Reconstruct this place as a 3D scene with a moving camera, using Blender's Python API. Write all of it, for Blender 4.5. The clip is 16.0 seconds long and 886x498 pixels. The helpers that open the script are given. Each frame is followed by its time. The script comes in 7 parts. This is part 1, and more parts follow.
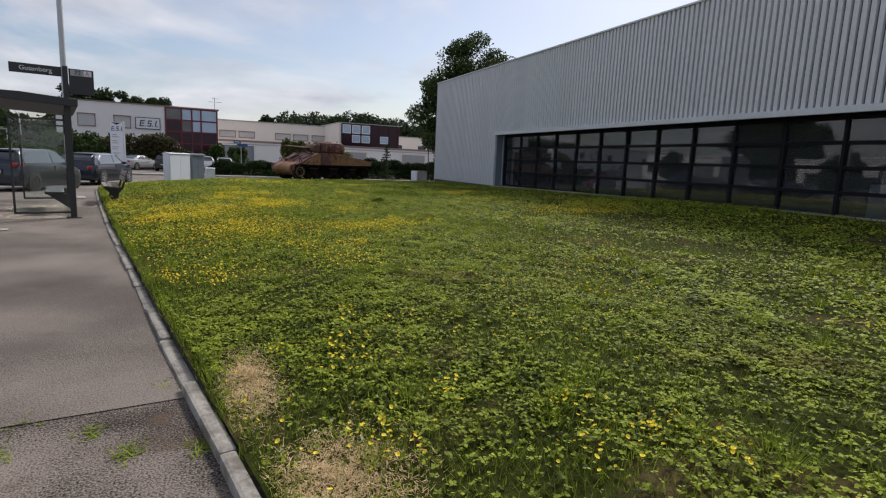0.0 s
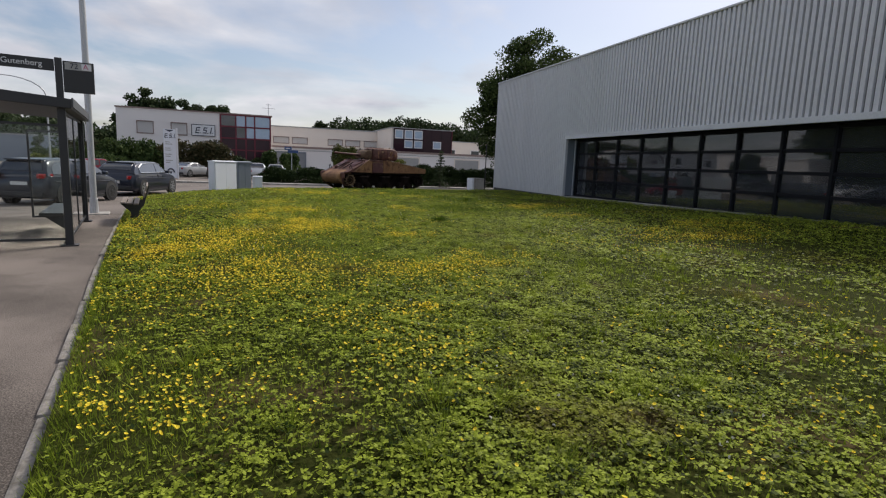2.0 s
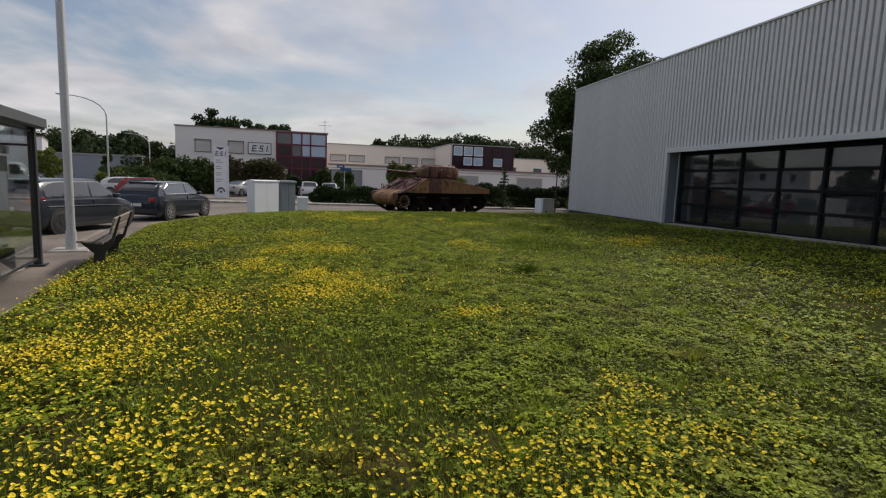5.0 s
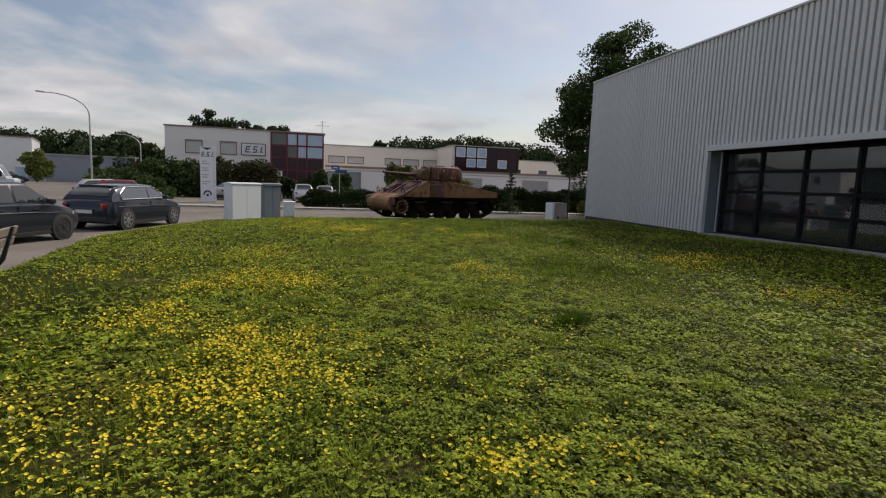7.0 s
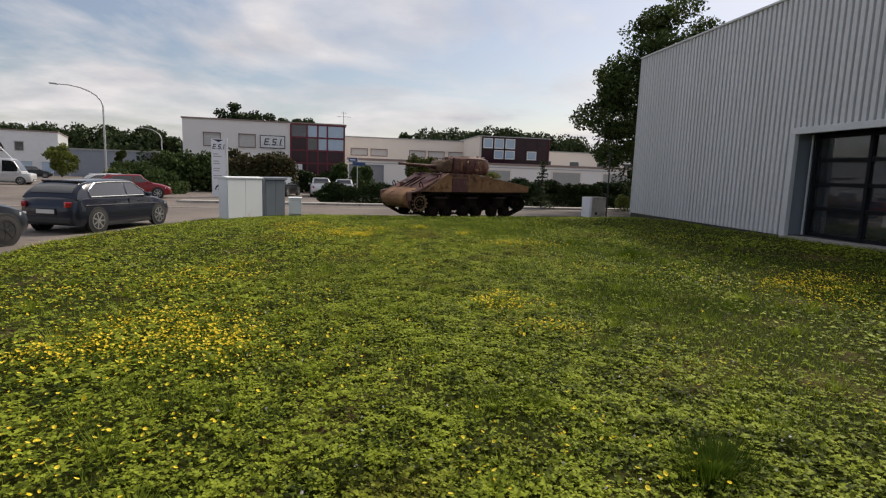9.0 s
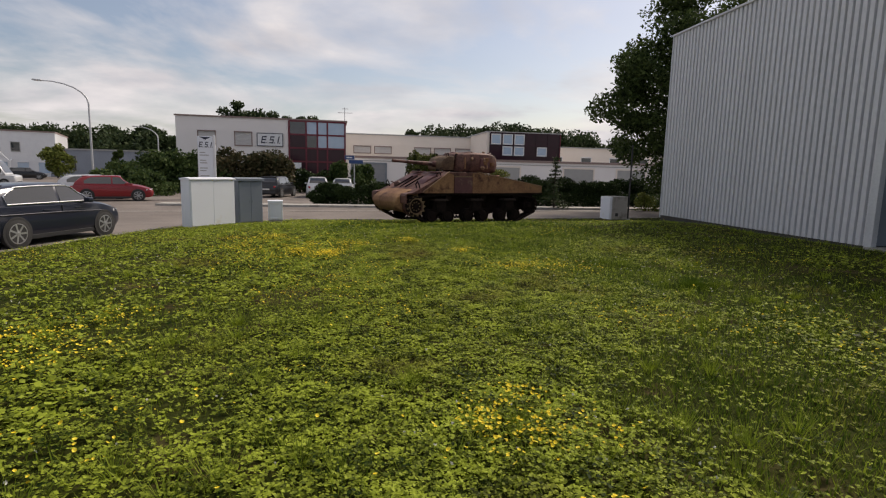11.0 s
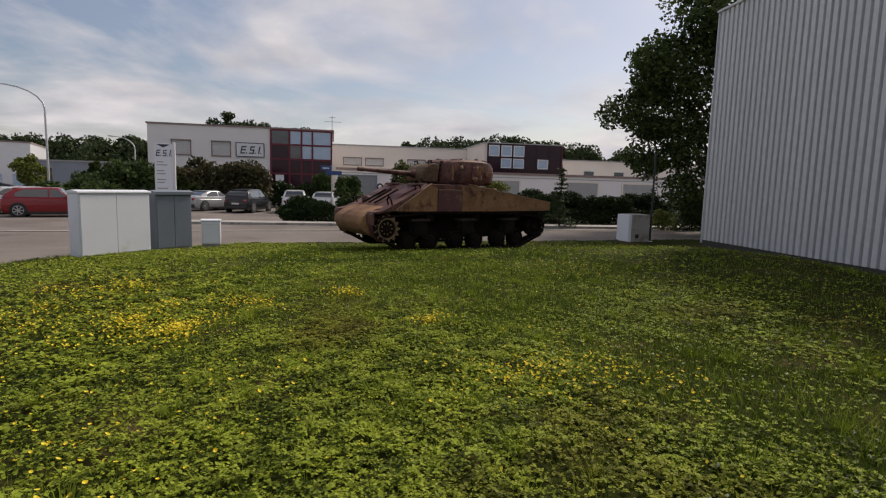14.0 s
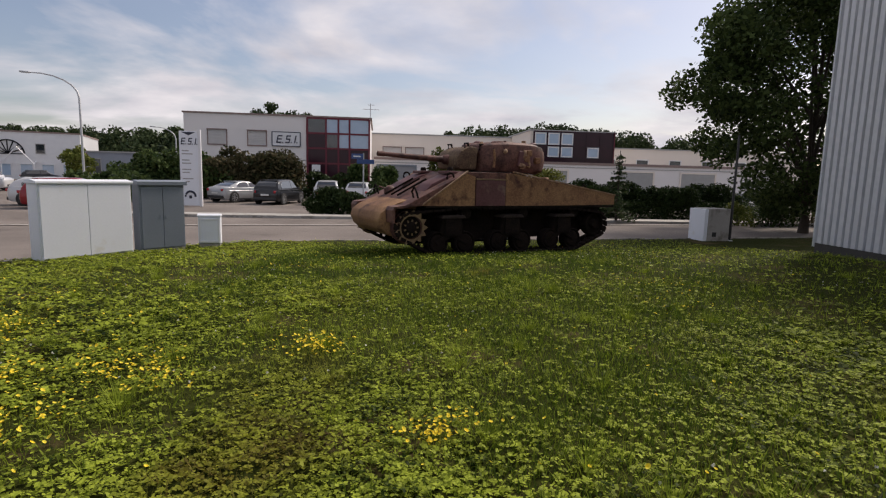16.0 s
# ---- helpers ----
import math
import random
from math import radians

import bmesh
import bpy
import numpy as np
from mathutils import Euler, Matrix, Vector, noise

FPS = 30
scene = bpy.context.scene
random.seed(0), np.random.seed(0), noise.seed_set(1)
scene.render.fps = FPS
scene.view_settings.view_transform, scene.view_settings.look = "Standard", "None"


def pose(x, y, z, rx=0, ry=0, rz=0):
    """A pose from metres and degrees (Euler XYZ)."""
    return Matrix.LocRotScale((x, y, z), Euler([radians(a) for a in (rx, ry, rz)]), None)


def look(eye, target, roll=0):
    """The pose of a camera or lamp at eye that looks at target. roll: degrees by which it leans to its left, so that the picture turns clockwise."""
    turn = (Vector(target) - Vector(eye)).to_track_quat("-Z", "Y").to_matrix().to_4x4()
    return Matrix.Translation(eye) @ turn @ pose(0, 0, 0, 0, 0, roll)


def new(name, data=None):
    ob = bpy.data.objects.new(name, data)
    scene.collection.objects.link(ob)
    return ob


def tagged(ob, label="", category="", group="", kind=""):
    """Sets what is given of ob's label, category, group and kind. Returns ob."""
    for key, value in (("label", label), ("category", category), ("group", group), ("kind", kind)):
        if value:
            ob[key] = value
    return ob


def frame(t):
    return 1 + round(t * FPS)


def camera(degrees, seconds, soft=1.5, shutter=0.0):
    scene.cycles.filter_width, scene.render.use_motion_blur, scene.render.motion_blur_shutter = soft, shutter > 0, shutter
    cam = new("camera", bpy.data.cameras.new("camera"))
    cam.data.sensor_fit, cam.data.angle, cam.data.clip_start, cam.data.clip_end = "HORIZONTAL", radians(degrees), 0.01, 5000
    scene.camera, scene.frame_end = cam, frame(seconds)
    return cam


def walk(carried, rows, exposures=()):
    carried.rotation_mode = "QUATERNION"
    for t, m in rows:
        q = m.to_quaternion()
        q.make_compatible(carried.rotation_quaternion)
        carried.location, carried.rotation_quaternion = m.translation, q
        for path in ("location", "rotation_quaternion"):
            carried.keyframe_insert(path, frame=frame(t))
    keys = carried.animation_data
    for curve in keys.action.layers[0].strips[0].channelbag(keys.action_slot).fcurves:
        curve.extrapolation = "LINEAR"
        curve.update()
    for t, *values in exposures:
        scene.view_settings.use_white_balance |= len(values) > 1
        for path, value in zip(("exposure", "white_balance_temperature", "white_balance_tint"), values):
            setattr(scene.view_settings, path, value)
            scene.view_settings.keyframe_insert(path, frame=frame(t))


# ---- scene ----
cam = camera(78.8, 16.0, soft=1.2)
PATH = [
    (0, (0.395, 0.317, 1.259), (1.168, 2.135, 0.945), 2.5),
    (0.5, (0.493, 1.162, 1.273), (1.254, 2.985, 0.961), 2.4),
    (1, (0.604, 1.823, 1.286), (1.316, 3.665, 0.967), 1.8),
    (1.5, (0.8, 2.606, 1.335), (1.432, 4.478, 1.022), 2.2),
    (2, (0.948, 3.269, 1.391), (1.549, 5.151, 1.086), 2.3),
    (2.5, (1.157, 3.941, 1.459), (1.717, 5.839, 1.175), 2.1),
    (3, (1.39, 4.705, 1.464), (1.91, 6.618, 1.2), 2.3),
    (3.5, (1.503, 5.377, 1.483), (1.98, 7.303, 1.231), 2.2),
    (4, (1.619, 6.105, 1.445), (2.027, 8.046, 1.195), 2.2),
    (4.2, (1.65, 6.4, 1.471), (2.049, 8.343, 1.216), 2.2),
    (6.3, (2.073, 9.43, 1.466), (2.474, 11.374, 1.225), 2.1),
    (6.5, (2.169, 9.744, 1.48), (2.573, 11.687, 1.232), 2.0),
    (7, (2.3, 10.485, 1.483), (2.692, 12.431, 1.241), 2.2),
    (7.5, (2.485, 11.24, 1.511), (2.848, 13.192, 1.266), 1.9),
    (8, (2.672, 11.975, 1.542), (3.014, 13.93, 1.292), 1.9),
    (8.5, (2.815, 12.7, 1.523), (3.138, 14.657, 1.263), 2.0),
    (9, (3.019, 13.412, 1.495), (3.312, 15.372, 1.223), 1.9),
    (11.3, (3.859, 16.776, 1.544), (4.119, 18.739, 1.262), 1.4),
    (11.5, (3.948, 17.077, 1.511), (4.223, 19.04, 1.241), 1.8),
    (12, (4.132, 17.779, 1.481), (4.432, 19.738, 1.212), 1.9),
    (12.5, (4.329, 18.489, 1.472), (4.622, 20.449, 1.203), 1.8),
    (13, (4.502, 19.183, 1.518), (4.79, 21.144, 1.253), 2.0),
    (13.5, (4.612, 19.9, 1.522), (4.9, 21.864, 1.275), 1.9),
    (14, (4.791, 20.635, 1.509), (5.056, 22.604, 1.277), 1.6),
    (14.5, (4.877, 21.363, 1.473), (5.097, 23.336, 1.234), 1.8),
    (15, (5.01, 22.063, 1.485), (5.157, 24.04, 1.225), 1.6),
    (15.5, (5.185, 22.731, 1.507), (5.301, 24.71, 1.24), 1.7),
    (16, (5.263, 23.436, 1.46), (5.37, 25.415, 1.19), 1.5),
]
walk(cam, [(t, look(eye, target, roll)) for t, eye, target, roll in PATH],
     exposures=[(0.0, 0.10, 6330, 14), (1.0, 0.02, 6360, 14), (2.0, 0.07, 6420, 14), (3.5, -0.10, 6600, 14), (6.5, -0.12, 6700, 13), (8.0, -0.07, 6750, 13), (9.0, 0.10, 6850, 14), (11.5, 0.08, 6950, 16), (12.2, 0.08, 6950, 16), (13.5, -0.13, 6850, 15), (14.5, 0.02, 6800, 18), (15.5, 0.14, 6750, 18), (16.0, 0.10, 6750, 18)])

# ---- light ----
SUN_ELEVATION, SUN_AZIMUTH = 44.0, 42.0     # azimuth: from +x towards +y
world = bpy.data.worlds.new("sky")
scene.world = world
world.use_nodes = True
wn, wl = world.node_tree.nodes, world.node_tree.links
wn.clear()
w_out = wn.new("ShaderNodeOutputWorld")
w_bg = wn.new("ShaderNodeBackground")
w_bg.inputs["Strength"].default_value = 0.098
w_sky = wn.new("ShaderNodeTexSky")
w_sky.sky_type = "NISHITA"
w_sky.sun_disc = False
w_sky.sun_elevation = radians(SUN_ELEVATION)
w_sky.sun_rotation = radians(90 - SUN_AZIMUTH)
w_sky.air_density, w_sky.dust_density = 1.0, 1.5
w_tc = wn.new("ShaderNodeTexCoord")
# project the direction onto a cloud layer, so that clouds flatten towards the horizon
w_sep = wn.new("ShaderNodeSeparateXYZ")
wl.new(w_tc.outputs["Generated"], w_sep.inputs[0])
w_zmax = wn.new("ShaderNodeMath"); w_zmax.operation = "MAXIMUM"; w_zmax.inputs[1].default_value = 0.0
wl.new(w_sep.outputs["Z"], w_zmax.inputs[0])
w_zadd = wn.new("ShaderNodeMath"); w_zadd.operation = "ADD"; w_zadd.inputs[1].default_value = 0.16
wl.new(w_zmax.outputs[0], w_zadd.inputs[0])
w_dx = wn.new("ShaderNodeMath"); w_dx.operation = "DIVIDE"
w_dy = wn.new("ShaderNodeMath"); w_dy.operation = "DIVIDE"
wl.new(w_sep.outputs["X"], w_dx.inputs[0]); wl.new(w_zadd.outputs[0], w_dx.inputs[1])
wl.new(w_sep.outputs["Y"], w_dy.inputs[0]); wl.new(w_zadd.outputs[0], w_dy.inputs[1])
w_com = wn.new("ShaderNodeCombineXYZ")
wl.new(w_dx.outputs[0], w_com.inputs[0]); wl.new(w_dy.outputs[0], w_com.inputs[1])
w_n1 = wn.new("ShaderNodeTexNoise")
w_n1.inputs["Scale"].default_value, w_n1.inputs["Detail"].default_value, w_n1.inputs["Roughness"].default_value = 0.75, 7.0, 0.55
w_n1.inputs["Distortion"].default_value = 0.35
wl.new(w_com.outputs[0], w_n1.inputs["Vector"])
w_ramp = wn.new("ShaderNodeValToRGB")
w_ramp.color_ramp.elements[0].position, w_ramp.color_ramp.elements[1].position = 0.43, 0.60
w_ramp.color_ramp.elements[0].color = (0.06, 0.06, 0.06, 1)
wl.new(w_n1.outputs["Fac"], w_ramp.inputs["Fac"])
w_n2 = wn.new("ShaderNodeTexNoise")
w_n2.inputs["Scale"].default_value, w_n2.inputs["Detail"].default_value = 1.7, 5.0
wl.new(w_com.outputs[0], w_n2.inputs["Vector"])
w_tone = wn.new("ShaderNodeValToRGB")
w_tone.color_ramp.elements[0].position, w_tone.color_ramp.elements[1].position = 0.3, 0.7
w_tone.color_ramp.elements[0].color = (5.0, 5.25, 5.8, 1)
w_tone.color_ramp.elements[1].color = (8.3, 8.3, 8.4, 1)
wl.new(w_n2.outputs["Fac"], w_tone.inputs["Fac"])
w_mix = wn.new("ShaderNodeMix"); w_mix.data_type = "RGBA"
wl.new(w_ramp.outputs["Color"], w_mix.inputs["Factor"])
wl.new(w_sky.outputs["Color"], w_mix.inputs["A"])
wl.new(w_tone.outputs["Color"], w_mix.inputs["B"])
wl.new(w_mix.outputs["Result"], w_bg.inputs["Color"])
wl.new(w_bg.outputs[0], w_out.inputs["Surface"])

sun_data = bpy.data.lights.new("sun", "SUN")
sun_data.energy, sun_data.angle, sun_data.color = 3.25, radians(14.0), (1.0, 0.94, 0.82)
sun = new("sun", sun_data)
sa, se = radians(SUN_AZIMUTH), radians(SUN_ELEVATION)
sun.matrix_world = look((60 * math.cos(sa) * math.cos(se), 60 * math.sin(sa) * math.cos(se), 60 * math.sin(se)), (0, 0, 0))


# ---- materials ----
def mat(name, c1, c2=None, rough=0.6, metal=0.0, fine=60.0, coarse=1.5, bump=0.15, depth=0.004, stain=None, amount=0.5, gloss=0.0, object_random=0.0, shiny=0.5, spread=0.3):
    """Two-scale mottled surface: c1 to c2 by fine and coarse noise, with an optional stain colour in blotches."""
    m = bpy.data.materials.new(name)
    m.use_nodes = True
    nt = m.node_tree
    p = nt.nodes["Principled BSDF"]
    c2 = c2 or tuple(v * 0.8 for v in c1)
    tc = nt.nodes.new("ShaderNodeTexCoord")
    f = nt.nodes.new("ShaderNodeTexNoise"); f.inputs["Scale"].default_value = fine; f.inputs["Detail"].default_value = 4
    g = nt.nodes.new("ShaderNodeTexNoise"); g.inputs["Scale"].default_value = coarse; g.inputs["Detail"].default_value = 5
    for n in (f, g):
        nt.links.new(tc.outputs["Object"], n.inputs["Vector"])
    add = nt.nodes.new("ShaderNodeMath"); add.operation = "ADD"
    nt.links.new(f.outputs["Fac"], add.inputs[0]); nt.links.new(g.outputs["Fac"], add.inputs[1])
    mr = nt.nodes.new("ShaderNodeMapRange")
    mr.inputs["From Min"].default_value, mr.inputs["From Max"].default_value = 1 - spread, 1 + spread
    nt.links.new(add.outputs[0], mr.inputs["Value"])
    mix = nt.nodes.new("ShaderNodeMix"); mix.data_type = "RGBA"
    mix.inputs["A"].default_value, mix.inputs["B"].default_value = (*c1, 1), (*c2, 1)
    nt.links.new(mr.outputs[0], mix.inputs["Factor"])
    col = mix.outputs["Result"]
    if stain:
        s = nt.nodes.new("ShaderNodeTexNoise"); s.inputs["Scale"].default_value = coarse * 1.7; s.inputs["Detail"].default_value = 7
        s.inputs["Roughness"].default_value = 0.65
        nt.links.new(tc.outputs["Object"], s.inputs["Vector"])
        r = nt.nodes.new("ShaderNodeMapRange")
        r.inputs["From Min"].default_value, r.inputs["From Max"].default_value = 0.62 - amount * 0.25, 0.72 - amount * 0.15
        nt.links.new(s.outputs["Fac"], r.inputs["Value"])
        m2 = nt.nodes.new("ShaderNodeMix"); m2.data_type = "RGBA"
        m2.inputs["B"].default_value = (*stain, 1)
        nt.links.new(r.outputs[0], m2.inputs["Factor"]); nt.links.new(col, m2.inputs["A"])
        col = m2.outputs["Result"]
    if object_random:
        oi = nt.nodes.new("ShaderNodeObjectInfo")
        r3 = nt.nodes.new("ShaderNodeMapRange")
        r3.inputs["To Min"].default_value, r3.inputs["To Max"].default_value = 1 - object_random, 1 + object_random
        nt.links.new(oi.outputs["Random"], r3.inputs["Value"])
        hsv = nt.nodes.new("ShaderNodeHueSaturation")
        nt.links.new(r3.outputs[0], hsv.inputs["Value"]); nt.links.new(col, hsv.inputs["Color"])
        col = hsv.outputs["Color"]
    nt.links.new(col, p.inputs["Base Color"])
    p.inputs["Roughness"].default_value, p.inputs["Metallic"].default_value = rough, metal
    p.inputs["Coat Weight"].default_value = gloss
    p.inputs["Specular IOR Level"].default_value = shiny
    if bump:
        b = nt.nodes.new("ShaderNodeBump"); b.inputs["Strength"].default_value = bump; b.inputs["Distance"].default_value = depth
        nt.links.new(f.outputs["Fac"], b.inputs["Height"]); nt.links.new(b.outputs[0], p.inputs["Normal"])
    return m


def glass_mat(name, tint, rough=0.02, ior=1.45, haze=0.0):
    m = bpy.data.materials.new(name)
    m.use_nodes = True
    p = m.node_tree.nodes["Principled BSDF"]
    p.inputs["Base Color"].default_value = (*tint, 1)
    p.inputs["Roughness"].default_value = rough
    p.inputs["Transmission Weight"].default_value = 1.0 - haze
    p.inputs["IOR"].default_value = ior
    return m


def leaf_mat(name, c1, c2, dry=None, patch=0.35, rough=0.55, shine=0.35, dry_at=(0.60, 0.70), mottle=1.0):
    """Leaves: colour by island, patches by place, some light shining through."""
    m = bpy.data.materials.new(name)
    m.use_nodes = True
    nt = m.node_tree
    p = nt.nodes["Principled BSDF"]
    geo = nt.nodes.new("ShaderNodeNewGeometry")
    tc = nt.nodes.new("ShaderNodeTexCoord")
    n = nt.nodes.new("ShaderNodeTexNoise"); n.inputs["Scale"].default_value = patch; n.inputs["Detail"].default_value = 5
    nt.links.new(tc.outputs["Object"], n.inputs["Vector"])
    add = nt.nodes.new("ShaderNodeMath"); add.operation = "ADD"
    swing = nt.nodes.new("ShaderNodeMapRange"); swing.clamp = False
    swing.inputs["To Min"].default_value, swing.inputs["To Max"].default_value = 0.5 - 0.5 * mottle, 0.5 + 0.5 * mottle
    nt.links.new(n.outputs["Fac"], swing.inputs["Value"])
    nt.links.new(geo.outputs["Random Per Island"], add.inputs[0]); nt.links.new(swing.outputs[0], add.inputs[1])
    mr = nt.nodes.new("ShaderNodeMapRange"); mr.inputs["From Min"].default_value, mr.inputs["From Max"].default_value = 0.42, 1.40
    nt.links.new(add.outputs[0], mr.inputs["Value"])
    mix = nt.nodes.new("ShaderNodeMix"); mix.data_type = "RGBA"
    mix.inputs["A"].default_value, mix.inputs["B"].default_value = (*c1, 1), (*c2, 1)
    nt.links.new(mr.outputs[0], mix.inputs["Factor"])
    col = mix.outputs["Result"]
    if dry:
        d = nt.nodes.new("ShaderNodeTexNoise"); d.inputs["Scale"].default_value = 0.55; d.inputs["Detail"].default_value = 6
        nt.links.new(tc.outputs["Object"], d.inputs["Vector"])
        r = nt.nodes.new("ShaderNodeMapRange"); r.inputs["From Min"].default_value, r.inputs["From Max"].default_value = dry_at
        nt.links.new(d.outputs["Fac"], r.inputs["Value"])
        m2 = nt.nodes.new("ShaderNodeMix"); m2.data_type = "RGBA"; m2.inputs["B"].default_value = (*dry, 1)
        nt.links.new(r.outputs[0], m2.inputs["Factor"]); nt.links.new(col, m2.inputs["A"])
        col = m2.outputs["Result"]
    nt.links.new(col, p.inputs["Base Color"])
    p.inputs["Roughness"].default_value = rough
    p.inputs["Specular IOR Level"].default_value = 0.08
    if shine:
        tr = nt.nodes.new("ShaderNodeBsdfTranslucent")
        nt.links.new(col, tr.inputs["Color"])
        ms = nt.nodes.new("ShaderNodeMixShader"); ms.inputs["Fac"].default_value = shine
        nt.links.new(p.outputs[0], ms.inputs[1]); nt.links.new(tr.outputs[0], ms.inputs[2])
        nt.links.new(ms.outputs[0], nt.nodes["Material Output"].inputs["Surface"])
    return m


M_ASPHALT = mat("asphalt", (0.130, 0.112, 0.099), (0.222, 0.193, 0.172), 0.9, fine=45, coarse=0.35, bump=0.5, stain=(0.105, 0.093, 0.084), amount=0.05, shiny=0.25, spread=0.22)
M_PAVE = mat("pavement_asphalt", (0.060, 0.050, 0.042), (0.228, 0.194, 0.169), 0.92, fine=95, coarse=0.45, bump=0.9, depth=0.006, stain=(0.105, 0.088, 0.076), amount=0.25, shiny=0.3, spread=0.17)
M_GRAVEL = mat("worn_gravel_asphalt", (0.020, 0.0155, 0.013), (0.245, 0.205, 0.176), 0.95, fine=85, coarse=1.2, bump=1.0, depth=0.014, stain=(0.105, 0.070, 0.046), amount=0.3, shiny=0.3, spread=0.14)
M_KERB = mat("concrete_kerb", (0.36, 0.335, 0.30), (0.19, 0.172, 0.15), 0.92, fine=40, coarse=2.6, bump=0.6, depth=0.006, stain=(0.13, 0.115, 0.09), amount=0.55, object_random=0.12)
# soil colour holds the shade between leaves; the brown stain is bare earth
M_SOIL = mat("lawn_soil_shade_dark", (0.018, 0.026, 0.004), (0.042, 0.046, 0.010), 0.98, fine=30, coarse=0.5, bump=0.8, depth=0.02, stain=(0.085, 0.062, 0.030), amount=0.35, shiny=0.05)
M_CLAD = mat("grey_metal_cladding", (0.645, 0.655, 0.675), (0.56, 0.57, 0.59), 0.5, 0.1, fine=8, coarse=0.25, bump=0.03, object_random=0.03)
M_TRIM = mat("pale_metal_trim", (0.62, 0.64, 0.66), (0.52, 0.54, 0.56), 0.45, 0.1, fine=20, coarse=1, bump=0.02)
M_DARKFRAME = mat("anthracite_frame", (0.008, 0.009, 0.012), (0.012, 0.013, 0.016), 0.6, 0.0, bump=0.02, shiny=0.12)
# small diffuse share paints a faint grey haze into the panes
M_SMOKED = glass_mat("smoked_glass", (0.30, 0.33, 0.36), ior=1.60, haze=0.075)
M_CLEAR = glass_mat("clear_glass", (0.90, 0.95, 0.93), ior=1.32)
# dark colour stands in for the unlit room behind the glass
M_INSIDE = mat("unlit_hall", (0.05, 0.05, 0.055), (0.08, 0.08, 0.085), 0.9)
M_CONCRETE = mat("concrete", (0.42, 0.40, 0.37), (0.30, 0.285, 0.26), 0.9, fine=40, coarse=1.4, bump=0.4, stain=(0.20, 0.185, 0.16), amount=0.4)
# concrete darkened to paint the shadow line under the cladding
M_PLINTH = mat("shadow_dark_plinth", (0.075, 0.070, 0.064), (0.045, 0.042, 0.038), 0.9, fine=40, coarse=1.4, bump=0.4)
M_RENDER = mat("white_render", (0.83, 0.80, 0.785), (0.77, 0.74, 0.72), 0.9, fine=30, coarse=0.3, bump=0.1)
M_RENDER_B = mat("beige_render", (0.82, 0.75, 0.675), (0.75, 0.68, 0.605), 0.9, fine=30, coarse=0.3, bump=0.1)
M_RED = mat("dark_red_frame", (0.16, 0.012, 0.030), (0.12, 0.010, 0.022), 0.45, bump=0.02)
M_GREYDOOR = mat("grey_door_panel", (0.26, 0.27, 0.29), (0.22, 0.23, 0.25), 0.55, bump=0.02)
M_PALESHUTTER = mat("pale_roller_shutter", (0.58, 0.57, 0.56), (0.52, 0.51, 0.50), 0.6, bump=0.02)
M_SPANDREL = mat("dark_purple_spandrel_glass", (0.040, 0.012, 0.022), (0.026, 0.010, 0.018), 0.12, bump=0.0, shiny=0.3)
M_SHUTTER = mat("grey_shutter", (0.40, 0.40, 0.39), (0.34, 0.34, 0.33), 0.6, bump=0.02)
M_WINGLASS = mat("reflective_window_glass", (0.03, 0.04, 0.05), (0.02, 0.025, 0.03), 0.03, 0.0, bump=0.0, gloss=1.0)
# pale blinds whose blue tint paints in the reflected sky
M_SKYBLIND = mat("pale_blind_and_sky_tint", (0.42, 0.54, 0.68), (0.34, 0.46, 0.60), 0.10, bump=0.0, gloss=0.5)
M_TILE = mat("orange_roof_tiles", (0.36, 0.13, 0.06), (0.24, 0.08, 0.04), 0.85, fine=6, coarse=0.8, bump=0.5, depth=0.02)
M_ROOF = mat("roof_edge", (0.30, 0.22, 0.20), (0.24, 0.18, 0.16), 0.7)
M_WHITECAB = mat("white_painted_steel", (0.80, 0.83, 0.88), (0.75, 0.78, 0.83), 0.5, fine=30, coarse=0.9, bump=0.03, stain=(0.70, 0.70, 0.69), amount=0.1)
M_GREYCAB = mat("blue_grey_painted_steel", (0.205, 0.235, 0.275), (0.17, 0.20, 0.235), 0.55, fine=30, coarse=1.2, bump=0.04)
M_GALV = mat("galvanised_steel", (0.55, 0.56, 0.57), (0.44, 0.45, 0.46), 0.5, 0.3, fine=25, coarse=1, bump=0.03)
M_FASCIA = mat("dark_grey_painted_steel", (0.075, 0.078, 0.083), (0.060, 0.063, 0.068), 0.5, bump=0.03)
M_BLACK = mat("black_painted_metal", (0.018, 0.019, 0.021), (0.03, 0.03, 0.032), 0.45, bump=0.03)
M_WOOD = mat("weathered_wood_slat", (0.17, 0.135, 0.110), (0.29, 0.25, 0.215), 0.7, fine=35, coarse=3, bump=0.4)
M_RUST = mat("rusted_olive_paint", (0.105, 0.041, 0.034), (0.185, 0.088, 0.062), 0.66, fine=26, coarse=2.0, bump=1.0, depth=0.008, stain=(0.040, 0.014, 0.011), amount=0.65, shiny=0.4, spread=0.26)
M_RUSTOLIVE = mat("olive_sand_paint_rusting", (0.35, 0.195, 0.090), (0.175, 0.082, 0.042), 0.75, fine=36, coarse=1.3, bump=1.0, depth=0.006, stain=(0.070, 0.026, 0.018), amount=0.36, spread=0.22, shiny=0.35)
M_RUSTRED = mat("red_brown_rust", (0.080, 0.025, 0.026), (0.140, 0.058, 0.055), 0.58, fine=26, coarse=1.5, bump=0.6, depth=0.006, stain=(0.20, 0.13, 0.09), amount=0.2, shiny=0.5)
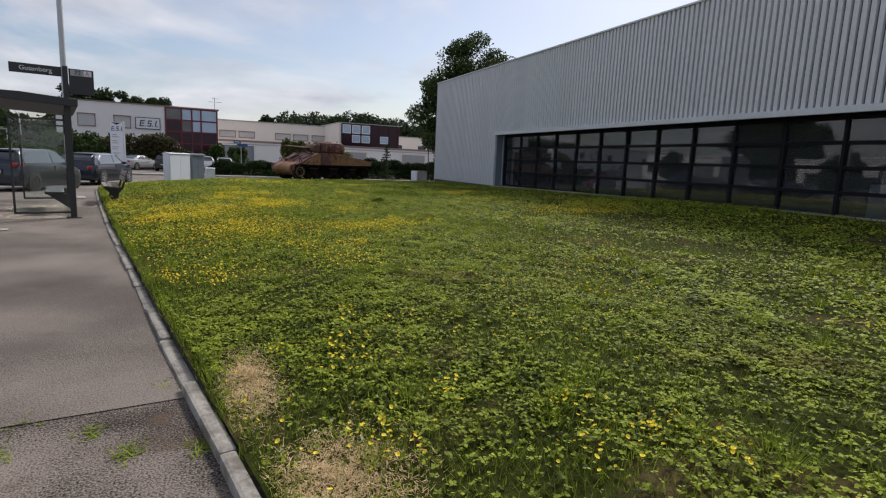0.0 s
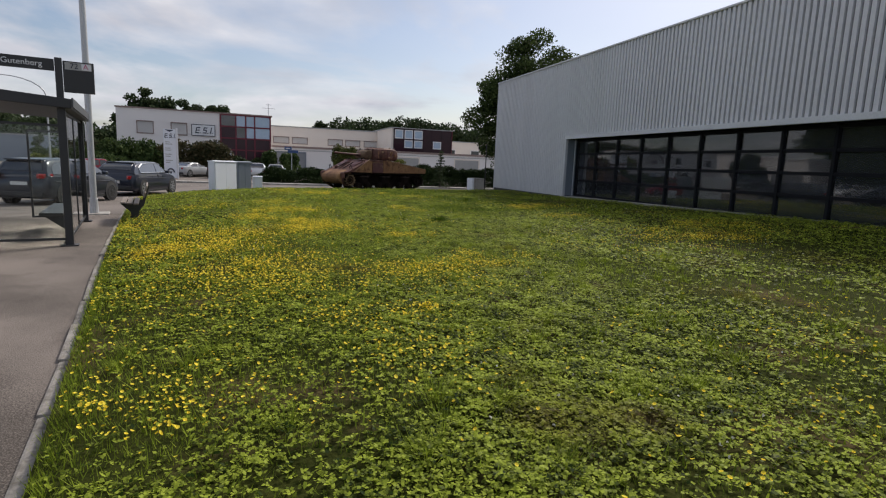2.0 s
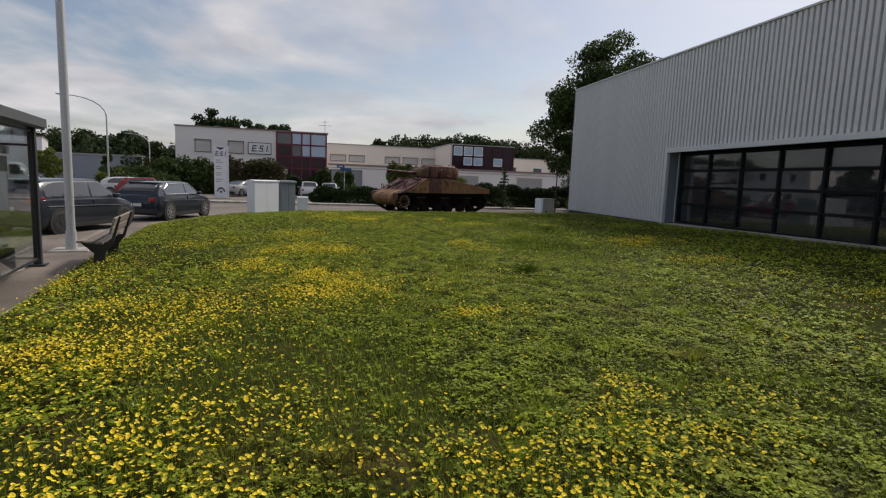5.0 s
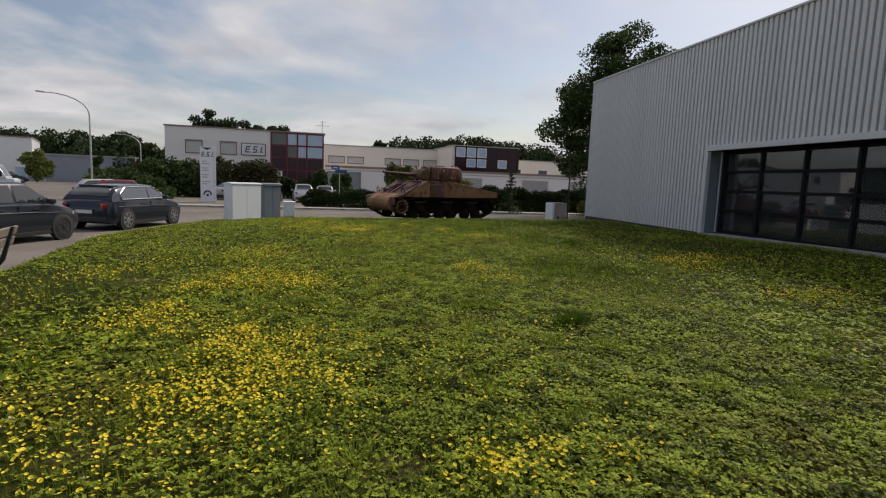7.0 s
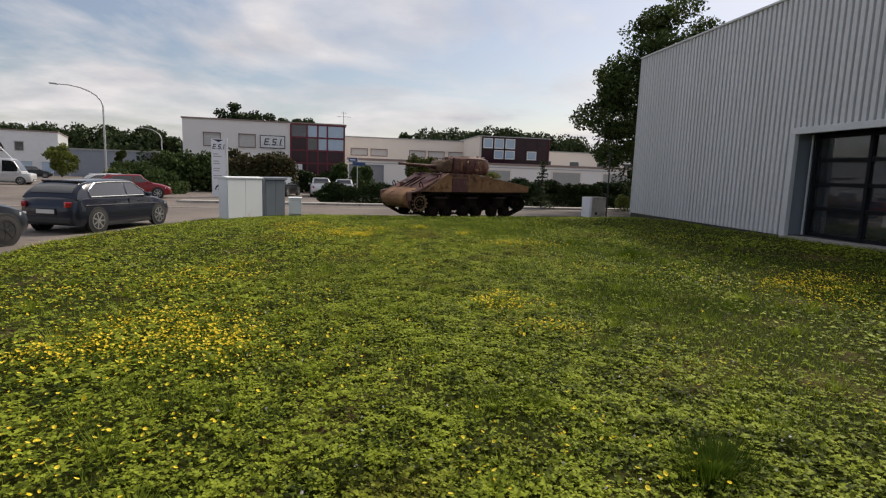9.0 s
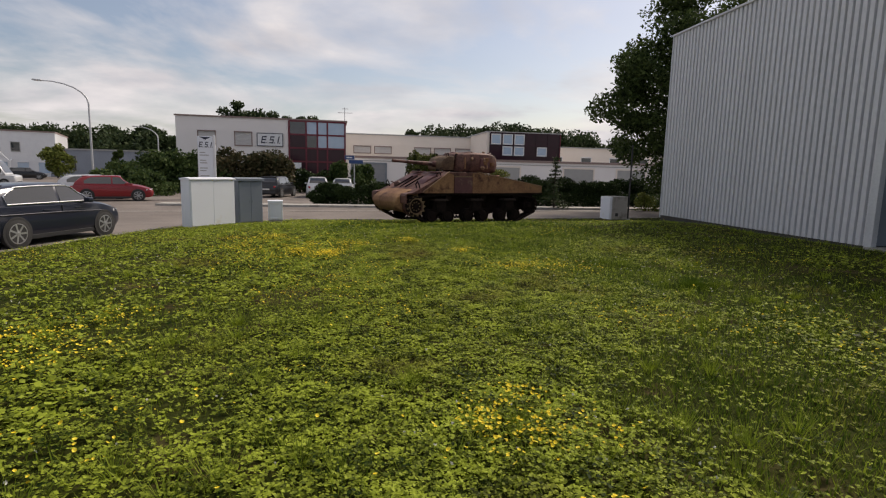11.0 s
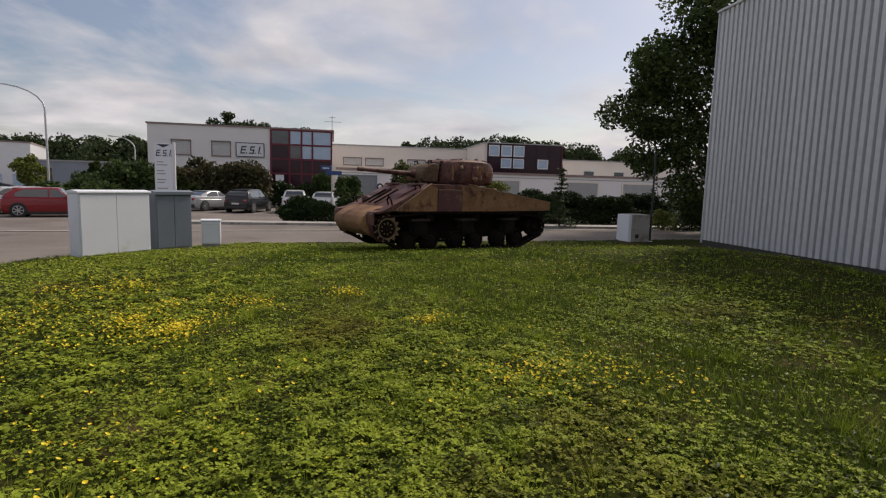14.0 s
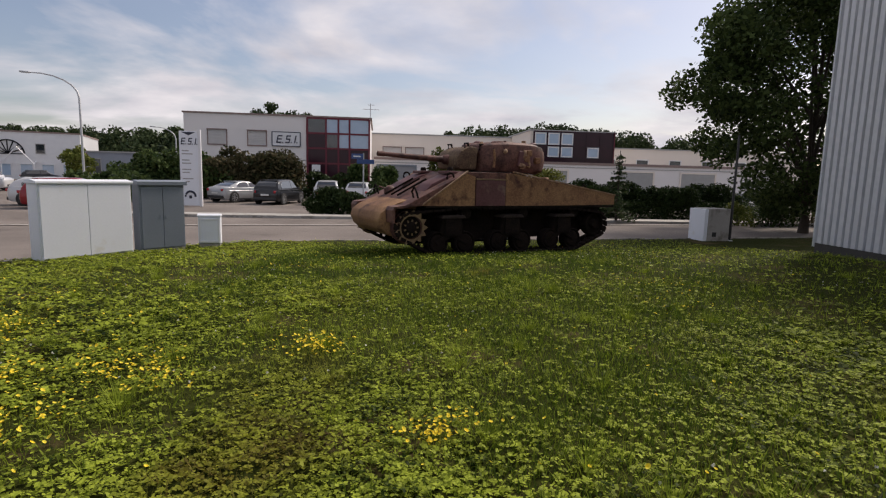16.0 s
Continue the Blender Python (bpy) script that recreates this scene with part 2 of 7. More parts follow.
# rust taken down to near-black: the shade under the hull is in the colour
M_RUST_SHADED = mat("rusted_gear_shade_dark", (0.006, 0.0045, 0.004), (0.020, 0.013, 0.010), 0.9, fine=25, coarse=3, bump=0.6, depth=0.006, shiny=0.12)
M_OLIVEDARK = mat("dark_olive_rusting_paint", (0.155, 0.100, 0.055), (0.070, 0.038, 0.026), 0.75, fine=24, coarse=3.5, bump=1.0, depth=0.008, stain=(0.24, 0.17, 0.09), amount=0.18, spread=0.2, shiny=0.35)
# a little paler than the rest of the running gear
M_GEAR = mat("paler_running_gear", (0.030, 0.022, 0.019), (0.050, 0.036, 0.030), 0.9, fine=25, coarse=3, bump=0.6, depth=0.006, shiny=0.2)
# pale rust, also the painted sunlight on the hull's top edges
M_PALERUST_LIT = mat("pale_rust_sunlit_edge", (0.42, 0.29, 0.18), (0.24, 0.13, 0.075), 0.8, fine=20, coarse=2.5, bump=0.3, stain=(0.12, 0.06, 0.04), amount=0.4, shiny=0.25)
M_SPROCKET = mat("sand_painted_sprocket", (0.24, 0.165, 0.080), (0.16, 0.10, 0.05), 0.8, fine=30, coarse=3, bump=0.4, stain=(0.12, 0.06, 0.04), amount=0.35)
M_RUBBER = mat("tyre_rubber", (0.018, 0.018, 0.018), (0.03, 0.03, 0.03), 0.8, bump=0.2)
M_ALLOY = mat("alloy_rim", (0.50, 0.51, 0.52), (0.38, 0.39, 0.40), 0.35, 0.7, bump=0.0)
M_CHROME = mat("chrome_trim", (0.80, 0.81, 0.82), (0.72, 0.73, 0.74), 0.18, 0.9, bump=0.0)
M_CARGLASS = mat("dark_car_glass", (0.014, 0.017, 0.020), (0.009, 0.011, 0.014), 0.02, bump=0.0, shiny=0.8, gloss=1.0)
M_SHED = mat("grey_shed_sheeting", (0.30, 0.33, 0.38), (0.24, 0.265, 0.31), 0.6, fine=6, coarse=0.4, bump=0.1)
M_TAIL = mat("red_tail_lamp", (0.42, 0.012, 0.02), (0.30, 0.01, 0.015), 0.15, bump=0.0, gloss=1.0)
M_HEAD = mat("clear_headlamp", (0.65, 0.68, 0.70), (0.5, 0.52, 0.55), 0.1, bump=0.0, gloss=1.0)
M_PLATE = mat("number_plate", (0.70, 0.70, 0.68), (0.62, 0.62, 0.60), 0.4, bump=0.0)
M_WHITE = mat("white_enamel", (0.78, 0.79, 0.80), (0.70, 0.71, 0.73), 0.35, bump=0.0)
M_NAVY = mat("navy_lettering", (0.020, 0.024, 0.05), (0.03, 0.034, 0.06), 0.5, bump=0.0)
M_SIGNBLUE = mat("blue_road_sign", (0.035, 0.085, 0.24), (0.03, 0.07, 0.20), 0.4, bump=0.0)
M_PINK = mat("pink_line_badge", (0.60, 0.10, 0.22), (0.52, 0.09, 0.19), 0.4, bump=0.0)
M_BARK = mat("bark", (0.040, 0.030, 0.022), (0.075, 0.058, 0.044), 0.95, fine=22, coarse=4, bump=0.9, depth=0.02)
# near-black low end and strong mottle paint shade between tufts into the leaves
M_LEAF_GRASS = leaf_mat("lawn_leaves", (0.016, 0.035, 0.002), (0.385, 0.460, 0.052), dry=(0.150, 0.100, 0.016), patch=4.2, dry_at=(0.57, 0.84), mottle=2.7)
M_LEAF_BLADE = leaf_mat("grass_blades", (0.085, 0.130, 0.010), (0.31, 0.39, 0.040), dry=(0.24, 0.19, 0.05), patch=1.3, mottle=2.0)
M_LEAF_RANK = leaf_mat("rank_grass_blades", (0.026, 0.058, 0.005), (0.095, 0.150, 0.017), patch=3.0)
# bright end of the range paints sunlit leaf edges into the crown
M_LEAF_TREE = leaf_mat("maple_leaves", (0.011, 0.024, 0.008), (0.085, 0.120, 0.036), patch=0.8, shine=0.32)
M_LEAF_BUSH = leaf_mat("bush_leaves", (0.020, 0.045, 0.014), (0.085, 0.120, 0.038), patch=0.8, shine=0.22)
M_LEAF_HEDGE = leaf_mat("hedge_leaves", (0.011, 0.024, 0.009), (0.042, 0.066, 0.020), patch=0.8, shine=0.15)
M_LEAF_LIGHT = leaf_mat("yellow_green_leaves", (0.075, 0.105, 0.020), (0.18, 0.20, 0.05), patch=0.8, shine=0.25)
M_LEAF_OLIVE = leaf_mat("olive_green_leaves", (0.030, 0.050, 0.012), (0.130, 0.140, 0.036), patch=0.9, shine=0.25)
M_LEAF_FAR = leaf_mat("far_tree_leaves", (0.026, 0.046, 0.020), (0.068, 0.092, 0.038), patch=0.1, shine=0.15)
M_LEAF_PLUM = leaf_mat("reddish_bush_leaves", (0.022, 0.034, 0.013), (0.100, 0.080, 0.040), patch=0.9, shine=0.2)
M_YELLOW = leaf_mat("yellow_petals", (0.82, 0.56, 0.012), (0.95, 0.80, 0.10), patch=2.0, shine=0.15, rough=0.7)
M_CLOVERWHITE = leaf_mat("white_clover_heads", (0.55, 0.55, 0.46), (0.72, 0.72, 0.64), patch=2.0, shine=0.15, rough=0.8)
M_STRAW = leaf_mat("straw", (0.46, 0.32, 0.15), (0.74, 0.57, 0.34), patch=3.0, shine=0.2)


# ---- mesh helpers ----
def link_mesh(name, bm, material, parent=None, smooth=False):
    me = bpy.data.meshes.new(name)
    bmesh.ops.recalc_face_normals(bm, faces=bm.faces)
    bm.to_mesh(me)
    bm.free()
    me.materials.append(material)
    if smooth:
        me.polygons.foreach_set("use_smooth", [True] * len(me.polygons))
        me.set_sharp_from_angle(angle=radians(38))
    ob = new(name, me)
    if parent is not None:
        ob.parent = parent
    return ob


def part(name, bm, material, parent, label="", smooth=False):
    """One mesh object under a thing or a part."""
    ob = link_mesh(name, bm, material, parent, smooth)
    if label:
        ob["label"] = label
    return ob


def thing(name, m, label, category, group="", kind=""):
    ob = new(name)
    ob.empty_display_size = 0.2
    ob.matrix_world = m
    return tagged(ob, label, category, group, kind)


def structure(name, bm, material, label, category, smooth=False):
    return tagged(link_mesh(name, bm, material, None, smooth), label, category, "", "structure")


def box(bm, x0, x1, y0, y1, z0, z1, bevel=0.0, m=None):
    """A box; bevel rounds its edges."""
    vs = [bm.verts.new(v) for v in ((x0, y0, z0), (x1, y0, z0), (x1, y1, z0), (x0, y1, z0), (x0, y0, z1), (x1, y0, z1), (x1, y1, z1), (x0, y1, z1))]
    fs = [bm.faces.new([vs[i] for i in f]) for f in ((3, 2, 1, 0), (4, 5, 6, 7), (0, 1, 5, 4), (1, 2, 6, 5), (2, 3, 7, 6), (3, 0, 4, 7))]
    if m is not None:
        bmesh.ops.transform(bm, matrix=m, verts=vs)
    if bevel:
        es = list({e for f in fs for e in f.edges})
        bmesh.ops.bevel(bm, geom=es, offset=bevel, segments=2, profile=0.6, affect="EDGES")


def boxed(*args, **kw):
    bm = bmesh.new()
    box(bm, *args, **kw)
    return bm


def prism(bm, profile, a, b, axis="y", bevel=0.0):
    """A polygon of (u, z) drawn along y (or along x) from a to b."""
    def at(u, z, w):
        return (u, w, z) if axis == "y" else (w, u, z)
    r0 = [bm.verts.new(at(u, z, a)) for u, z in profile]
    r1 = [bm.verts.new(at(u, z, b)) for u, z in profile]
    n = len(profile)
    fs = [bm.faces.new(r0), bm.faces.new(list(reversed(r1)))]
    for i in range(n):
        fs.append(bm.faces.new((r0[i], r1[i], r1[(i + 1) % n], r0[(i + 1) % n])))
    if bevel:
        es = list({e for f in fs for e in f.edges})
        bmesh.ops.bevel(bm, geom=es, offset=bevel, segments=2, profile=0.6, affect="EDGES")


def tube(bm, points, radius, seg=10, end_radius=None):
    """A round bar through points, tapering to end_radius."""
    pts = [Vector(p) for p in points]
    rings = []
    n = len(pts)
    for i, p in enumerate(pts):
        d = (pts[min(i + 1, n - 1)] - pts[max(i - 1, 0)]).normalized()
        side = d.cross(Vector((0.3, 0.2, 1)) if abs(d.z) < 0.95 else Vector((1, 0, 0))).normalized()
        up = side.cross(d)
        r = radius if end_radius is None else radius + (end_radius - radius) * i / (n - 1)
        rings.append([bm.verts.new(p + r * (math.cos(2 * math.pi * k / seg) * side + math.sin(2 * math.pi * k / seg) * up)) for k in range(seg)])
    for a, b in zip(rings, rings[1:]):
        for k in range(seg):
            bm.faces.new((a[k], a[(k + 1) % seg], b[(k + 1) % seg], b[k]))
    bm.faces.new(list(reversed(rings[0])))
    bm.faces.new(rings[-1])


def lathe(bm, profile, seg=24, m=None):
    """Turn a profile of (radius, height) round z; ends are closed."""
    rings = []
    vs = []
    for r, z in profile:
        ring = [bm.verts.new((r * math.cos(2 * math.pi * k / seg), r * math.sin(2 * math.pi * k / seg), z)) for k in range(seg)]
        rings.append(ring)
        vs += ring
    for a, b in zip(rings, rings[1:]):
        for k in range(seg):
            bm.faces.new((a[k], a[(k + 1) % seg], b[(k + 1) % seg], b[k]))
    bm.faces.new(list(reversed(rings[0])))
    bm.faces.new(rings[-1])
    if m is not None:
        bmesh.ops.transform(bm, matrix=m, verts=vs)


def loft(bm, rings):
    """Skin rings of equal length, ends closed."""
    rr = [[bm.verts.new(p) for p in ring] for ring in rings]
    n = len(rr[0])
    for a, b in zip(rr, rr[1:]):
        for k in range(n):
            bm.faces.new((a[k], a[(k + 1) % n], b[(k + 1) % n], b[k]))
    bm.faces.new(list(reversed(rr[0])))
    bm.faces.new(rr[-1])


def poly_mesh(name, verts, per_face, material):
    """A mesh from an array of corners, per_face corners a face, no corner shared between faces."""
    me = bpy.data.meshes.new(name)
    v = np.ascontiguousarray(verts, dtype=np.float32).reshape(-1, 3)
    nv = len(v)
    nf = nv // per_face
    me.vertices.add(nv)
    me.vertices.foreach_set("co", v.ravel())
    me.loops.add(nv)
    me.loops.foreach_set("vertex_index", np.arange(nv, dtype=np.int32))
    me.polygons.add(nf)
    me.polygons.foreach_set("loop_start", np.arange(nf, dtype=np.int32) * per_face)
    me.polygons.foreach_set("loop_total", np.full(nf, per_face, dtype=np.int32))
    me.update(calc_edges=True)
    me.materials.append(material)
    return me


def leaf_cloud(rng, centres, size, flat=0.0):
    """Folded diamond leaves of random turn at the centres. flat: 0 any tilt, 1 lying level."""
    n = len(centres)
    a = rng.normal(size=(n, 3))
    a[:, 2] *= (1 - flat)
    a /= np.linalg.norm(a, axis=1)[:, None] + 1e-9
    b = rng.normal(size=(n, 3))
    b[:, 2] *= (1 - flat)
    b -= a * np.sum(a * b, axis=1)[:, None]
    b /= np.linalg.norm(b, axis=1)[:, None] + 1e-9
    s = (size * rng.uniform(0.6, 1.35, n))[:, None]
    c = np.asarray(centres)
    return np.stack([c - a * s, c - b * s * 0.62, c + a * s, c + b * s * 0.62], axis=1)


# ---- the lie of the land ----
def smooth(t):
    t = min(max(t, 0.0), 1.0)
    return t * t * (3 - 2 * t)


EDGE = [(-12, 3.45), (2.67, 0.54), (5.2, 0.01), (12.7, -1.54), (18.5, -2.65), (22, -3.3), (26, -4.0), (28.5, -4.0), (31.5, -3.35), (34.0, -2.75), (37.2, -0.9), (39.2, 0.9)]


def lawn_left(y):
    """x of the lawn's kerb at y."""
    for (ya, xa), (yb, xb) in zip(EDGE, EDGE[1:]):
        if y <= yb:
            return xa + (xb - xa) * (y - ya) / (yb - ya)
    return EDGE[-1][1]


def lawn_far(x):
    return 38.7 + 0.23 * x


def ground_z(x, y):
    """The asphalt: falls gently from the bus stop to the side road."""
    return -0.27 - 0.17 * smooth((y - 15) / 15) - 0.20 * smooth((y - 30) / 12)


def lawn_z(x, y):
    reach = 2.2 + 2.6 * smooth((y - 17) / 6) + 1.6 * smooth((y - 27) / 6)
    lip = 0.22 - 0.20 * smooth((y - 26) / 6)
    f = min(smooth((x - lawn_left(y)) / reach * (1 - lip) + lip), smooth((lawn_far(x) - y - 1.0) / 9.5))
    top = 0.0 + 0.006 * (x - 4) + 0.02 * smooth((y - 6) / 6) + 0.015 * math.sin(x * 1.3 + y * 0.4) * math.sin(y * 0.9)
    # a low bank climbs to the foot of the hall's glazing
    top += 0.31 * smooth((30 - y) / 21) * smooth((x - 8.5) / 5.8)
    low = ground_z(x, y) + 0.07
    return low + (top - low) * f


# ---- large structure: ground, pavement, lawn ----
def build_ground():
    bm = bmesh.new()
    xs = [-2500, -400, -120, -60, -40] + [-30 + 2.5 * i for i in range(33)] + [60, 80, 120, 400, 2500]
    ys = [-2500, -400, -100, -40, -25] + [-15 + 2.5 * i for i in range(33)] + [80, 120, 400, 2500]
    g = [[bm.verts.new((x, y, ground_z(x, y))) for x in xs] for y in ys]
    for j in range(len(ys) - 1):
        for i in range(len(xs) - 1):
            bm.faces.new((g[j][i], g[j][i + 1], g[j + 1][i + 1], g[j + 1][i]))
    structure("ground", bm, M_ASPHALT, "grey worn asphalt of the street and car parks", "ground", True)


def build_pavement():
    """The footway beside the lawn: smooth asphalt, with a worn gravelly strip at the start of the walk."""
    def strip(name, y0, y1, material, label, lift, skew):
        bm = bmesh.new()
        n = max(2, int((y1 - y0) / 0.7))
        rows = []
        for j in range(n + 1):
            y = y0 + (y1 - y0) * j / n
            xr = lawn_left(y) - 0.02
            row = []
            for i in range(7):
                x = xr - 0.45 * i
                yy = y + (skew * i if j in (0, n) else 0)
                row.append(bm.verts.new((x, yy, ground_z(x, yy) + lift)))
            rows.append(row)
        for a, b in zip(rows, rows[1:]):
            for i in range(6):
                bm.faces.new((a[i + 1], a[i], b[i], b[i + 1]))
        structure(name, bm, material, label, "pavement", True)
    strip("pavement", 3.86, 20.5, M_PAVE, "grey asphalt footway beside the lawn", 0.016, -0.06)
    strip("pavement_worn", -10.0, 4.0, M_GRAVEL, "worn gravelly asphalt with tufts of weed", 0.010, 0.0)


def build_lawn():
    bm = bmesh.new()
    def sheet(nu, nv, fx, y0):
        rows = []
        for j in range(nv + 1):
            row = []
            for i in range(nu + 1):
                y = y0 + (42 - y0) * j / nv
                for _ in range(4):
                    x = fx(i / nu, y)
                    y = y0 + (lawn_far(x) - y0) * j / nv
                row.append(bm.verts.new((x, y, lawn_z(x, y))))
            rows.append(row)
        for a, b in zip(rows, rows[1:]):
            for i in range(nu):
                bm.faces.new((a[i], a[i + 1], b[i + 1], b[i]))
        return rows
    sheet(44, 120, lambda u, y: lawn_left(y) + u * (14.42 - lawn_left(y)), -8.0)
    sheet(20, 14, lambda u, y: 14.42 + u * 30, 35.1)
    bmesh.ops.recalc_face_normals(bm, faces=bm.faces)
    structure("lawn", bm, M_SOIL, "mown lawn of clover and short grass with bare patches", "lawn", True)


def build_kerbs():
    """Kerb stones of one metre along the pavement, then along the parking side and the road."""
    kerb = thing("kerb", pose(0, 0, 0), "weathered concrete kerb stones edging the lawn", "kerb", kind="structure")
    line = [Vector((lawn_left(y), y, 0)) for y in [-8 + 0.25 * i for i in range(int(46.8 / 0.25))]]
    line += [Vector((x, lawn_far(x), 0)) for x in [1.2 + 0.5 * i for i in range(66)]]
    stones = {}
    acc, start, k = 0.0, line[0], 0
    for a, b in zip(line, line[1:]):
        acc += (b - a).length
        if acc >= 1.0:
            d = b - start
            n = Vector((-d.y, d.x, 0)).normalized()
            mid = (start + b) / 2 + n * 0.05
            key = k % 5
            if key not in stones:
                me_b = bmesh.new()
                w = 0.042 + 0.004 * (key % 3)
                box(me_b, -0.492, 0.492, -w, w, -0.30, 0.0 + 0.006 * (key % 2), bevel=0.022)
                me = bpy.data.meshes.new("kerb_stone")
                me_b.to_mesh(me)
                me_b.free()
                me.materials.append(M_KERB)
                stones[key] = me
            ob = new("kerb_stone", stones[key])
            lift = 0.075 if mid.y < 4.3 else (0.040 if mid.y < 30 else 0.10)
            ob.matrix_world = pose(mid.x, mid.y, ground_z(mid.x, mid.y) + lift + 0.008 * math.sin(k * 2.1), 1.5 * math.sin(k * 1.7), 0.4 * math.sin(k * 3.1), math.degrees(math.atan2(d.y, d.x)) + 0.8 * math.sin(k * 5.3)) @ Matrix.Diagonal((d.length / 1.0, 1, 1, 1))
            ob.parent = kerb
            k += 1
            acc, start = 0.0, b


def build_markings():
    bm = bmesh.new()
    for (xa, ya), (xb, yb), w in (((-14, 41.6), (40, 53.9), 0.10), ((-3.05, 12.15), (-4.3, 11.9), 0.12)):
        d = Vector((xb - xa, yb - ya, 0)); n = Vector((-d.y, d.x, 0)).normalized() * w
        steps = 24
        for i in range(steps):
            p, q = Vector((xa, ya, 0)) + d * (i / steps), Vector((xa, ya, 0)) + d * ((i + 1) / steps)
            bm.faces.new([bm.verts.new((v.x, v.y, ground_z(v.x, v.y) + 0.030)) for v in (p - n, q - n, q + n, p + n)])
    structure("road_marking", bm, M_CONCRETE, "worn pale painted line on the asphalt", "road marking")
    far = bmesh.new()
    n = 36
    for i in range(n):
        x0, x1 = -8 + 2.0 * i, -8 + 2.0 * (i + 1)
        y0, y1 = 48.3 + 0.08 * (x0 - 2), 48.3 + 0.08 * (x1 - 2)
        vs = []
        for x, y in ((x0, y0), (x1, y1), (x1, y1 + 1.3), (x0, y0 + 1.3)):
            vs.append((x, y))
        lo = [far.verts.new((x, y, -0.66)) for x, y in vs]
        hi = [far.verts.new((x, y, -0.52)) for x, y in vs]
        far.faces.new(hi)
        far.faces.new((lo[0], lo[1], hi[1], hi[0]))
        far.faces.new((lo[2], lo[3], hi[3], hi[2]))
    structure("pavement_far", far, M_CONCRETE, "pale concrete kerb and footway across the side road", "pavement")


# ---- the metal-clad hall ----
WX, WY, WTOP, OPEN_Y, SOUTH = 14.33, 35.15, 6.52, 26.6, -13.3


def build_hall():
    bm = bmesh.new()
    box(bm, WX + 0.06, WX + 0.40, OPEN_Y - 0.02, WY - 0.05, -0.3, WTOP)
    box(bm, WX + 0.06, WX + 0.40, SOUTH, OPEN_Y - 0.02, 2.96, WTOP)
    box(bm, WX + 0.40, WX + 24, WY - 0.45, WY - 0.05, -0.6, WTOP)
    box(bm, WX + 24, WX + 24.4, SOUTH, WY - 0.05, -0.6, WTOP)
    box(bm, WX + 0.06, WX + 24, SOUTH - 0.4, SOUTH, -0.6, WTOP)
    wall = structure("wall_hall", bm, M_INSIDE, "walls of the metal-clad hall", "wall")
    # corrugated sheets, one mesh for the tall ones and one for those over the window
    def sheet(z0, z1):
        b = bmesh.new()
        w, ribs, d = 0.95, 5, 0.064
        p = w / ribs
        prof = []
        for i in range(ribs):
            y = i * p
            prof += [(y, 0.0), (y + 0.115, 0.0), (y + 0.128, d), (y + 0.174, d)]
        prof.append((w, 0.0))
        lo = [b.verts.new((x, y, z0)) for y, x in prof]
        hi = [b.verts.new((x, y, z1)) for y, x in prof]
        for i in range(len(prof) - 1):
            b.faces.new((lo[i], hi[i], hi[i + 1], lo[i + 1]))
        me = bpy.data.meshes.new("cladding_panel")
        b.to_mesh(me)
        b.free()
        me.materials.append(M_CLAD)
        return me
    tall, short = sheet(0.17, WTOP - 0.02), sheet(3.02, WTOP - 0.02)
    for i in range(9):
        ob = new("cladding_panel", tall)
        ob.location = (WX, OPEN_Y + 0.95 * i, 0)
        ob.parent = wall
    for i in range(42):
        ob = new("cladding_panel", short)
        ob.location = (WX, OPEN_Y - 0.95 * (i + 1), 0)
        ob.parent = wall
    part("corner_flashing", boxed(WX - 0.012, WX + 0.5, WY, WY + 0.05, 0.08, WTOP, bevel=0.006), M_TRIM, wall)
    part("parapet_cap", boxed(WX - 0.05, WX + 0.5, SOUTH, WY + 0.07, WTOP - 0.02, WTOP + 0.045, bevel=0.01), M_CLAD, wall, "pale metal parapet cap")
    part("plinth", boxed(WX + 0.02, WX + 0.3, OPEN_Y, WY, -0.4, 0.17), M_PLINTH, wall, "low concrete plinth coloured as a shadow line")
    roof = bmesh.new()
    box(roof, WX + 0.42, WX + 24, SOUTH, WY - 0.46, WTOP - 0.35, WTOP - 0.1)
    structure("roof_hall", roof, M_DARKFRAME, "flat roof of the hall", "roof")
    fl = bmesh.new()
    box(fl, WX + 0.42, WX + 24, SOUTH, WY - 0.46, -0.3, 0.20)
    structure("floor_hall", fl, M_INSIDE, "floor inside the hall in unlit dark colour", "floor")
    # unseen inner wall added to close off the dark room
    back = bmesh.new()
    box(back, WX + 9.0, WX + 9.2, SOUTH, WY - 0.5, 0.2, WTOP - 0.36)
    structure("wall_inside", back, M_INSIDE, "added inner wall in unlit dark colour", "wall")


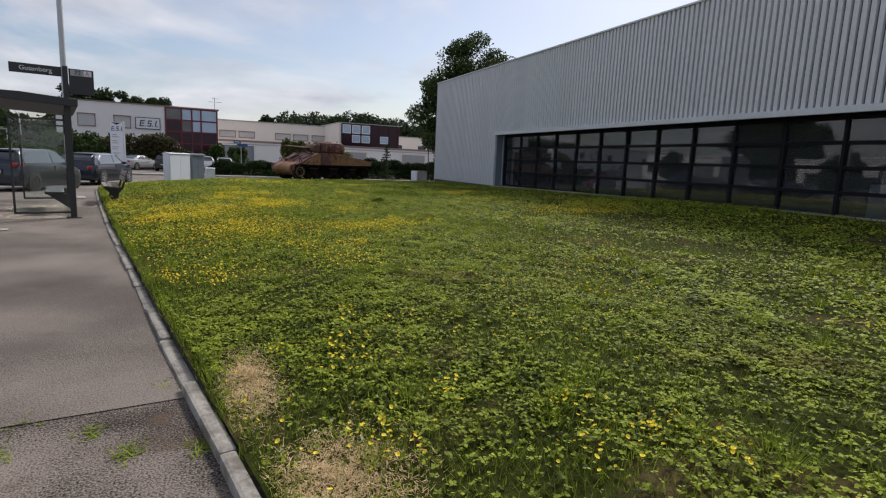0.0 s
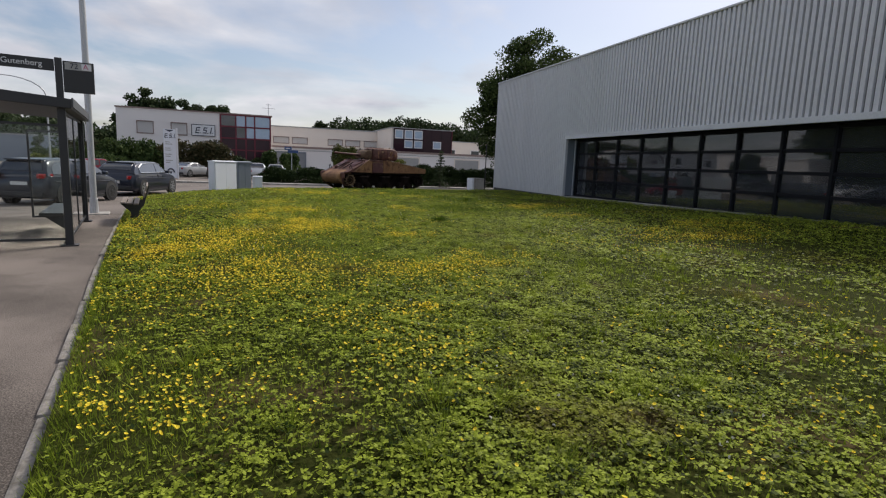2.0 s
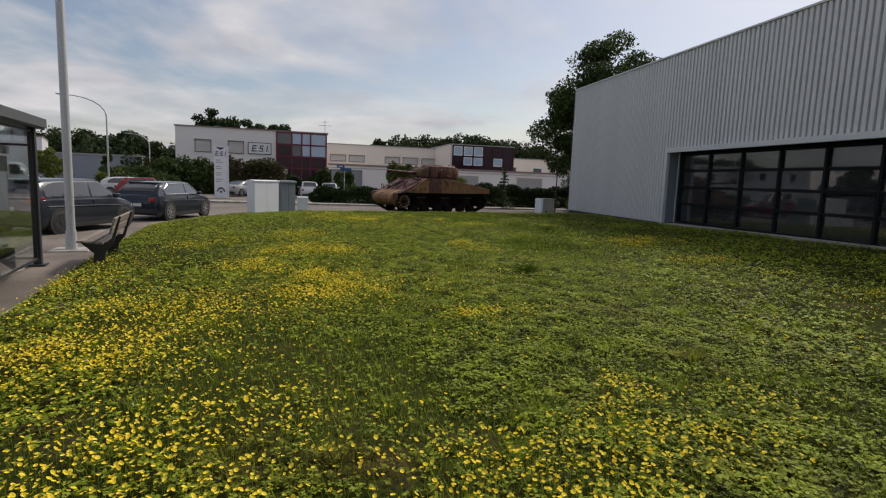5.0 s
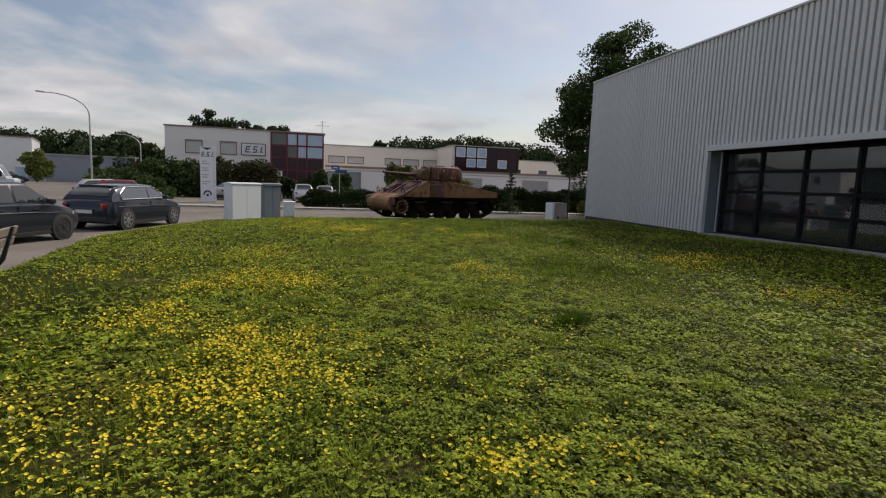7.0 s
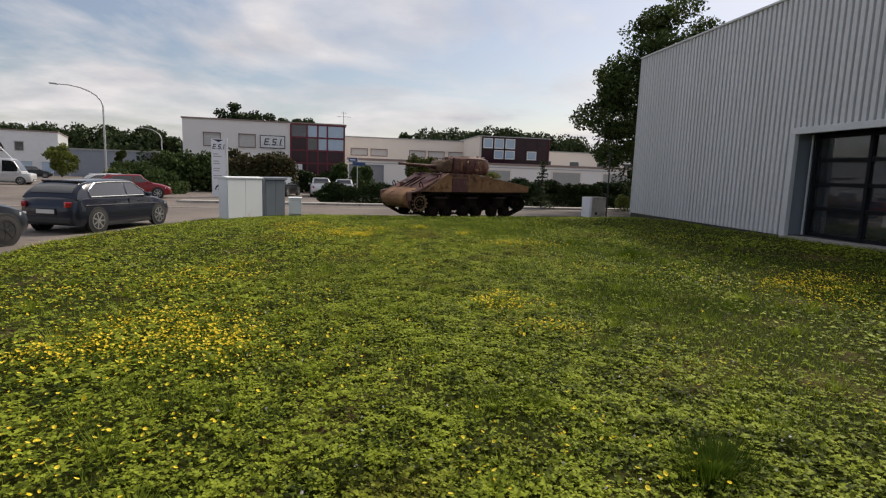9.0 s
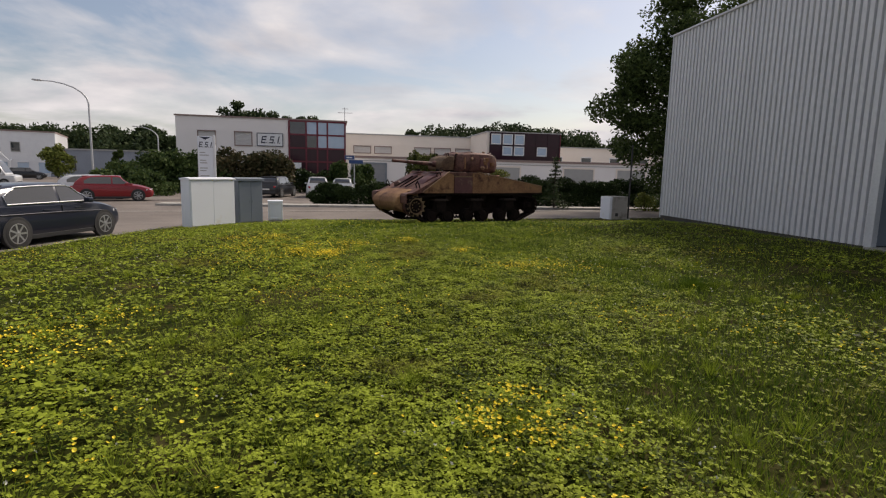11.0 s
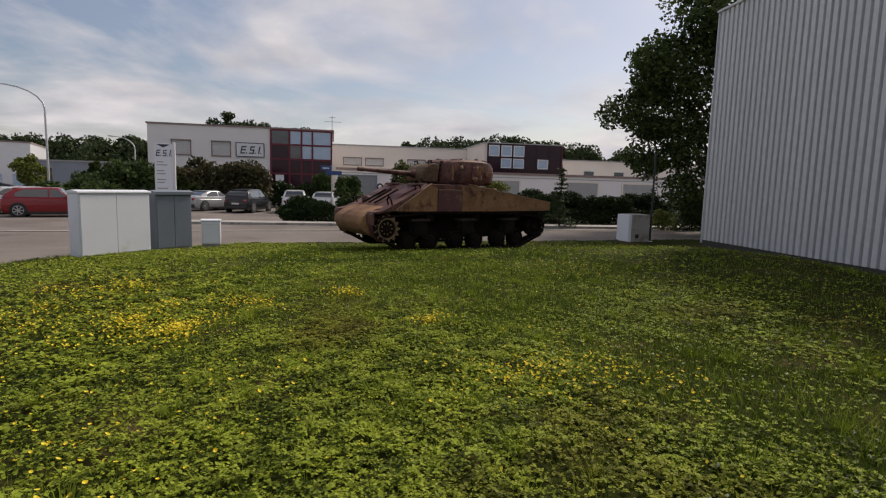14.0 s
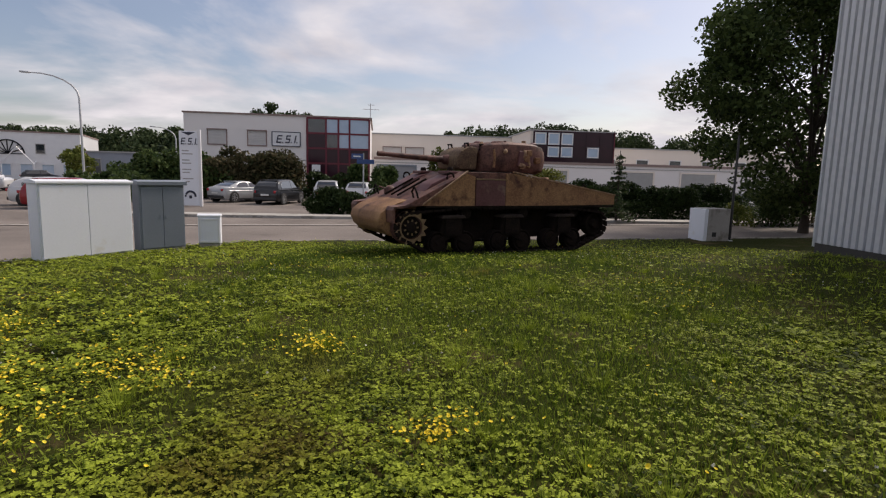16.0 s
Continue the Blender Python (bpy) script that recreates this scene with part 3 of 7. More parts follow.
def build_hall_window():
    win = thing("window_1", pose(0, 0, 0), "long dark glazed band with anthracite mullions in pale surround", "window", kind="structure")
    part("lintel", boxed(WX - 0.07, WX + 0.06, SOUTH, OPEN_Y, 2.86, 3.03, bevel=0.008), M_TRIM, win, "pale metal lintel")
    part("jamb", boxed(WX - 0.07, WX + 0.06, OPEN_Y - 0.16, OPEN_Y + 0.02, 0.10, 2.858, bevel=0.008), M_TRIM, win, "pale metal jamb")
    part("reveal", boxed(WX + 0.062, WX + 0.62, OPEN_Y - 0.12, OPEN_Y - 0.06, 0.20, 2.93), M_GREYCAB, win, "blue-grey reveal")
    part("soffit", boxed(WX + 0.062, WX + 0.62, SOUTH, OPEN_Y - 0.12, 2.88, 2.95), M_DARKFRAME, win)
    sill = bmesh.new()
    prism(sill, [(SOUTH, -0.2), (OPEN_Y - 0.02, -0.2), (OPEN_Y - 0.02, 0.17), (20.0, 0.27), (10.0, 0.385), (SOUTH, 0.42)], WX - 0.10, WX + 0.70, axis="x")
    part("sill", sill, M_CONCRETE, win, "low concrete sill")
    gx = WX + 0.55
    z_lines = (0.21, 0.95, 1.57, 2.19, 2.80)
    y = OPEN_Y - 0.31
    bay, i = 1.565, 0
    part("edge_post", boxed(gx - 0.16, gx - 0.12, y + 0.06, y + 0.10, 0.22, 2.86, bevel=0.006), M_TRIM, win, "slim pale post at the end of the glazing")
    def bar_mesh(name, *dims):
        b_ = bmesh.new()
        box(b_, *dims, bevel=0.008)
        me_ = bpy.data.meshes.new(name)
        b_.to_mesh(me_)
        b_.free()
        me_.materials.append(M_DARKFRAME)
        return me_
    me_v = bar_mesh("mullion", -0.08, 0.06, -0.046, 0.046, 0.215, 2.878)
    me_t = bar_mesh("transom", -0.06, 0.05, 0.048, bay - 0.048, -0.048, 0.048)
    panes = {}
    while y > SOUTH + bay:
        ob = new("mullion", me_v); ob.location = (gx, y, 0); ob.parent = win
        for z in z_lines:
            ob = new("transom", me_t); ob.location = (gx, y - bay, z + (0.050 if z < 0.3 else 0)); ob.parent = win
        for za, zb in zip(z_lines, z_lines[1:]):
            if (za, zb) not in panes:
                p_me = bmesh.new()
                box(p_me, -0.004, 0.004, 0.048, bay - 0.048, za + 0.045, zb - 0.045)
                me = bpy.data.meshes.new("pane"); p_me.to_mesh(me); p_me.free(); me.materials.append(M_SMOKED)
                panes[(za, zb)] = me
            ob = new("pane", panes[(za, zb)])
            ob.matrix_world = pose(gx, y - bay, 0, 0, 0.35 * math.sin(i * 1.7), 0.30 * math.sin(i * 2.3))
            ob.visible_shadow = False
            ob.parent = win
            i += 1
        y -= bay
    # white display boards standing just behind the glass
    for yy, w, h in ((8.3, 0.9, 1.0), (6.4, 0.8, 1.25)):
        b = thing("display_board", pose(gx + 0.7, yy, 0.2), "white display board standing behind the glazing", "board", "display boards")
        part("panel", boxed(-0.03, 0.03, -w / 2, w / 2, 0.05, h, bevel=0.005), M_WHITE, b)
        part("foot", boxed(-0.2, 0.2, -w / 2 + 0.05, w / 2 - 0.05, 0.0, 0.05, bevel=0.005), M_BLACK, b)


# ---- the office building across the road ----
def window_part(wall, x, z, w, h, y, glass, border, shutter=False):
    """A framed window on a wall that faces -y, with its pane or shutter."""
    bm = bmesh.new()
    t = 0.10
    box(bm, x - w / 2 - t, x + w / 2 + t, y - 0.16, y + 0.02, z + h / 2, z + h / 2 + t)
    box(bm, x - w / 2 - t, x + w / 2 + t, y - 0.08, y + 0.02, z - h / 2 - t, z - h / 2)
    box(bm, x - w / 2 - t, x - w / 2, y - 0.06, y + 0.02, z - h / 2, z + h / 2)
    box(bm, x + w / 2, x + w / 2 + t, y - 0.06, y + 0.02, z - h / 2, z + h / 2)
    o = part("window", bm, border, wall)
    if shutter:
        b = bmesh.new()
        n = 9
        outline = [(y - 0.010, z - h / 2)]
        for i in range(n):
            z0, z1 = z - h / 2 + h * i / n, z - h / 2 + h * (i + 1) / n
            outline += [(y - 0.024, z0 + 0.002), (y - 0.040, z0 + 0.02), (y - 0.040, z1 - 0.02), (y - 0.024, z1 - 0.002)]
        prism(b, outline + [(y - 0.010, z + h / 2)], x - w / 2, x + w / 2, axis="x")
        part("shutter", b, glass, o, "closed roller shutter")
    else:
        part("pane", boxed(x - w / 2, x + w / 2, y - 0.02, y - 0.008, z - h / 2, z + h / 2), glass, o)
    return o


def curtain_wall(owner, x0, x1, y, z0, z1, cols, rows, pale, depth=0.12, border=None):
    """A gridded glass front: frames and each pane a part; pale: the panes coloured as blinds and reflected sky."""
    fr = bmesh.new()
    zs = [z0 + (z1 - z0) * f for f in rows]
    xs = [x0 + (x1 - x0) * f for f in cols]
    t = 0.085
    for x in xs:
        box(fr, x - t, x + t, y - depth, y + 0.02, z0, z1)
    for z in zs:
        box(fr, x0, x1, y - depth + 0.012, y + 0.02, z - t, z + t)
    part("curtain_frame", fr, border or M_RED, owner, "dark glazing frame" if border else "dark red glazing frame")
    for j in range(len(rows) - 1):
        for i in range(len(cols) - 1):
            m = M_SKYBLIND if (i, j) in pale else M_SPANDREL if j < len(rows) - 3 or len(cols) > 6 or (i + j) % 3 == 0 else M_WINGLASS
            pane = part("pane", boxed(xs[i] + t, xs[i + 1] - t, y - 0.05, y - 0.03, zs[j] + t, zs[j + 1] - t), m, owner)
            if border and (i, j) in pale:
                fr = bmesh.new()
                xa, xb, za, zb = xs[i] + t + 0.02, xs[i + 1] - t - 0.02, zs[j] + t + 0.02, zs[j + 1] - t - 0.02
                for q in ((xa, xb, za, za + 0.13), (xa, xb, zb - 0.13, zb), (xa, xa + 0.13, za + 0.13, zb - 0.13), (xb - 0.13, xb, za + 0.13, zb - 0.13)):
                    box(fr, q[0], q[1], y - 0.075, y - 0.051, q[2], q[3])
                part("blind_border", fr, M_WHITE, pane, "white window surround")


def build_office():
    base = -0.62
    off = thing("office_building", pose(-5.2, 76.3, 0, 0, 0, 4), "two-storey pale rendered office building with dark red glazed corner", "building")
    bm = bmesh.new()
    box(bm, -11.05, 0.0, 0.0, 14.0, base, 6.62)
    part("wall", bm, M_RENDER, off, "pale grey rendered wall")
    part("roof_edge", boxed(-11.15, 6.2, -0.1, 14.1, 6.62, 6.76), M_ROOF, off, "thin reddish-brown roof edge")
    part("string_course", boxed(-11.05, -0.005, -0.03, 0.0, 2.5, 2.6), M_SHUTTER, off)
    core = bmesh.new()
    box(core, 0.0, 6.05, 0.05, 14.0, base, 6.62)
    part("glazed_block", core, M_RENDER, off)
    curtain_wall(off, 0.12, 5.95, 0.03, base + 0.1, 6.55, (0, 0.30, 0.50, 0.68, 1.0), (0, 0.20, 0.40, 0.60, 0.80, 1.0),
                 {(1, 4), (2, 4), (3, 4), (2, 3), (3, 3)})
    for x in (-8.1, -4.5):
        window_part(off, x, 4.5, 1.6, 1.3, 0.0, M_PALESHUTTER, M_ROOF, True)
    for x in (-9.4, -6.3):
        window_part(off, x, 1.2, 1.6, 1.2, 0.0, M_WINGLASS, M_WHITE)
    for z, h in ((1.55, 0.62), (0.70, 0.62)):
        part("notice_plate", boxed(0.55, 1.35, -0.24, -0.20, z, z + h, bevel=0.01), M_WHITE, off, "white notice plate on the glazing")
    part("notice_post", boxed(0.91, 0.99, -0.20, -0.14, base, 2.2), M_GALV, off)
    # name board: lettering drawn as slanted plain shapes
    board = part("sign_board", boxed(-3.1, -0.55, -0.12, -0.02, 3.85, 5.12, bevel=0.02), M_WHITE, off, "white name board in dark frame")
    edge = bmesh.new()
    for a in ((-3.14, -0.51, 5.10, 5.17), (-3.14, -0.51, 3.80, 3.87)):
        box(edge, a[0], a[1], -0.14, -0.03, a[2], a[3])
    for a in ((-3.16, -3.08), (-0.57, -0.49)):
        box(edge, a[0], a[1], -0.14, -0.03, 3.87, 5.10)
    part("sign_edge", edge, M_NAVY, board)
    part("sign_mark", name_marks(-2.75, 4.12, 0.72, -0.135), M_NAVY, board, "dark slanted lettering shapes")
    # roof aerial
    ae = bmesh.new()
    tube(ae, [(6.0, 4.0, 6.7), (6.0, 4.0, 8.6)], 0.04, 6)
    tube(ae, [(5.2, 4.0, 8.0), (6.9, 4.0, 8.0)], 0.025, 6)
    tube(ae, [(5.7, 4.0, 8.45), (6.4, 4.0, 8.45)], 0.025, 6)
    part("aerial", ae, M_GALV, off)


def name_marks(x, z, h, y):
    """Three slanted block marks with dots, 0.7 h wide each."""
    bm = bmesh.new()
    s = 0.22
    def bar(u0, u1, v0, v1):
        box_pts = [(x + u0 + s * v0 * h, z + v0 * h), (x + u1 + s * v0 * h, z + v0 * h), (x + u1 + s * v1 * h, z + v1 * h), (x + u0 + s * v1 * h, z + v1 * h)]
        prism(bm, box_pts, y - 0.02, y)
    k = h * 0.16 / h
    bar(0, 0.14 * h, 0, 1)
    for v in (0.0, 0.42, 0.84):
        bar(0.145 * h, 0.62 * h, v, v + k)
    bar(0.75 * h, 0.88 * h, 0, 0.14)
    for v in (0.0, 0.42, 0.84):
        bar(1.15 * h, 1.72 * h, v, v + k)
    bar(1.15 * h, 1.29 * h, 0.58, 0.84)
    bar(1.58 * h, 1.72 * h, 0.16, 0.42)
    bar(1.86 * h, 1.99 * h, 0, 0.14)
    bar(2.28 * h, 2.43 * h, 0, 1)
    bar(2.58 * h, 2.71 * h, 0, 0.14)
    return bm


def build_wings():
    base = -0.62
    mid = thing("office_wing", pose(0, 92, 0, 0, 0, 2), "long beige two-storey office wing set back behind a low annexe", "building")
    part("wall", boxed(-1.0, 19.0, 0, 10, base, 6.35), M_RENDER_B, mid)
    part("roof_edge", boxed(-1.1, 19.0, -0.1, 10.1, 6.35, 6.5), M_SHUTTER, mid)
    for x in (2.3, 5.1, 10.6, 13.4, 16.4):
        window_part(mid, x, 4.35, 2.2, 0.85, 0.0, M_PALESHUTTER, M_ROOF, True)
    wide = thing("office_wing", pose(22.0, 83, 0, 0, 0, 2), "beige office block with a dark red glazed upper storey", "building")
    part("wall", boxed(-4.3, 5.2, 0.05, 16, base, 6.55), M_RENDER_B, wide)
    part("roof_edge", boxed(-4.4, 5.3, -0.05, 16.1, 6.55, 6.7), M_SHUTTER, wide)
    curtain_wall(wide, -3.9, 5.1, 0.03, 2.6, 6.5, (0, 0.165, 0.33, 0.50, 0.66, 0.83, 1.0), (0, 0.28, 0.62, 1.0),
                 {(0, 2), (1, 2), (2, 2), (1, 1), (2, 1), (4, 1)}, border=M_SPANDREL)
    part("glazing_edge", boxed(5.12, 5.2, -0.14, 0.02, 2.5, 6.56), M_RED, wide, "dark red edge post")
    part("glazing_sill", boxed(-3.95, 5.2, -0.16, 0.02, 2.44, 2.56), M_RED, wide, "dark red sill rail")
    right = thing("office_wing", pose(27.5, 95, 0, 0, 0, 2), "long low beige wing with small windows", "building")
    part("wall", boxed(-1, 32, 0, 10, base, 5.55), M_RENDER_B, right)
    part("roof_edge", boxed(-1, 32.1, -0.1, 10.1, 5.55, 5.7), M_SHUTTER, right)
    for i in range(6):
        window_part(right, 3.5 + 4.6 * i, 3.6, 1.5, 1.1, 0.0, M_WINGLASS, M_WHITE)
    low = thing("annexe", pose(0, 80, 0, 0, 0, 2), "low pale annexe with grey garage doors and red roof line", "building")
    part("wall", boxed(0.95, 46, 0, 3.0, base, 2.95), M_RENDER, low)
    part("roof_edge", boxed(0.95, 46.1, -0.12, 3.1, 2.95, 3.2), M_ROOF, low, "dark red roof line")
    part("roof_band", boxed(0.95, 46.05, -0.06, 3.05, 2.62, 2.70), M_SHUTTER, low)
    for x in (3.3, 12.0, 19.5, 29.0, 36.0):
        gd = part("garage_door", boxed(x - 1.9, x + 1.9, -0.02, -0.006, base, base + 2.9), M_GREYCAB if x < 15 else M_SHUTTER, low, "grey sectional garage door")
        for i in range(5):
            part("door_panel", boxed(x - 1.88, x + 1.88, -0.05, -0.022, base + 0.58 * i + 0.015, base + 0.58 * (i + 1) - 0.015), M_GREYDOOR if x < 15 else M_SHUTTER, gd)
        su = bmesh.new()
        for q in ((x - 2.08, x + 2.08, base + 2.9, base + 3.08), (x - 2.08, x - 1.9, base, base + 2.9), (x + 1.9, x + 2.08, base, base + 2.9)):
            box(su, q[0], q[1], -0.10, 0.0, q[2], q[3])
        part("door_surround", su, M_GREYCAB if x < 10 else M_RENDER_B, low)
    # far left: white works building, grey shed
    works = thing("works_building", pose(-45.4, 109, 0, 0, 0, 22), "long white industrial building with small windows", "building")
    part("wall", boxed(-40, 0, 0, 18, -1.0, 6.1), M_WHITE, works)
    part("roof_edge", boxed(-40.1, 0.1, -0.1, 18.1, 6.1, 6.3), M_ROOF, works)
    for i in range(5):
        window_part(works, -5.0 - 7.6 * i, 3.8, 1.0, 1.3, 0.0, M_WINGLASS, M_SHUTTER)
        window_part(works, -1.6 - 2.6 * i, 0.7, 1.4, 1.6, 0.0, M_SKYBLIND, M_WHITE)
    por = bmesh.new()
    for k in range(9):
        a = radians(180 * k / 8)
        tube(por, [(-8.9, -0.08, 3.0), (-8.9 + 1.9 * math.cos(a), -0.08, 3.0 + 1.9 * math.sin(a))], 0.07, 6)
    tube(por, [(-8.9 + 1.95 * math.cos(radians(9 * k)), -0.08, 3.0 + 1.95 * math.sin(radians(9 * k))) for k in range(21)], 0.10, 6)
    part("fan_light", por, M_DARKFRAME, works, "dark metal fan light")
    por = bmesh.new()
    tube(por, [(-9.4, -1.6, 1.6), (-7.5, -1.6, 4.0), (-5.6, -1.6, 1.6)], 0.10, 6)
    tube(por, [(-9.4, -1.6, 1.6), (-9.4, -0.1, 1.9)], 0.08, 6)
    tube(por, [(-5.6, -1.6, 1.6), (-5.6, -0.1, 1.9)], 0.08, 6)
    for x in (-9.4, -5.6):
        tube(por, [(x, -1.6, -1.0), (x, -1.6, 1.6)], 0.08, 6)
    part("porch", por, M_WHITE, works, "white gabled porch frame")
    shed = thing("shed", pose(-40, 109, 0, 0, 0, 3), "long low grey metal warehouse", "building")
    part("wall", boxed(-6.2, 9.5, 0, 14, -1.0, 3.6), M_SHED, shed)
    part("roof_edge", boxed(-6.3, 9.6, -0.2, 14.2, 3.6, 3.8), M_SHUTTER, shed)
    window_part(shed, -3.0, 1.5, 1.0, 2.2, 0.0, M_WINGLASS, M_SHUTTER)


# ---- the tank ----
def build_tank():
    """Local: x from the front to the rear, 0 at the sprocket; y from the near side to the far side; z from the ground."""
    W = 2.62
    tank = thing("tank", pose(5.21, 34.57, -0.25, 0, 0, 25), "rusting wartime tank in sand and brown paint standing on the lawn", "tank")
    # upper hull with sloped glacis
    up = bmesh.new()
    prism(up, [(-0.30, 1.00), (0.22, 1.07), (5.60, 1.10), (5.64, 1.30), (2.55, 1.80), (1.30, 1.80)], 0.02, W - 0.02, bevel=0.02)
    hull = part("upper_hull", up, M_RUST, tank, "rust-brown upper hull")
    for y0, y1 in ((-0.012, 0.02), (W - 0.02, W + 0.012)):
        s = bmesh.new()
        prism(s, [(0.22, 1.075), (1.49, 1.06), (1.49, 1.70), (1.27, 1.765)], y0, y1)
        part("front_side_plate", s, M_RUSTOLIVE, hull, "sand and olive painted side plate")
        s = bmesh.new()
        prism(s, [(2.30, 1.06), (5.62, 1.09), (5.63, 1.33), (2.55, 1.79), (2.30, 1.78)], y0, y1)
        part("rear_side_plate", s, M_RUSTOLIVE, hull, "sand and olive painted side plate")
        part("side_panel", boxed(1.51, 2.28, y0 - 0.018 if y0 < 1 else y0, y1 if y0 < 1 else y1 + 0.018, 1.07, 1.63, bevel=0.008), M_RUSTRED, hull, "red-brown applique plate")
        part("panel_edge", boxed(1.51, 2.28, y0 - 0.024 if y0 < 1 else y0, y1 if y0 < 1 else y1 + 0.024, 1.635, 1.665, bevel=0.004), M_SPROCKET, hull, "worn pale edge strip")
        # pale rims paint the sunlight on the sloping top edges
        lo_, hi_ = (y0 - 0.014, y0 + 0.05) if y0 < 1 else (y1 - 0.05, y1 + 0.014)
        for (xa, za), (xb, zb) in (((0.24, 1.09), (1.30, 1.80)), ((2.50, 1.815), (5.64, 1.32))):
            e = bmesh.new()
            prism(e, [(xa, za), (xb, zb), (xb, zb + 0.028), (xa, za + 0.028)], lo_, hi_)
            part("sunlit_rim", e, M_PALERUST_LIT, hull, "pale rim painted as a sunlit edge")
        part("sponson_lip", boxed(0.3, 5.6, y0 - 0.01 if y0 < 1 else y0, y1 if y0 < 1 else y1 + 0.01, 1.03, 1.07), M_RUST_SHADED, hull)
    # driver's hoods, hatches, vents on the glacis
    for y in (0.62, 2.0):
        h = bmesh.new()
        prism(h, [(0.30, 1.24), (0.60, 1.53), (1.02, 1.72), (1.40, 1.785), (0.9, 1.40)], y - 0.30, y + 0.30, bevel=0.05)
        part("driver_hood", h, M_RUSTRED, hull, "bulging driver's hood", True)
        hh = bmesh.new()
        box(hh, 1.02, 1.40, y - 0.24, y + 0.24, 1.755, 1.815, bevel=0.02)
        part("driver_hatch", hh, M_RUSTRED, hull)
        pr = bmesh.new()
        lathe(pr, [(0.07, 0), (0.07, 0.07), (0.05, 0.10)], 12, pose(1.20, y, 1.80))
        part("periscope", pr, M_RUST_SHADED, hull)
    for y in (0.18, 2.44):
        g = bmesh.new()
        tube(g, [(0.20, y - 0.11, 1.12), (0.12, y - 0.11, 1.36), (0.12, y, 1.46), (0.12, y + 0.11, 1.36), (0.20, y + 0.11, 1.12)], 0.022, 8)
        part("lamp_guard", g, M_RUST_SHADED, hull, "bent bar lamp guard")
    for k, y in enumerate((0.95, 1.31, 1.67)):
        part("glacis_strip", boxed(-0.02, 0.02, y - 0.02, y + 0.02, -0.40, 0.40, bevel=0.008, m=pose(0.42, 0, 1.44, 0, 62, 0)), M_RUST_SHADED, hull)
    gm = bmesh.new()
    lathe(gm, [(0.15, -0.02), (0.14, 0.05), (0.09, 0.12), (0.03, 0.14)], 14, pose(0.30, 1.95, 1.30, 0, -52, 0))
    tube(gm, [(0.24, 1.95, 1.34), (0.02, 1.95, 1.42)], 0.022, 8)
    part("bow_gun_mount", gm, M_RUST, hull, "", True)
    for x, y in ((1.00, 0.16), (1.00, W - 0.16)):
        tw = bmesh.new()
        z0 = 1.10 + 0.66 * (x - 0.25)
        tube(tw, [(x - 0.04 + 0.085 * math.cos(radians(a)), y, z0 + 0.09 + 0.085 * math.sin(radians(a))) for a in range(-60, 250, 31)], 0.022, 8)
        part("tow_shackle", tw, M_RUST_SHADED, hull, "bent steel ring", True)
    for k in range(4):
        b = bmesh.new()
        box(b, -0.30, 0.34, -0.012, 0.012, -0.005, 0.03, bevel=0.004, m=pose(0.78, 0.50 + 0.54 * k, 1.475, 0, -34, 0))
        part("weld_strip", b, M_PALERUST_LIT if k % 2 else M_RUST, hull)
    # cast nose over the final drives
    nose = bmesh.new()
    prof = [(0.25, 0.45), (-0.10, 0.36), (-0.34, 0.42), (-0.52, 0.56), (-0.60, 0.74), (-0.55, 0.90), (-0.38, 1.02), (-0.12, 1.12), (0.30, 1.26)]
    prism(nose, prof, 0.38, W - 0.38, bevel=0.05)
    part("nose_casting", nose, M_RUSTOLIVE, tank, "rounded sand-brown cast nose", True)
    for y in (0.30, W - 0.30):
        f = bmesh.new()
        lathe(f, [(0.20, -0.10), (0.34, -0.08), (0.37, 0.0), (0.34, 0.10), (0.2, 0.12)], 20, pose(0.0, y, 0.62, 90, 0, 0))
        part("final_drive", f, M_RUST, tank, "", True)
        t = bmesh.new()
        prism(t, [(-0.44, 0.98), (-0.42, 0.72), (-0.38, 0.72), (-0.38, 1.01), (0.30, 1.10), (0.30, 1.14), (-0.40, 1.05)], y - 0.30 if y < 1 else y - 0.08, y + 0.08 if y < 1 else y + 0.30)
        part("front_mudguard", t, M_RUST, tank, "bent rusty front mudguard")
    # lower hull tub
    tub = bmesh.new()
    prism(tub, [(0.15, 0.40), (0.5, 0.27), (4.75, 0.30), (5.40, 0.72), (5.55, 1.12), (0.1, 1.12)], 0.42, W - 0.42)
    part("lower_hull", tub, M_RUST_SHADED, tank, "lower hull darkened as in shade")
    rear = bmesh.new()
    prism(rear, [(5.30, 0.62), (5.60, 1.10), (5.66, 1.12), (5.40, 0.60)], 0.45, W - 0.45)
    part("rear_plate", rear, M_RUST_SHADED, tank)
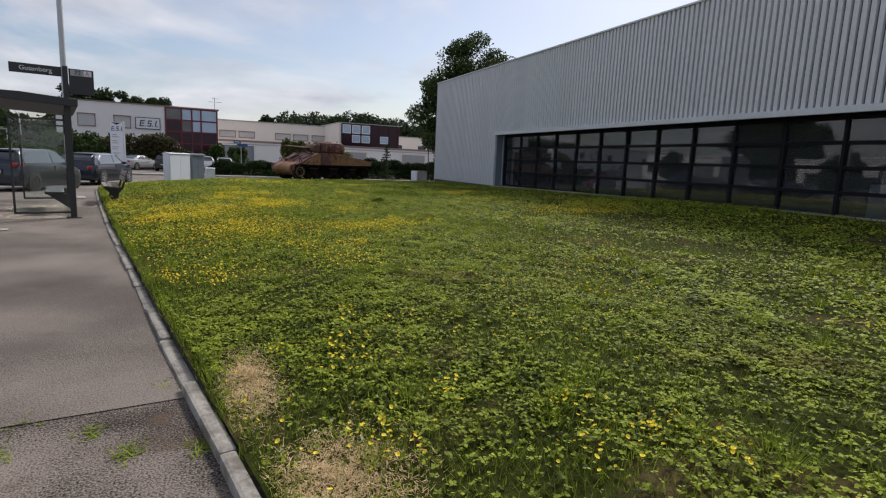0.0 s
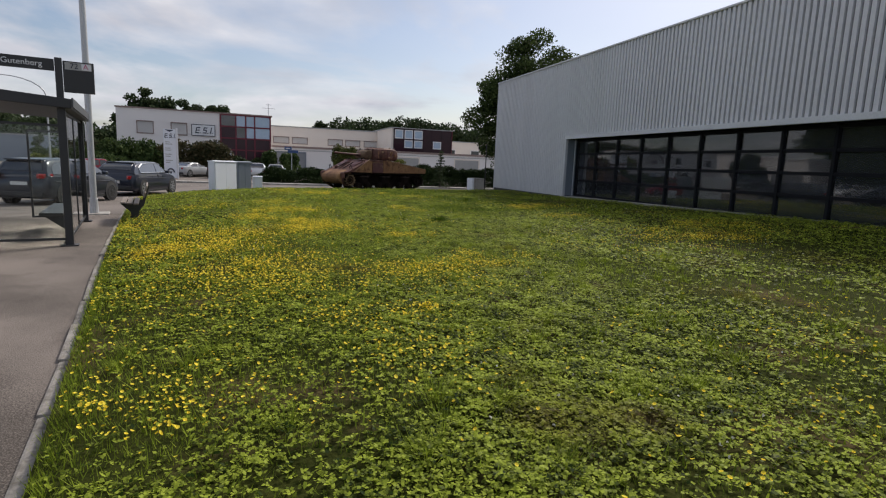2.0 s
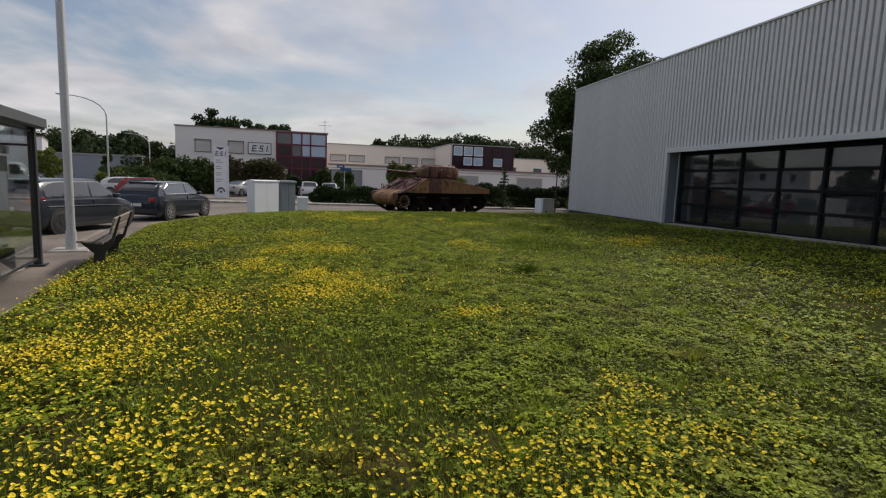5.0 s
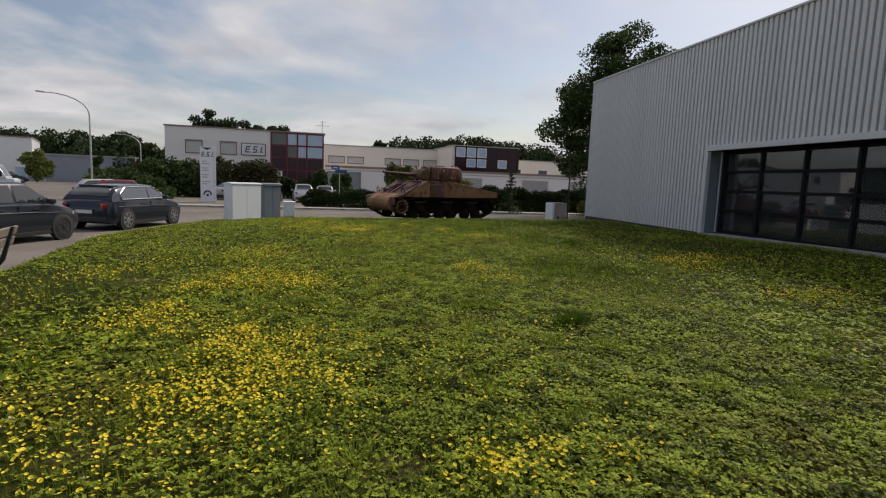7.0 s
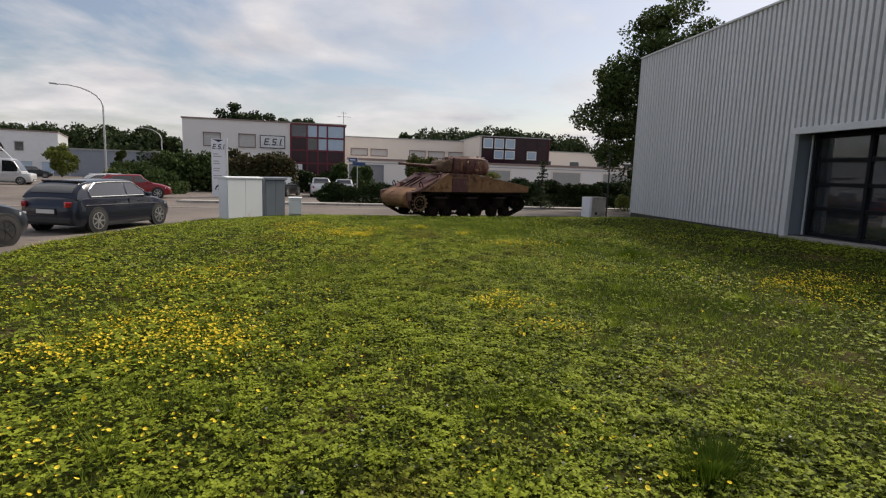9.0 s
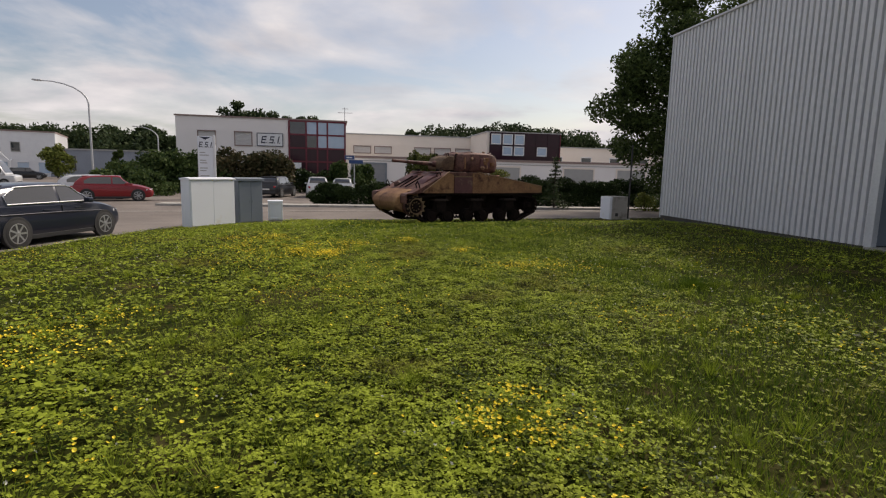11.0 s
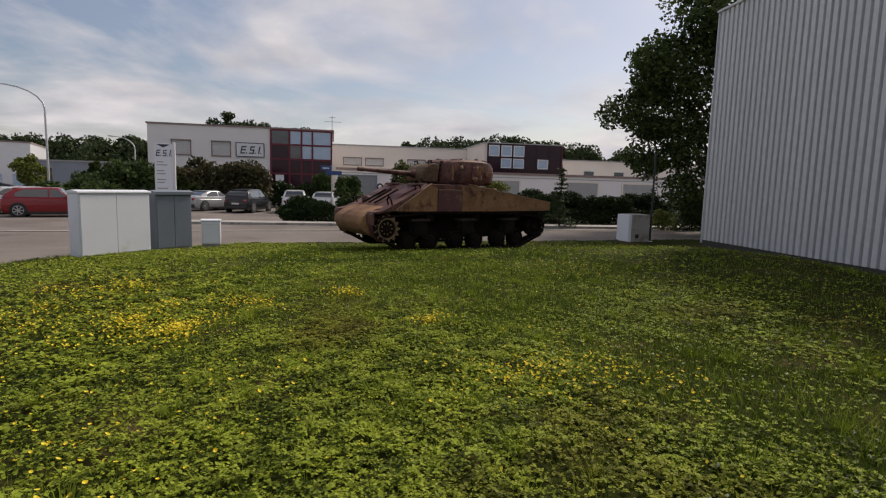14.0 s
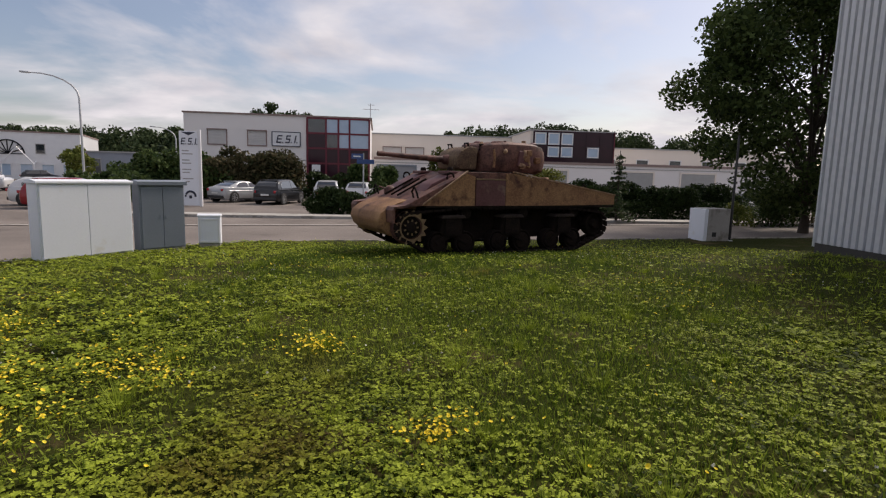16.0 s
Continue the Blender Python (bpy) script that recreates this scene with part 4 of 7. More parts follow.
    # running gear on both sides
    for y, sgn in ((0.20, -1), (W - 0.20, 1)):
        sp = bmesh.new()
        for off in (-0.185, 0.185):
            ring_o, ring_i = [], []
            n = 13
            for k in range(n * 2):
                a = math.pi * k / n
                r = 0.37 if k % 2 == 0 else 0.272
                ring_o.append((r * math.cos(a), r * math.sin(a)))
            for ww in (off - 0.022, off + 0.022):
                vo = [sp.verts.new((0.0 + px, y + ww, 0.62 + pz)) for px, pz in ring_o]
                vi = [sp.verts.new((0.0 + 0.246 * math.cos(math.pi * k / n), y + ww, 0.62 + 0.246 * math.sin(math.pi * k / n))) for k in range(n * 2)]
                for k in range(n * 2):
                    k2 = (k + 1) % (n * 2)
                    sp.faces.new((vo[k], vo[k2], vi[k2], vi[k]))
                ring_i.append((vo, vi))
            (o0, i0), (o1, i1) = ring_i
            for k in range(n * 2):
                k2 = (k + 1) % (n * 2)
                sp.faces.new((o0[k], o0[k2], o1[k2], o1[k]))
                sp.faces.new((i0[k], i0[k2], i1[k2], i1[k]))
        spr = part("sprocket", sp, M_SPROCKET, tank, "sand-coloured toothed drive sprocket")
        hub = bmesh.new()
        lathe(hub, [(0.230, -0.16), (0.230, 0.14), (0.13, 0.15), (0.11, 0.19), (0.05, 0.20)], 26, pose(0.0, y, 0.62, 90 if sgn < 0 else -90, 0, 0))
        for k in range(9):
            a = 2 * math.pi * k / 9
            lathe(hub, [(0.018, 0.0), (0.018, 0.03)], 6, pose(0.165 * math.cos(a), y + sgn * 0.135, 0.62 + 0.155 * math.sin(a), 90 if sgn < 0 else -90, 0, 0))
        part("hub", hub, M_RUST_SHADED, spr, "", True)
        star = bmesh.new()
        for k in range(9):
            a = 2 * math.pi * k / 9
            box(star, 0.07, 0.17, -0.016, 0.016, -0.008, 0.008, m=pose(0.0, y + sgn * 0.158, 0.62) @ pose(0, 0, 0, 0, -math.degrees(a), 0) @ pose(0, 0, 0, 90, 0, 0))
        part("hub_spokes", star, M_SPROCKET, spr)
        for bx in (1.0, 2.54, 4.06):
            bogie = bmesh.new()
            prism(bogie, [(bx - 0.30, 0.52), (bx - 0.22, 0.36), (bx + 0.22, 0.36), (bx + 0.30, 0.52), (bx + 0.22, 0.84), (bx - 0.22, 0.84)], y - 0.12, y + 0.18 if sgn < 0 else y + 0.12, bevel=0.03)
            prism(bogie, [(bx - 0.42, 0.30), (bx - 0.36, 0.22), (bx, 0.40), (bx + 0.36, 0.22), (bx + 0.42, 0.30), (bx, 0.52)], y - 0.15, y + 0.15)
            bg = part("bogie", bogie, M_RUST_SHADED, tank, "heavy suspension bogie bracket", True)
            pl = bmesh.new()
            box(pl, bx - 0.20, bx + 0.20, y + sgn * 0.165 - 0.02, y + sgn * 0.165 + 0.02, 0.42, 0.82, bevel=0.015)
            part("bracket_plate", pl, M_RUST_SHADED, bg)
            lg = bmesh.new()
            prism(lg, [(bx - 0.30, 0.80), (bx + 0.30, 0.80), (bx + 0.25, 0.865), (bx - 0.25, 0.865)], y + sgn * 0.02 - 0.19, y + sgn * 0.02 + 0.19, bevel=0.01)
            part("bracket_cap", lg, M_GEAR, bg, "paler bracket cap")
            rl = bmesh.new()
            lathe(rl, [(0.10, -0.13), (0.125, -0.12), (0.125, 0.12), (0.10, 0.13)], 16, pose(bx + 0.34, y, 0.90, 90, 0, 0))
            part("return_roller", rl, M_RUST_SHADED, bg, "", True)
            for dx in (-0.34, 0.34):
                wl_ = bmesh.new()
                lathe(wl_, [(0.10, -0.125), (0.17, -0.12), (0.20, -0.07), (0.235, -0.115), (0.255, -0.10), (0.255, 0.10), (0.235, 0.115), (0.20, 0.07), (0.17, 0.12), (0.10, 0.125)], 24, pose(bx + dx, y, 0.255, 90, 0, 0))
                part("road_wheel", wl_, M_RUST_SHADED, bg, "rusted road wheel darkened as in shade", True)
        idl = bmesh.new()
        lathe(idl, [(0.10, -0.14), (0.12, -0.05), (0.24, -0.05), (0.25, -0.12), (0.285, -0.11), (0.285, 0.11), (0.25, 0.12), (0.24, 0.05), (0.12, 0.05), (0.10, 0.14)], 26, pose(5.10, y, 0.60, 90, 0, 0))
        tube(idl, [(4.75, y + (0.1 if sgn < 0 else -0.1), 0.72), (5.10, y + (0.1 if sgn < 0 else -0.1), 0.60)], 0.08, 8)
        part("idler_wheel", idl, M_RUST_SHADED, tank, "rusted idler wheel darkened as in shade", True)
    # steel tracks: links of one shape along the loop round sprocket, rollers and idler
    loop = []
    def arc(cx, cz, r, a0, a1, n):
        for k in range(n + 1):
            a = radians(a0 + (a1 - a0) * k / n)
            loop.append((cx + r * math.cos(a), cz + r * math.sin(a)))
    arc(0.0, 0.62, 0.30, 90, 232, 12)
    loop.extend([(0.55, 0.02), (1.4, 0.0), (3.0, 0.0), (4.42, 0.0)])
    arc(5.10, 0.60, 0.31, -60, 85, 12)
    loop.extend([(4.4, 0.985), (3.6, 1.01), (2.88, 1.03), (2.1, 1.005), (1.34, 1.03), (0.7, 0.975), (0.0, 0.92)])
    lk = bmesh.new()
    box(lk, -0.066, 0.066, -0.19, 0.19, -0.028, 0.022, bevel=0.008)
    for yy in (-0.205, 0.205):
        box(lk, -0.085, 0.045, yy - 0.018, yy + 0.018, -0.03, 0.024)
    box(lk, -0.03, 0.03, -0.02, 0.02, 0.022, 0.085)
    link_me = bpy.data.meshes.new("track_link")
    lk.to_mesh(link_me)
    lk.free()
    link_me.materials.append(M_RUST_SHADED)
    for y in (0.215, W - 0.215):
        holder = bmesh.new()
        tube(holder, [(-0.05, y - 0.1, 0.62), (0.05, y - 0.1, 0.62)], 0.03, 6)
        track = part("track", holder, M_RUST_SHADED, tank, "rusted steel track darkened as in shade")
        carry = 0.0
        for (xa, za), (xb, zb) in zip(loop, loop[1:]):
            d = math.hypot(xb - xa, zb - za)
            s = carry
            while s < d:
                f = s / d
                ob = new("track_link", link_me)
                ob.parent = track
                ob.matrix_local = pose(xa + (xb - xa) * f, y, za + (zb - za) * f, 0, -math.degrees(math.atan2(zb - za, xb - xa)), 0) @ pose(0, 0, 0, 0, 0, 0)
                s += 0.152
            carry = s - d
    # engine deck: slats, filler caps, boxes and weeds of rust
    deck = bmesh.new()
    m_deck = pose(2.55, 0, 1.80, 0, 9.2, 0)
    box(deck, 0.9, 2.95, 0.35, W - 0.35, 0.0, 0.05, bevel=0.01, m=m_deck)
    for i in range(11):
        box(deck, 1.0 + 0.08 * i, 1.05 + 0.08 * i, 0.5, W - 0.5, 0.052, 0.085, m=m_deck)
    part("engine_deck", deck, M_RUST, tank, "slatted rusty engine deck")
    for x, y in ((4.75, 0.55), (5.10, 0.55), (4.75, 2.05), (5.10, 2.05)):
        lp = bmesh.new()
        tube(lp, [(x - 0.07, y, 1.38), (x - 0.07, y, 1.50), (x, y, 1.56), (x + 0.07, y, 1.50), (x + 0.07, y, 1.36)], 0.024, 8)
        part("lifting_eye", lp, M_RUST_SHADED, tank)
    for y in (0.16, 0.42):
        bb = bmesh.new()
        lathe(bb, [(0.10, 0), (0.10, 0.08), (0.07, 0.11)], 14, pose(3.6, y + 0.1, 1.62))
        part("filler_cap", bb, M_RUSTOLIVE, tank, "", True)
    # turret: cast, wider at the back, turned to the front
    tx, ty = 2.78, 1.31
    ring = bmesh.new()
    lathe(ring, [(0.88, 1.76), (0.88, 1.81), (0.84, 1.83)], 32, pose(tx, ty, 0))
    tur = part("turret", ring, M_RUST_SHADED, tank, "cast rust-brown turret", True)
    body = bmesh.new()
    def ring_at(z, grow, back):
        pts = []
        for k in range(36):
            a = 2 * math.pi * k / 36
            ca, sa_ = math.cos(a), math.sin(a)
            rx = (0.86 if ca < 0 else 0.96 + back) * grow
            ry = 0.90 * grow
            e = 0.76 if ca < 0 else 0.48
            x = math.copysign(abs(ca) ** e, ca) * rx
            y = math.copysign(abs(sa_) ** e, sa_) * ry
            pts.append((tx + 0.08 + x, ty + y, z + 0.02 * math.sin(3 * a)))
        return pts
    loft(body, [ring_at(1.80, 0.88, 0.02), ring_at(1.88, 0.95, 0.14), ring_at(2.12, 0.965, 0.18), ring_at(2.34, 0.945, 0.18), ring_at(2.45, 0.91, 0.16), ring_at(2.505, 0.82, 0.12), ring_at(2.52, 0.64, 0.08)])
    part("turret_casting", body, M_RUST, tur, "", True)
    mant = bmesh.new()
    prism(mant, [(1.48, 1.96), (1.54, 1.86), (2.00, 1.86), (2.04, 2.38), (1.80, 2.40), (1.58, 2.29), (1.47, 2.13)], ty - 0.52, ty + 0.52, bevel=0.07)
    part("mantlet", mant, M_OLIVEDARK, tur, "rusty dark olive gun mantlet", True)
    for y in (-0.40, 0.40):
        lu = bmesh.new()
        tube(lu, [(1.74, ty + y, 2.36), (1.72, ty + y, 2.46), (1.81, ty + y, 2.47), (1.84, ty + y, 2.36)], 0.028, 8)
        part("lifting_lug", lu, M_RUST_SHADED, tur)
    gun = bmesh.new()
    lathe(gun, [(0.13, 0.0), (0.11, 0.16), (0.075, 0.20), (0.064, 0.8), (0.050, 1.65), (0.058, 1.66), (0.058, 1.82), (0.040, 1.83), (0.036, 1.70)], 20, pose(1.55, ty, 2.08, 0, -87.5, 0))
    part("gun_barrel", gun, M_RUST, tur, "long tapering gun barrel", True)
    cu = bmesh.new()
    lathe(cu, [(0.36, 2.460), (0.36, 2.530), (0.32, 2.560), (0.30, 2.545)], 28, pose(tx + 0.20, ty + 0.42, 0))
    part("cupola_ring", cu, M_RUST, tur, "", True)
    ht = bmesh.new()
    lathe(ht, [(0.25, 2.460), (0.25, 2.530), (0.2, 2.560)], 24, pose(tx - 0.05, ty - 0.40, 0))
    part("loader_hatch", ht, M_RUST, tur, "", True)
    for x, y in ((tx - 0.4, ty + 0.1), (tx + 0.72, ty + 0.1), (tx + 0.9, ty - 0.4)):
        vn = bmesh.new()
        lathe(vn, [(0.10, 2.420), (0.10, 2.540), (0.05, 2.570)], 14, pose(x, y, 0))
        part("roof_vent", vn, M_RUSTRED, tur, "", True)
    for x, y, z in ((tx + 0.35, ty - 0.915, 2.15), (tx + 0.42, ty - 0.90, 2.28), (tx + 0.70, ty - 0.87, 2.12)):
        bt = bmesh.new()
        box(bt, x - 0.07, x + 0.07, y - 0.05, y + 0.10, z - 0.07, z + 0.07, bevel=0.02)
        part("turret_bracket", bt, M_RUSTOLIVE, tur)
    for k, (a_, h0, h1) in enumerate(((-118, 1.92, 2.34), (-66, 1.95, 2.36), (-46, 1.90, 2.30), (-34, 1.94, 2.34))):
        a = radians(a_)
        ch = bmesh.new()
        cx_, cy_ = tx + 0.10 + 1.0 * math.copysign(abs(math.cos(a)) ** 0.7, math.cos(a)), ty + 0.865 * math.copysign(abs(math.sin(a)) ** 0.65, math.sin(a))
        tube(ch, [(cx_, cy_, h0), (cx_ + 0.012, cy_ - 0.012, (h0 + h1) / 2), (cx_ - 0.01, cy_ + 0.01, h1)], 0.03, 8)
        part("cast_rib", ch, M_RUST if k % 2 else M_RUSTOLIVE, tur, "", True)
    for x, y in ((tx - 0.62, ty - 0.45), (tx + 0.95, ty + 0.5), (tx + 0.98, ty - 0.52)):
        ey = bmesh.new()
        tube(ey, [(x - 0.06, y, 2.32), (x - 0.05, y, 2.45), (x + 0.05, y, 2.45), (x + 0.06, y, 2.32)], 0.028, 8)
        part("turret_eye", ey, M_RUST_SHADED, tur)
    for k in range(7):
        b = bmesh.new()
        a = radians(-150 + 44 * k)
        box(b, -0.05, 0.05, -0.02, 0.02, -0.03, 0.09 + 0.03 * (k % 3), bevel=0.008, m=pose(tx + 0.12 + 0.78 * math.cos(a), ty + 0.66 * math.sin(a), 2.44, 0, 0, math.degrees(a)))
        part("roof_stub", b, M_RUST if k % 2 else M_PALERUST_LIT, tur)
    frng = random.Random(12)
    for x, z, w, h in ((tx + 0.30, 2.22, 0.07, 0.17), (tx + 0.22, 1.99, 0.13, 0.07), (tx + 0.42, 2.05, 0.06, 0.12), (tx - 0.25, 2.30, 0.05, 0.06)):
        b = bmesh.new()
        bmesh.ops.create_icosphere(b, subdivisions=2, radius=1.0, matrix=pose(x, ty - 0.90, z, 4, frng.uniform(-25, 25), 0) @ Matrix.Diagonal((w, 0.045, h, 1)))
        for v in b.verts:
            v.co += Vector((frng.uniform(-1, 1) * w * 0.22, 0, frng.uniform(-1, 1) * h * 0.22))
        part("flaking_patch", b, M_PALERUST_LIT, tur, "pale flaking paint patch", True)
    pp = bmesh.new()
    prism(pp, [(tx + 0.10, 1.98), (tx + 0.55, 1.98), (tx + 0.50, 2.32), (tx + 0.15, 2.32)], ty - 0.93, ty - 0.85, bevel=0.02)
    part("pistol_port", pp, M_RUSTRED, tur)


# ---- street furniture ----
def build_cabinets():
    def cab(m, w, d, h, body_mat, cap_mat, label, cap=0.06, doors=2, over=0.03):
        c = thing("utility_cabinet", m, label, "utility cabinet", "utility cabinets")
        part("plinth", boxed(0.02, w - 0.02, 0.02, d - 0.02, -0.35, 0.08), M_CONCRETE, c, "concrete plinth")
        part("body", boxed(0, w, 0.02, d, 0.06, h - cap, bevel=0.012), body_mat, c)
        for i in range(doors):
            x0, x1 = 0.03 + (w - 0.06) * i / doors, 0.03 + (w - 0.06) * (i + 1) / doors
            door = part("door", boxed(x0 + 0.006, x1 - 0.006, -0.004, 0.022, 0.10, h - cap - 0.03, bevel=0.005), body_mat, c)
            if body_mat is M_GREYCAB:
                part("lock", boxed(x1 - 0.08 if i == 0 else x0 + 0.05, x1 - 0.055 if i == 0 else x0 + 0.075, -0.014, -0.003, h * 0.5 - 0.05, h * 0.5 + 0.05, bevel=0.004), M_GREYCAB, door)
        top = bmesh.new()
        prism(top, [(-over, h - cap), (d + over, h - cap), (d + over, h - 0.015), (d * 0.5, h + 0.02), (-over, h - 0.015)], -over, w + over, axis="x", bevel=0.006)
        part("cap", top, cap_mat, c)
        return c
    cab(pose(-1.92, 34.12, -0.46, 0, 0, 57), 1.80, 0.42, 1.63, M_WHITECAB, M_WHITECAB, "large white steel telecom cabinet with two doors")
    cab(pose(-0.86, 35.80, -0.46, 0, 0, 50), 1.02, 0.36, 1.63, M_GREYCAB, M_GREYCAB, "blue-grey steel cabinet with ridged cap and two doors", 0.10, 2, 0.05)
    cab(pose(-0.12, 37.1, -0.46, 0, 0, 12), 0.52, 0.28, 0.80, M_WHITECAB, M_WHITECAB, "small white meter cabinet standing in the grass", 0.05, 1, 0.015)
    mt = bpy.data.objects["utility_cabinet.002"]
    fr = bmesh.new()
    for q in ((0.02, 0.50, 0.10, 0.14), (0.02, 0.50, 0.66, 0.70), (0.02, 0.06, 0.14, 0.66), (0.46, 0.50, 0.14, 0.66)):
        box(fr, q[0], q[1], -0.018, -0.002, q[2], q[3])
    part("door_border", fr, M_WHITE, mt, "raised white door border")
    con = thing("concrete_box", pose(15.30, 41.6, -0.60, 0, 0, 10), "pale grey concrete transformer box with a dark vent", "utility box")
    part("body", boxed(0.14, 1.02, 0, 0.8, 0, 1.16, bevel=0.02), M_CONCRETE, con)
    part("door", boxed(0, 0.136, 0.0, 0.8, 0.02, 1.14, bevel=0.01), M_WHITECAB, con, "white end panel")
    part("vent", boxed(0.34, 0.50, -0.012, 0.004, 0.18, 0.34, bevel=0.004), M_BLACK, con)
    pl = thing("thin_pole", pose(16.42, 41.9, -0.6), "slim dark steel pole beside the concrete box", "pole")
    b = bmesh.new(); tube(b, [(0, 0, 0), (0, 0, 3.7)], 0.045, 8, 0.04)
    part("shaft", b, M_BLACK, pl, "", True)
    b = bmesh.new(); lathe(b, [(0.12, 0), (0.12, 0.03), (0.07, 0.06)], 10)
    part("base", b, M_GALV, pl)


def text_part(words, size, m, material, parent, name="lettering"):
    cu = bpy.data.curves.new(name, "FONT")
    cu.body, cu.size, cu.extrude, cu.align_x, cu.align_y = words, size, 0.003, "CENTER", "CENTER"
    cu.materials.append(material)
    ob = new(name, cu)
    ob.parent = parent
    ob.matrix_local = m
    return ob


def build_shelter():
    """Local: x along the back (away from the walker), y towards the road side, z up."""
    sh = thing("bus_shelter", pose(-2.45, 14.16, -0.255, 0, 0, 102.5), "dark steel bus shelter with glass back and end panels", "bus shelter")
    L, D, H = 4.0, 1.55, 2.40
    for x in (0.0, L):
        part("post", boxed(x - 0.06, x + 0.06, -0.06, 0.06, 0, H, bevel=0.015), M_BLACK, sh, "dark steel post")
        part("foot_plate", boxed(x - 0.13, x + 0.13, -0.13, 0.13, 0, 0.02), M_BLACK, sh)
    rf = bmesh.new()
    prism(rf, [(-0.16, H - 0.06), (D + 0.55, H + 0.06), (D + 0.55, H + 0.16), (D * 0.5, H + 0.17), (-0.16, H + 0.10)], -0.20, L + 0.20, axis="x", bevel=0.015)
    part("roof", rf, M_BLACK, sh, "dark flat roof")
    part("fascia", boxed(-0.2, L + 0.2, -0.185, -0.162, H - 0.03, H + 0.12), M_FASCIA, sh, "dark grey fascia strip")
    for i in range(2):
        x0, x1 = 0.07 + (L - 0.14) * i / 2, 0.07 + (L - 0.14) * (i + 1) / 2
        g = part("glass_panel", boxed(x0 + 0.02, x1 - 0.02, -0.006, 0.006, 0.14, H - 0.12), M_CLEAR, sh, "clear glass back panel")
        g.visible_shadow = False
        fr = bmesh.new()
        for a in ((x0, x1, 0.10, 0.14), (x0, x1, H - 0.12, H - 0.08)):
            box(fr, a[0], a[1], -0.018, 0.018, a[2], a[3])
        for a in ((x0, x0 + 0.02), (x1 - 0.02, x1)):
            box(fr, a[0], a[1], -0.018, 0.018, 0.14, H - 0.12)
        part("panel_rail", fr, M_BLACK, sh)
    for x in (0.0, L):
        g = part("glass_panel", boxed(x - 0.006, x + 0.006, 0.07, 0.98, 0.14, H - 0.36), M_CLEAR, sh, "clear glass end panel")
        g.visible_shadow = False
        fr = bmesh.new()
        for z in (0.10, H - 0.36):
            box(fr, x - 0.018, x + 0.018, 0.06, 1.02, z, z + 0.04)
        box(fr, x - 0.018, x + 0.018, 0.98, 1.02, 0.14, H - 0.36)
        part("panel_rail", fr, M_BLACK, sh)
    po = part("poster_case", boxed(2.2, 2.75, 0.03, 0.06, 0.95, 1.85, bevel=0.01), M_BLACK, sh)
    part("poster", boxed(2.25, 2.70, 0.062, 0.066, 1.0, 1.80), M_WHITE, po, "white timetable sheet")
    seat = bmesh.new()
    box(seat, 0.7, 3.0, 0.14, 0.50, 0.46, 0.51, bevel=0.015)
    s = part("seat", seat, M_BLACK, sh, "dark bench seat")
    for x in (0.9, 2.8):
        b = bmesh.new()
        prism(b, [(0.02, 0.10), (0.02, 0.46), (0.48, 0.46)], x - 0.03, x + 0.03, axis="x")
        part("seat_bracket", b, M_BLACK, s)
    # flag mast with the stop's name plate and the line board
    part("mast", boxed(-0.05, 0.05, -0.05, 0.05, H + 0.10, 3.17, bevel=0.01), M_BLACK, sh)
    plate = part("name_plate", boxed(-0.025, 0.025, 0.06, 0.92, 2.95, 3.14, bevel=0.006), M_BLACK, sh, "dark stop name plate")
    text_part("Gutenberg", 0.125, pose(-0.030, 0.49, 3.045, 90, 0, -90), M_WHITE, plate)
    lb = part("line_board", boxed(-0.035, 0.035, -0.50, -0.06, 2.62, 3.13, bevel=0.008), M_BLACK, sh, "dark line board")
    part("line_strip", boxed(-0.041, -0.036, -0.47, -0.09, 2.99, 3.11), M_SHUTTER, lb)
    badge = part("line_badge", boxed(-0.046, -0.042, -0.46, -0.325, 3.0, 3.10), M_WHITE, lb, "white line badge")
    text_part("A", 0.115, pose(-0.050, -0.385, 3.05, 90, 0, -90), M_PINK, badge)
    text_part("72", 0.12, pose(-0.046, -0.22, 3.05, 90, 0, -90), M_NAVY, lb)


def build_bench():
    """Local: x along the bench, y towards the road it faces, z up."""
    be = thing("park_bench", pose(-1.98, 17.4, -0.20, 0, 0, 101), "park bench with brown slats on black metal legs", "bench")
    for i, y in enumerate((0.05, 0.18, 0.31)):
        part("seat_slat", boxed(0, 1.9, y, y + 0.11, 0.43 - 0.012 * (2 - i), 0.465 - 0.012 * (2 - i), bevel=0.008), M_WOOD, be)
    for z in (0.0, 0.15):
        part("back_slat", boxed(0, 1.9, -0.018, 0.018, 0.0, 0.12, bevel=0.008, m=pose(0, -0.06 - 0.30 * z, 0.58 + z, 16, 0, 0)), M_WOOD, be)
    for x in (0.3, 1.6):
        b = bmesh.new()
        prism(b, [(0.08, 0.0), (0.26, 0.0), (0.22, 0.22), (0.42, 0.40), (0.42, 0.425), (-0.02, 0.405), (-0.16, 0.86), (-0.19, 0.85), (-0.06, 0.38), (0.06, 0.24)], x - 0.03, x + 0.03, axis="x", bevel=0.006)
        part("leg", b, M_BLACK, be, "black cast metal leg")


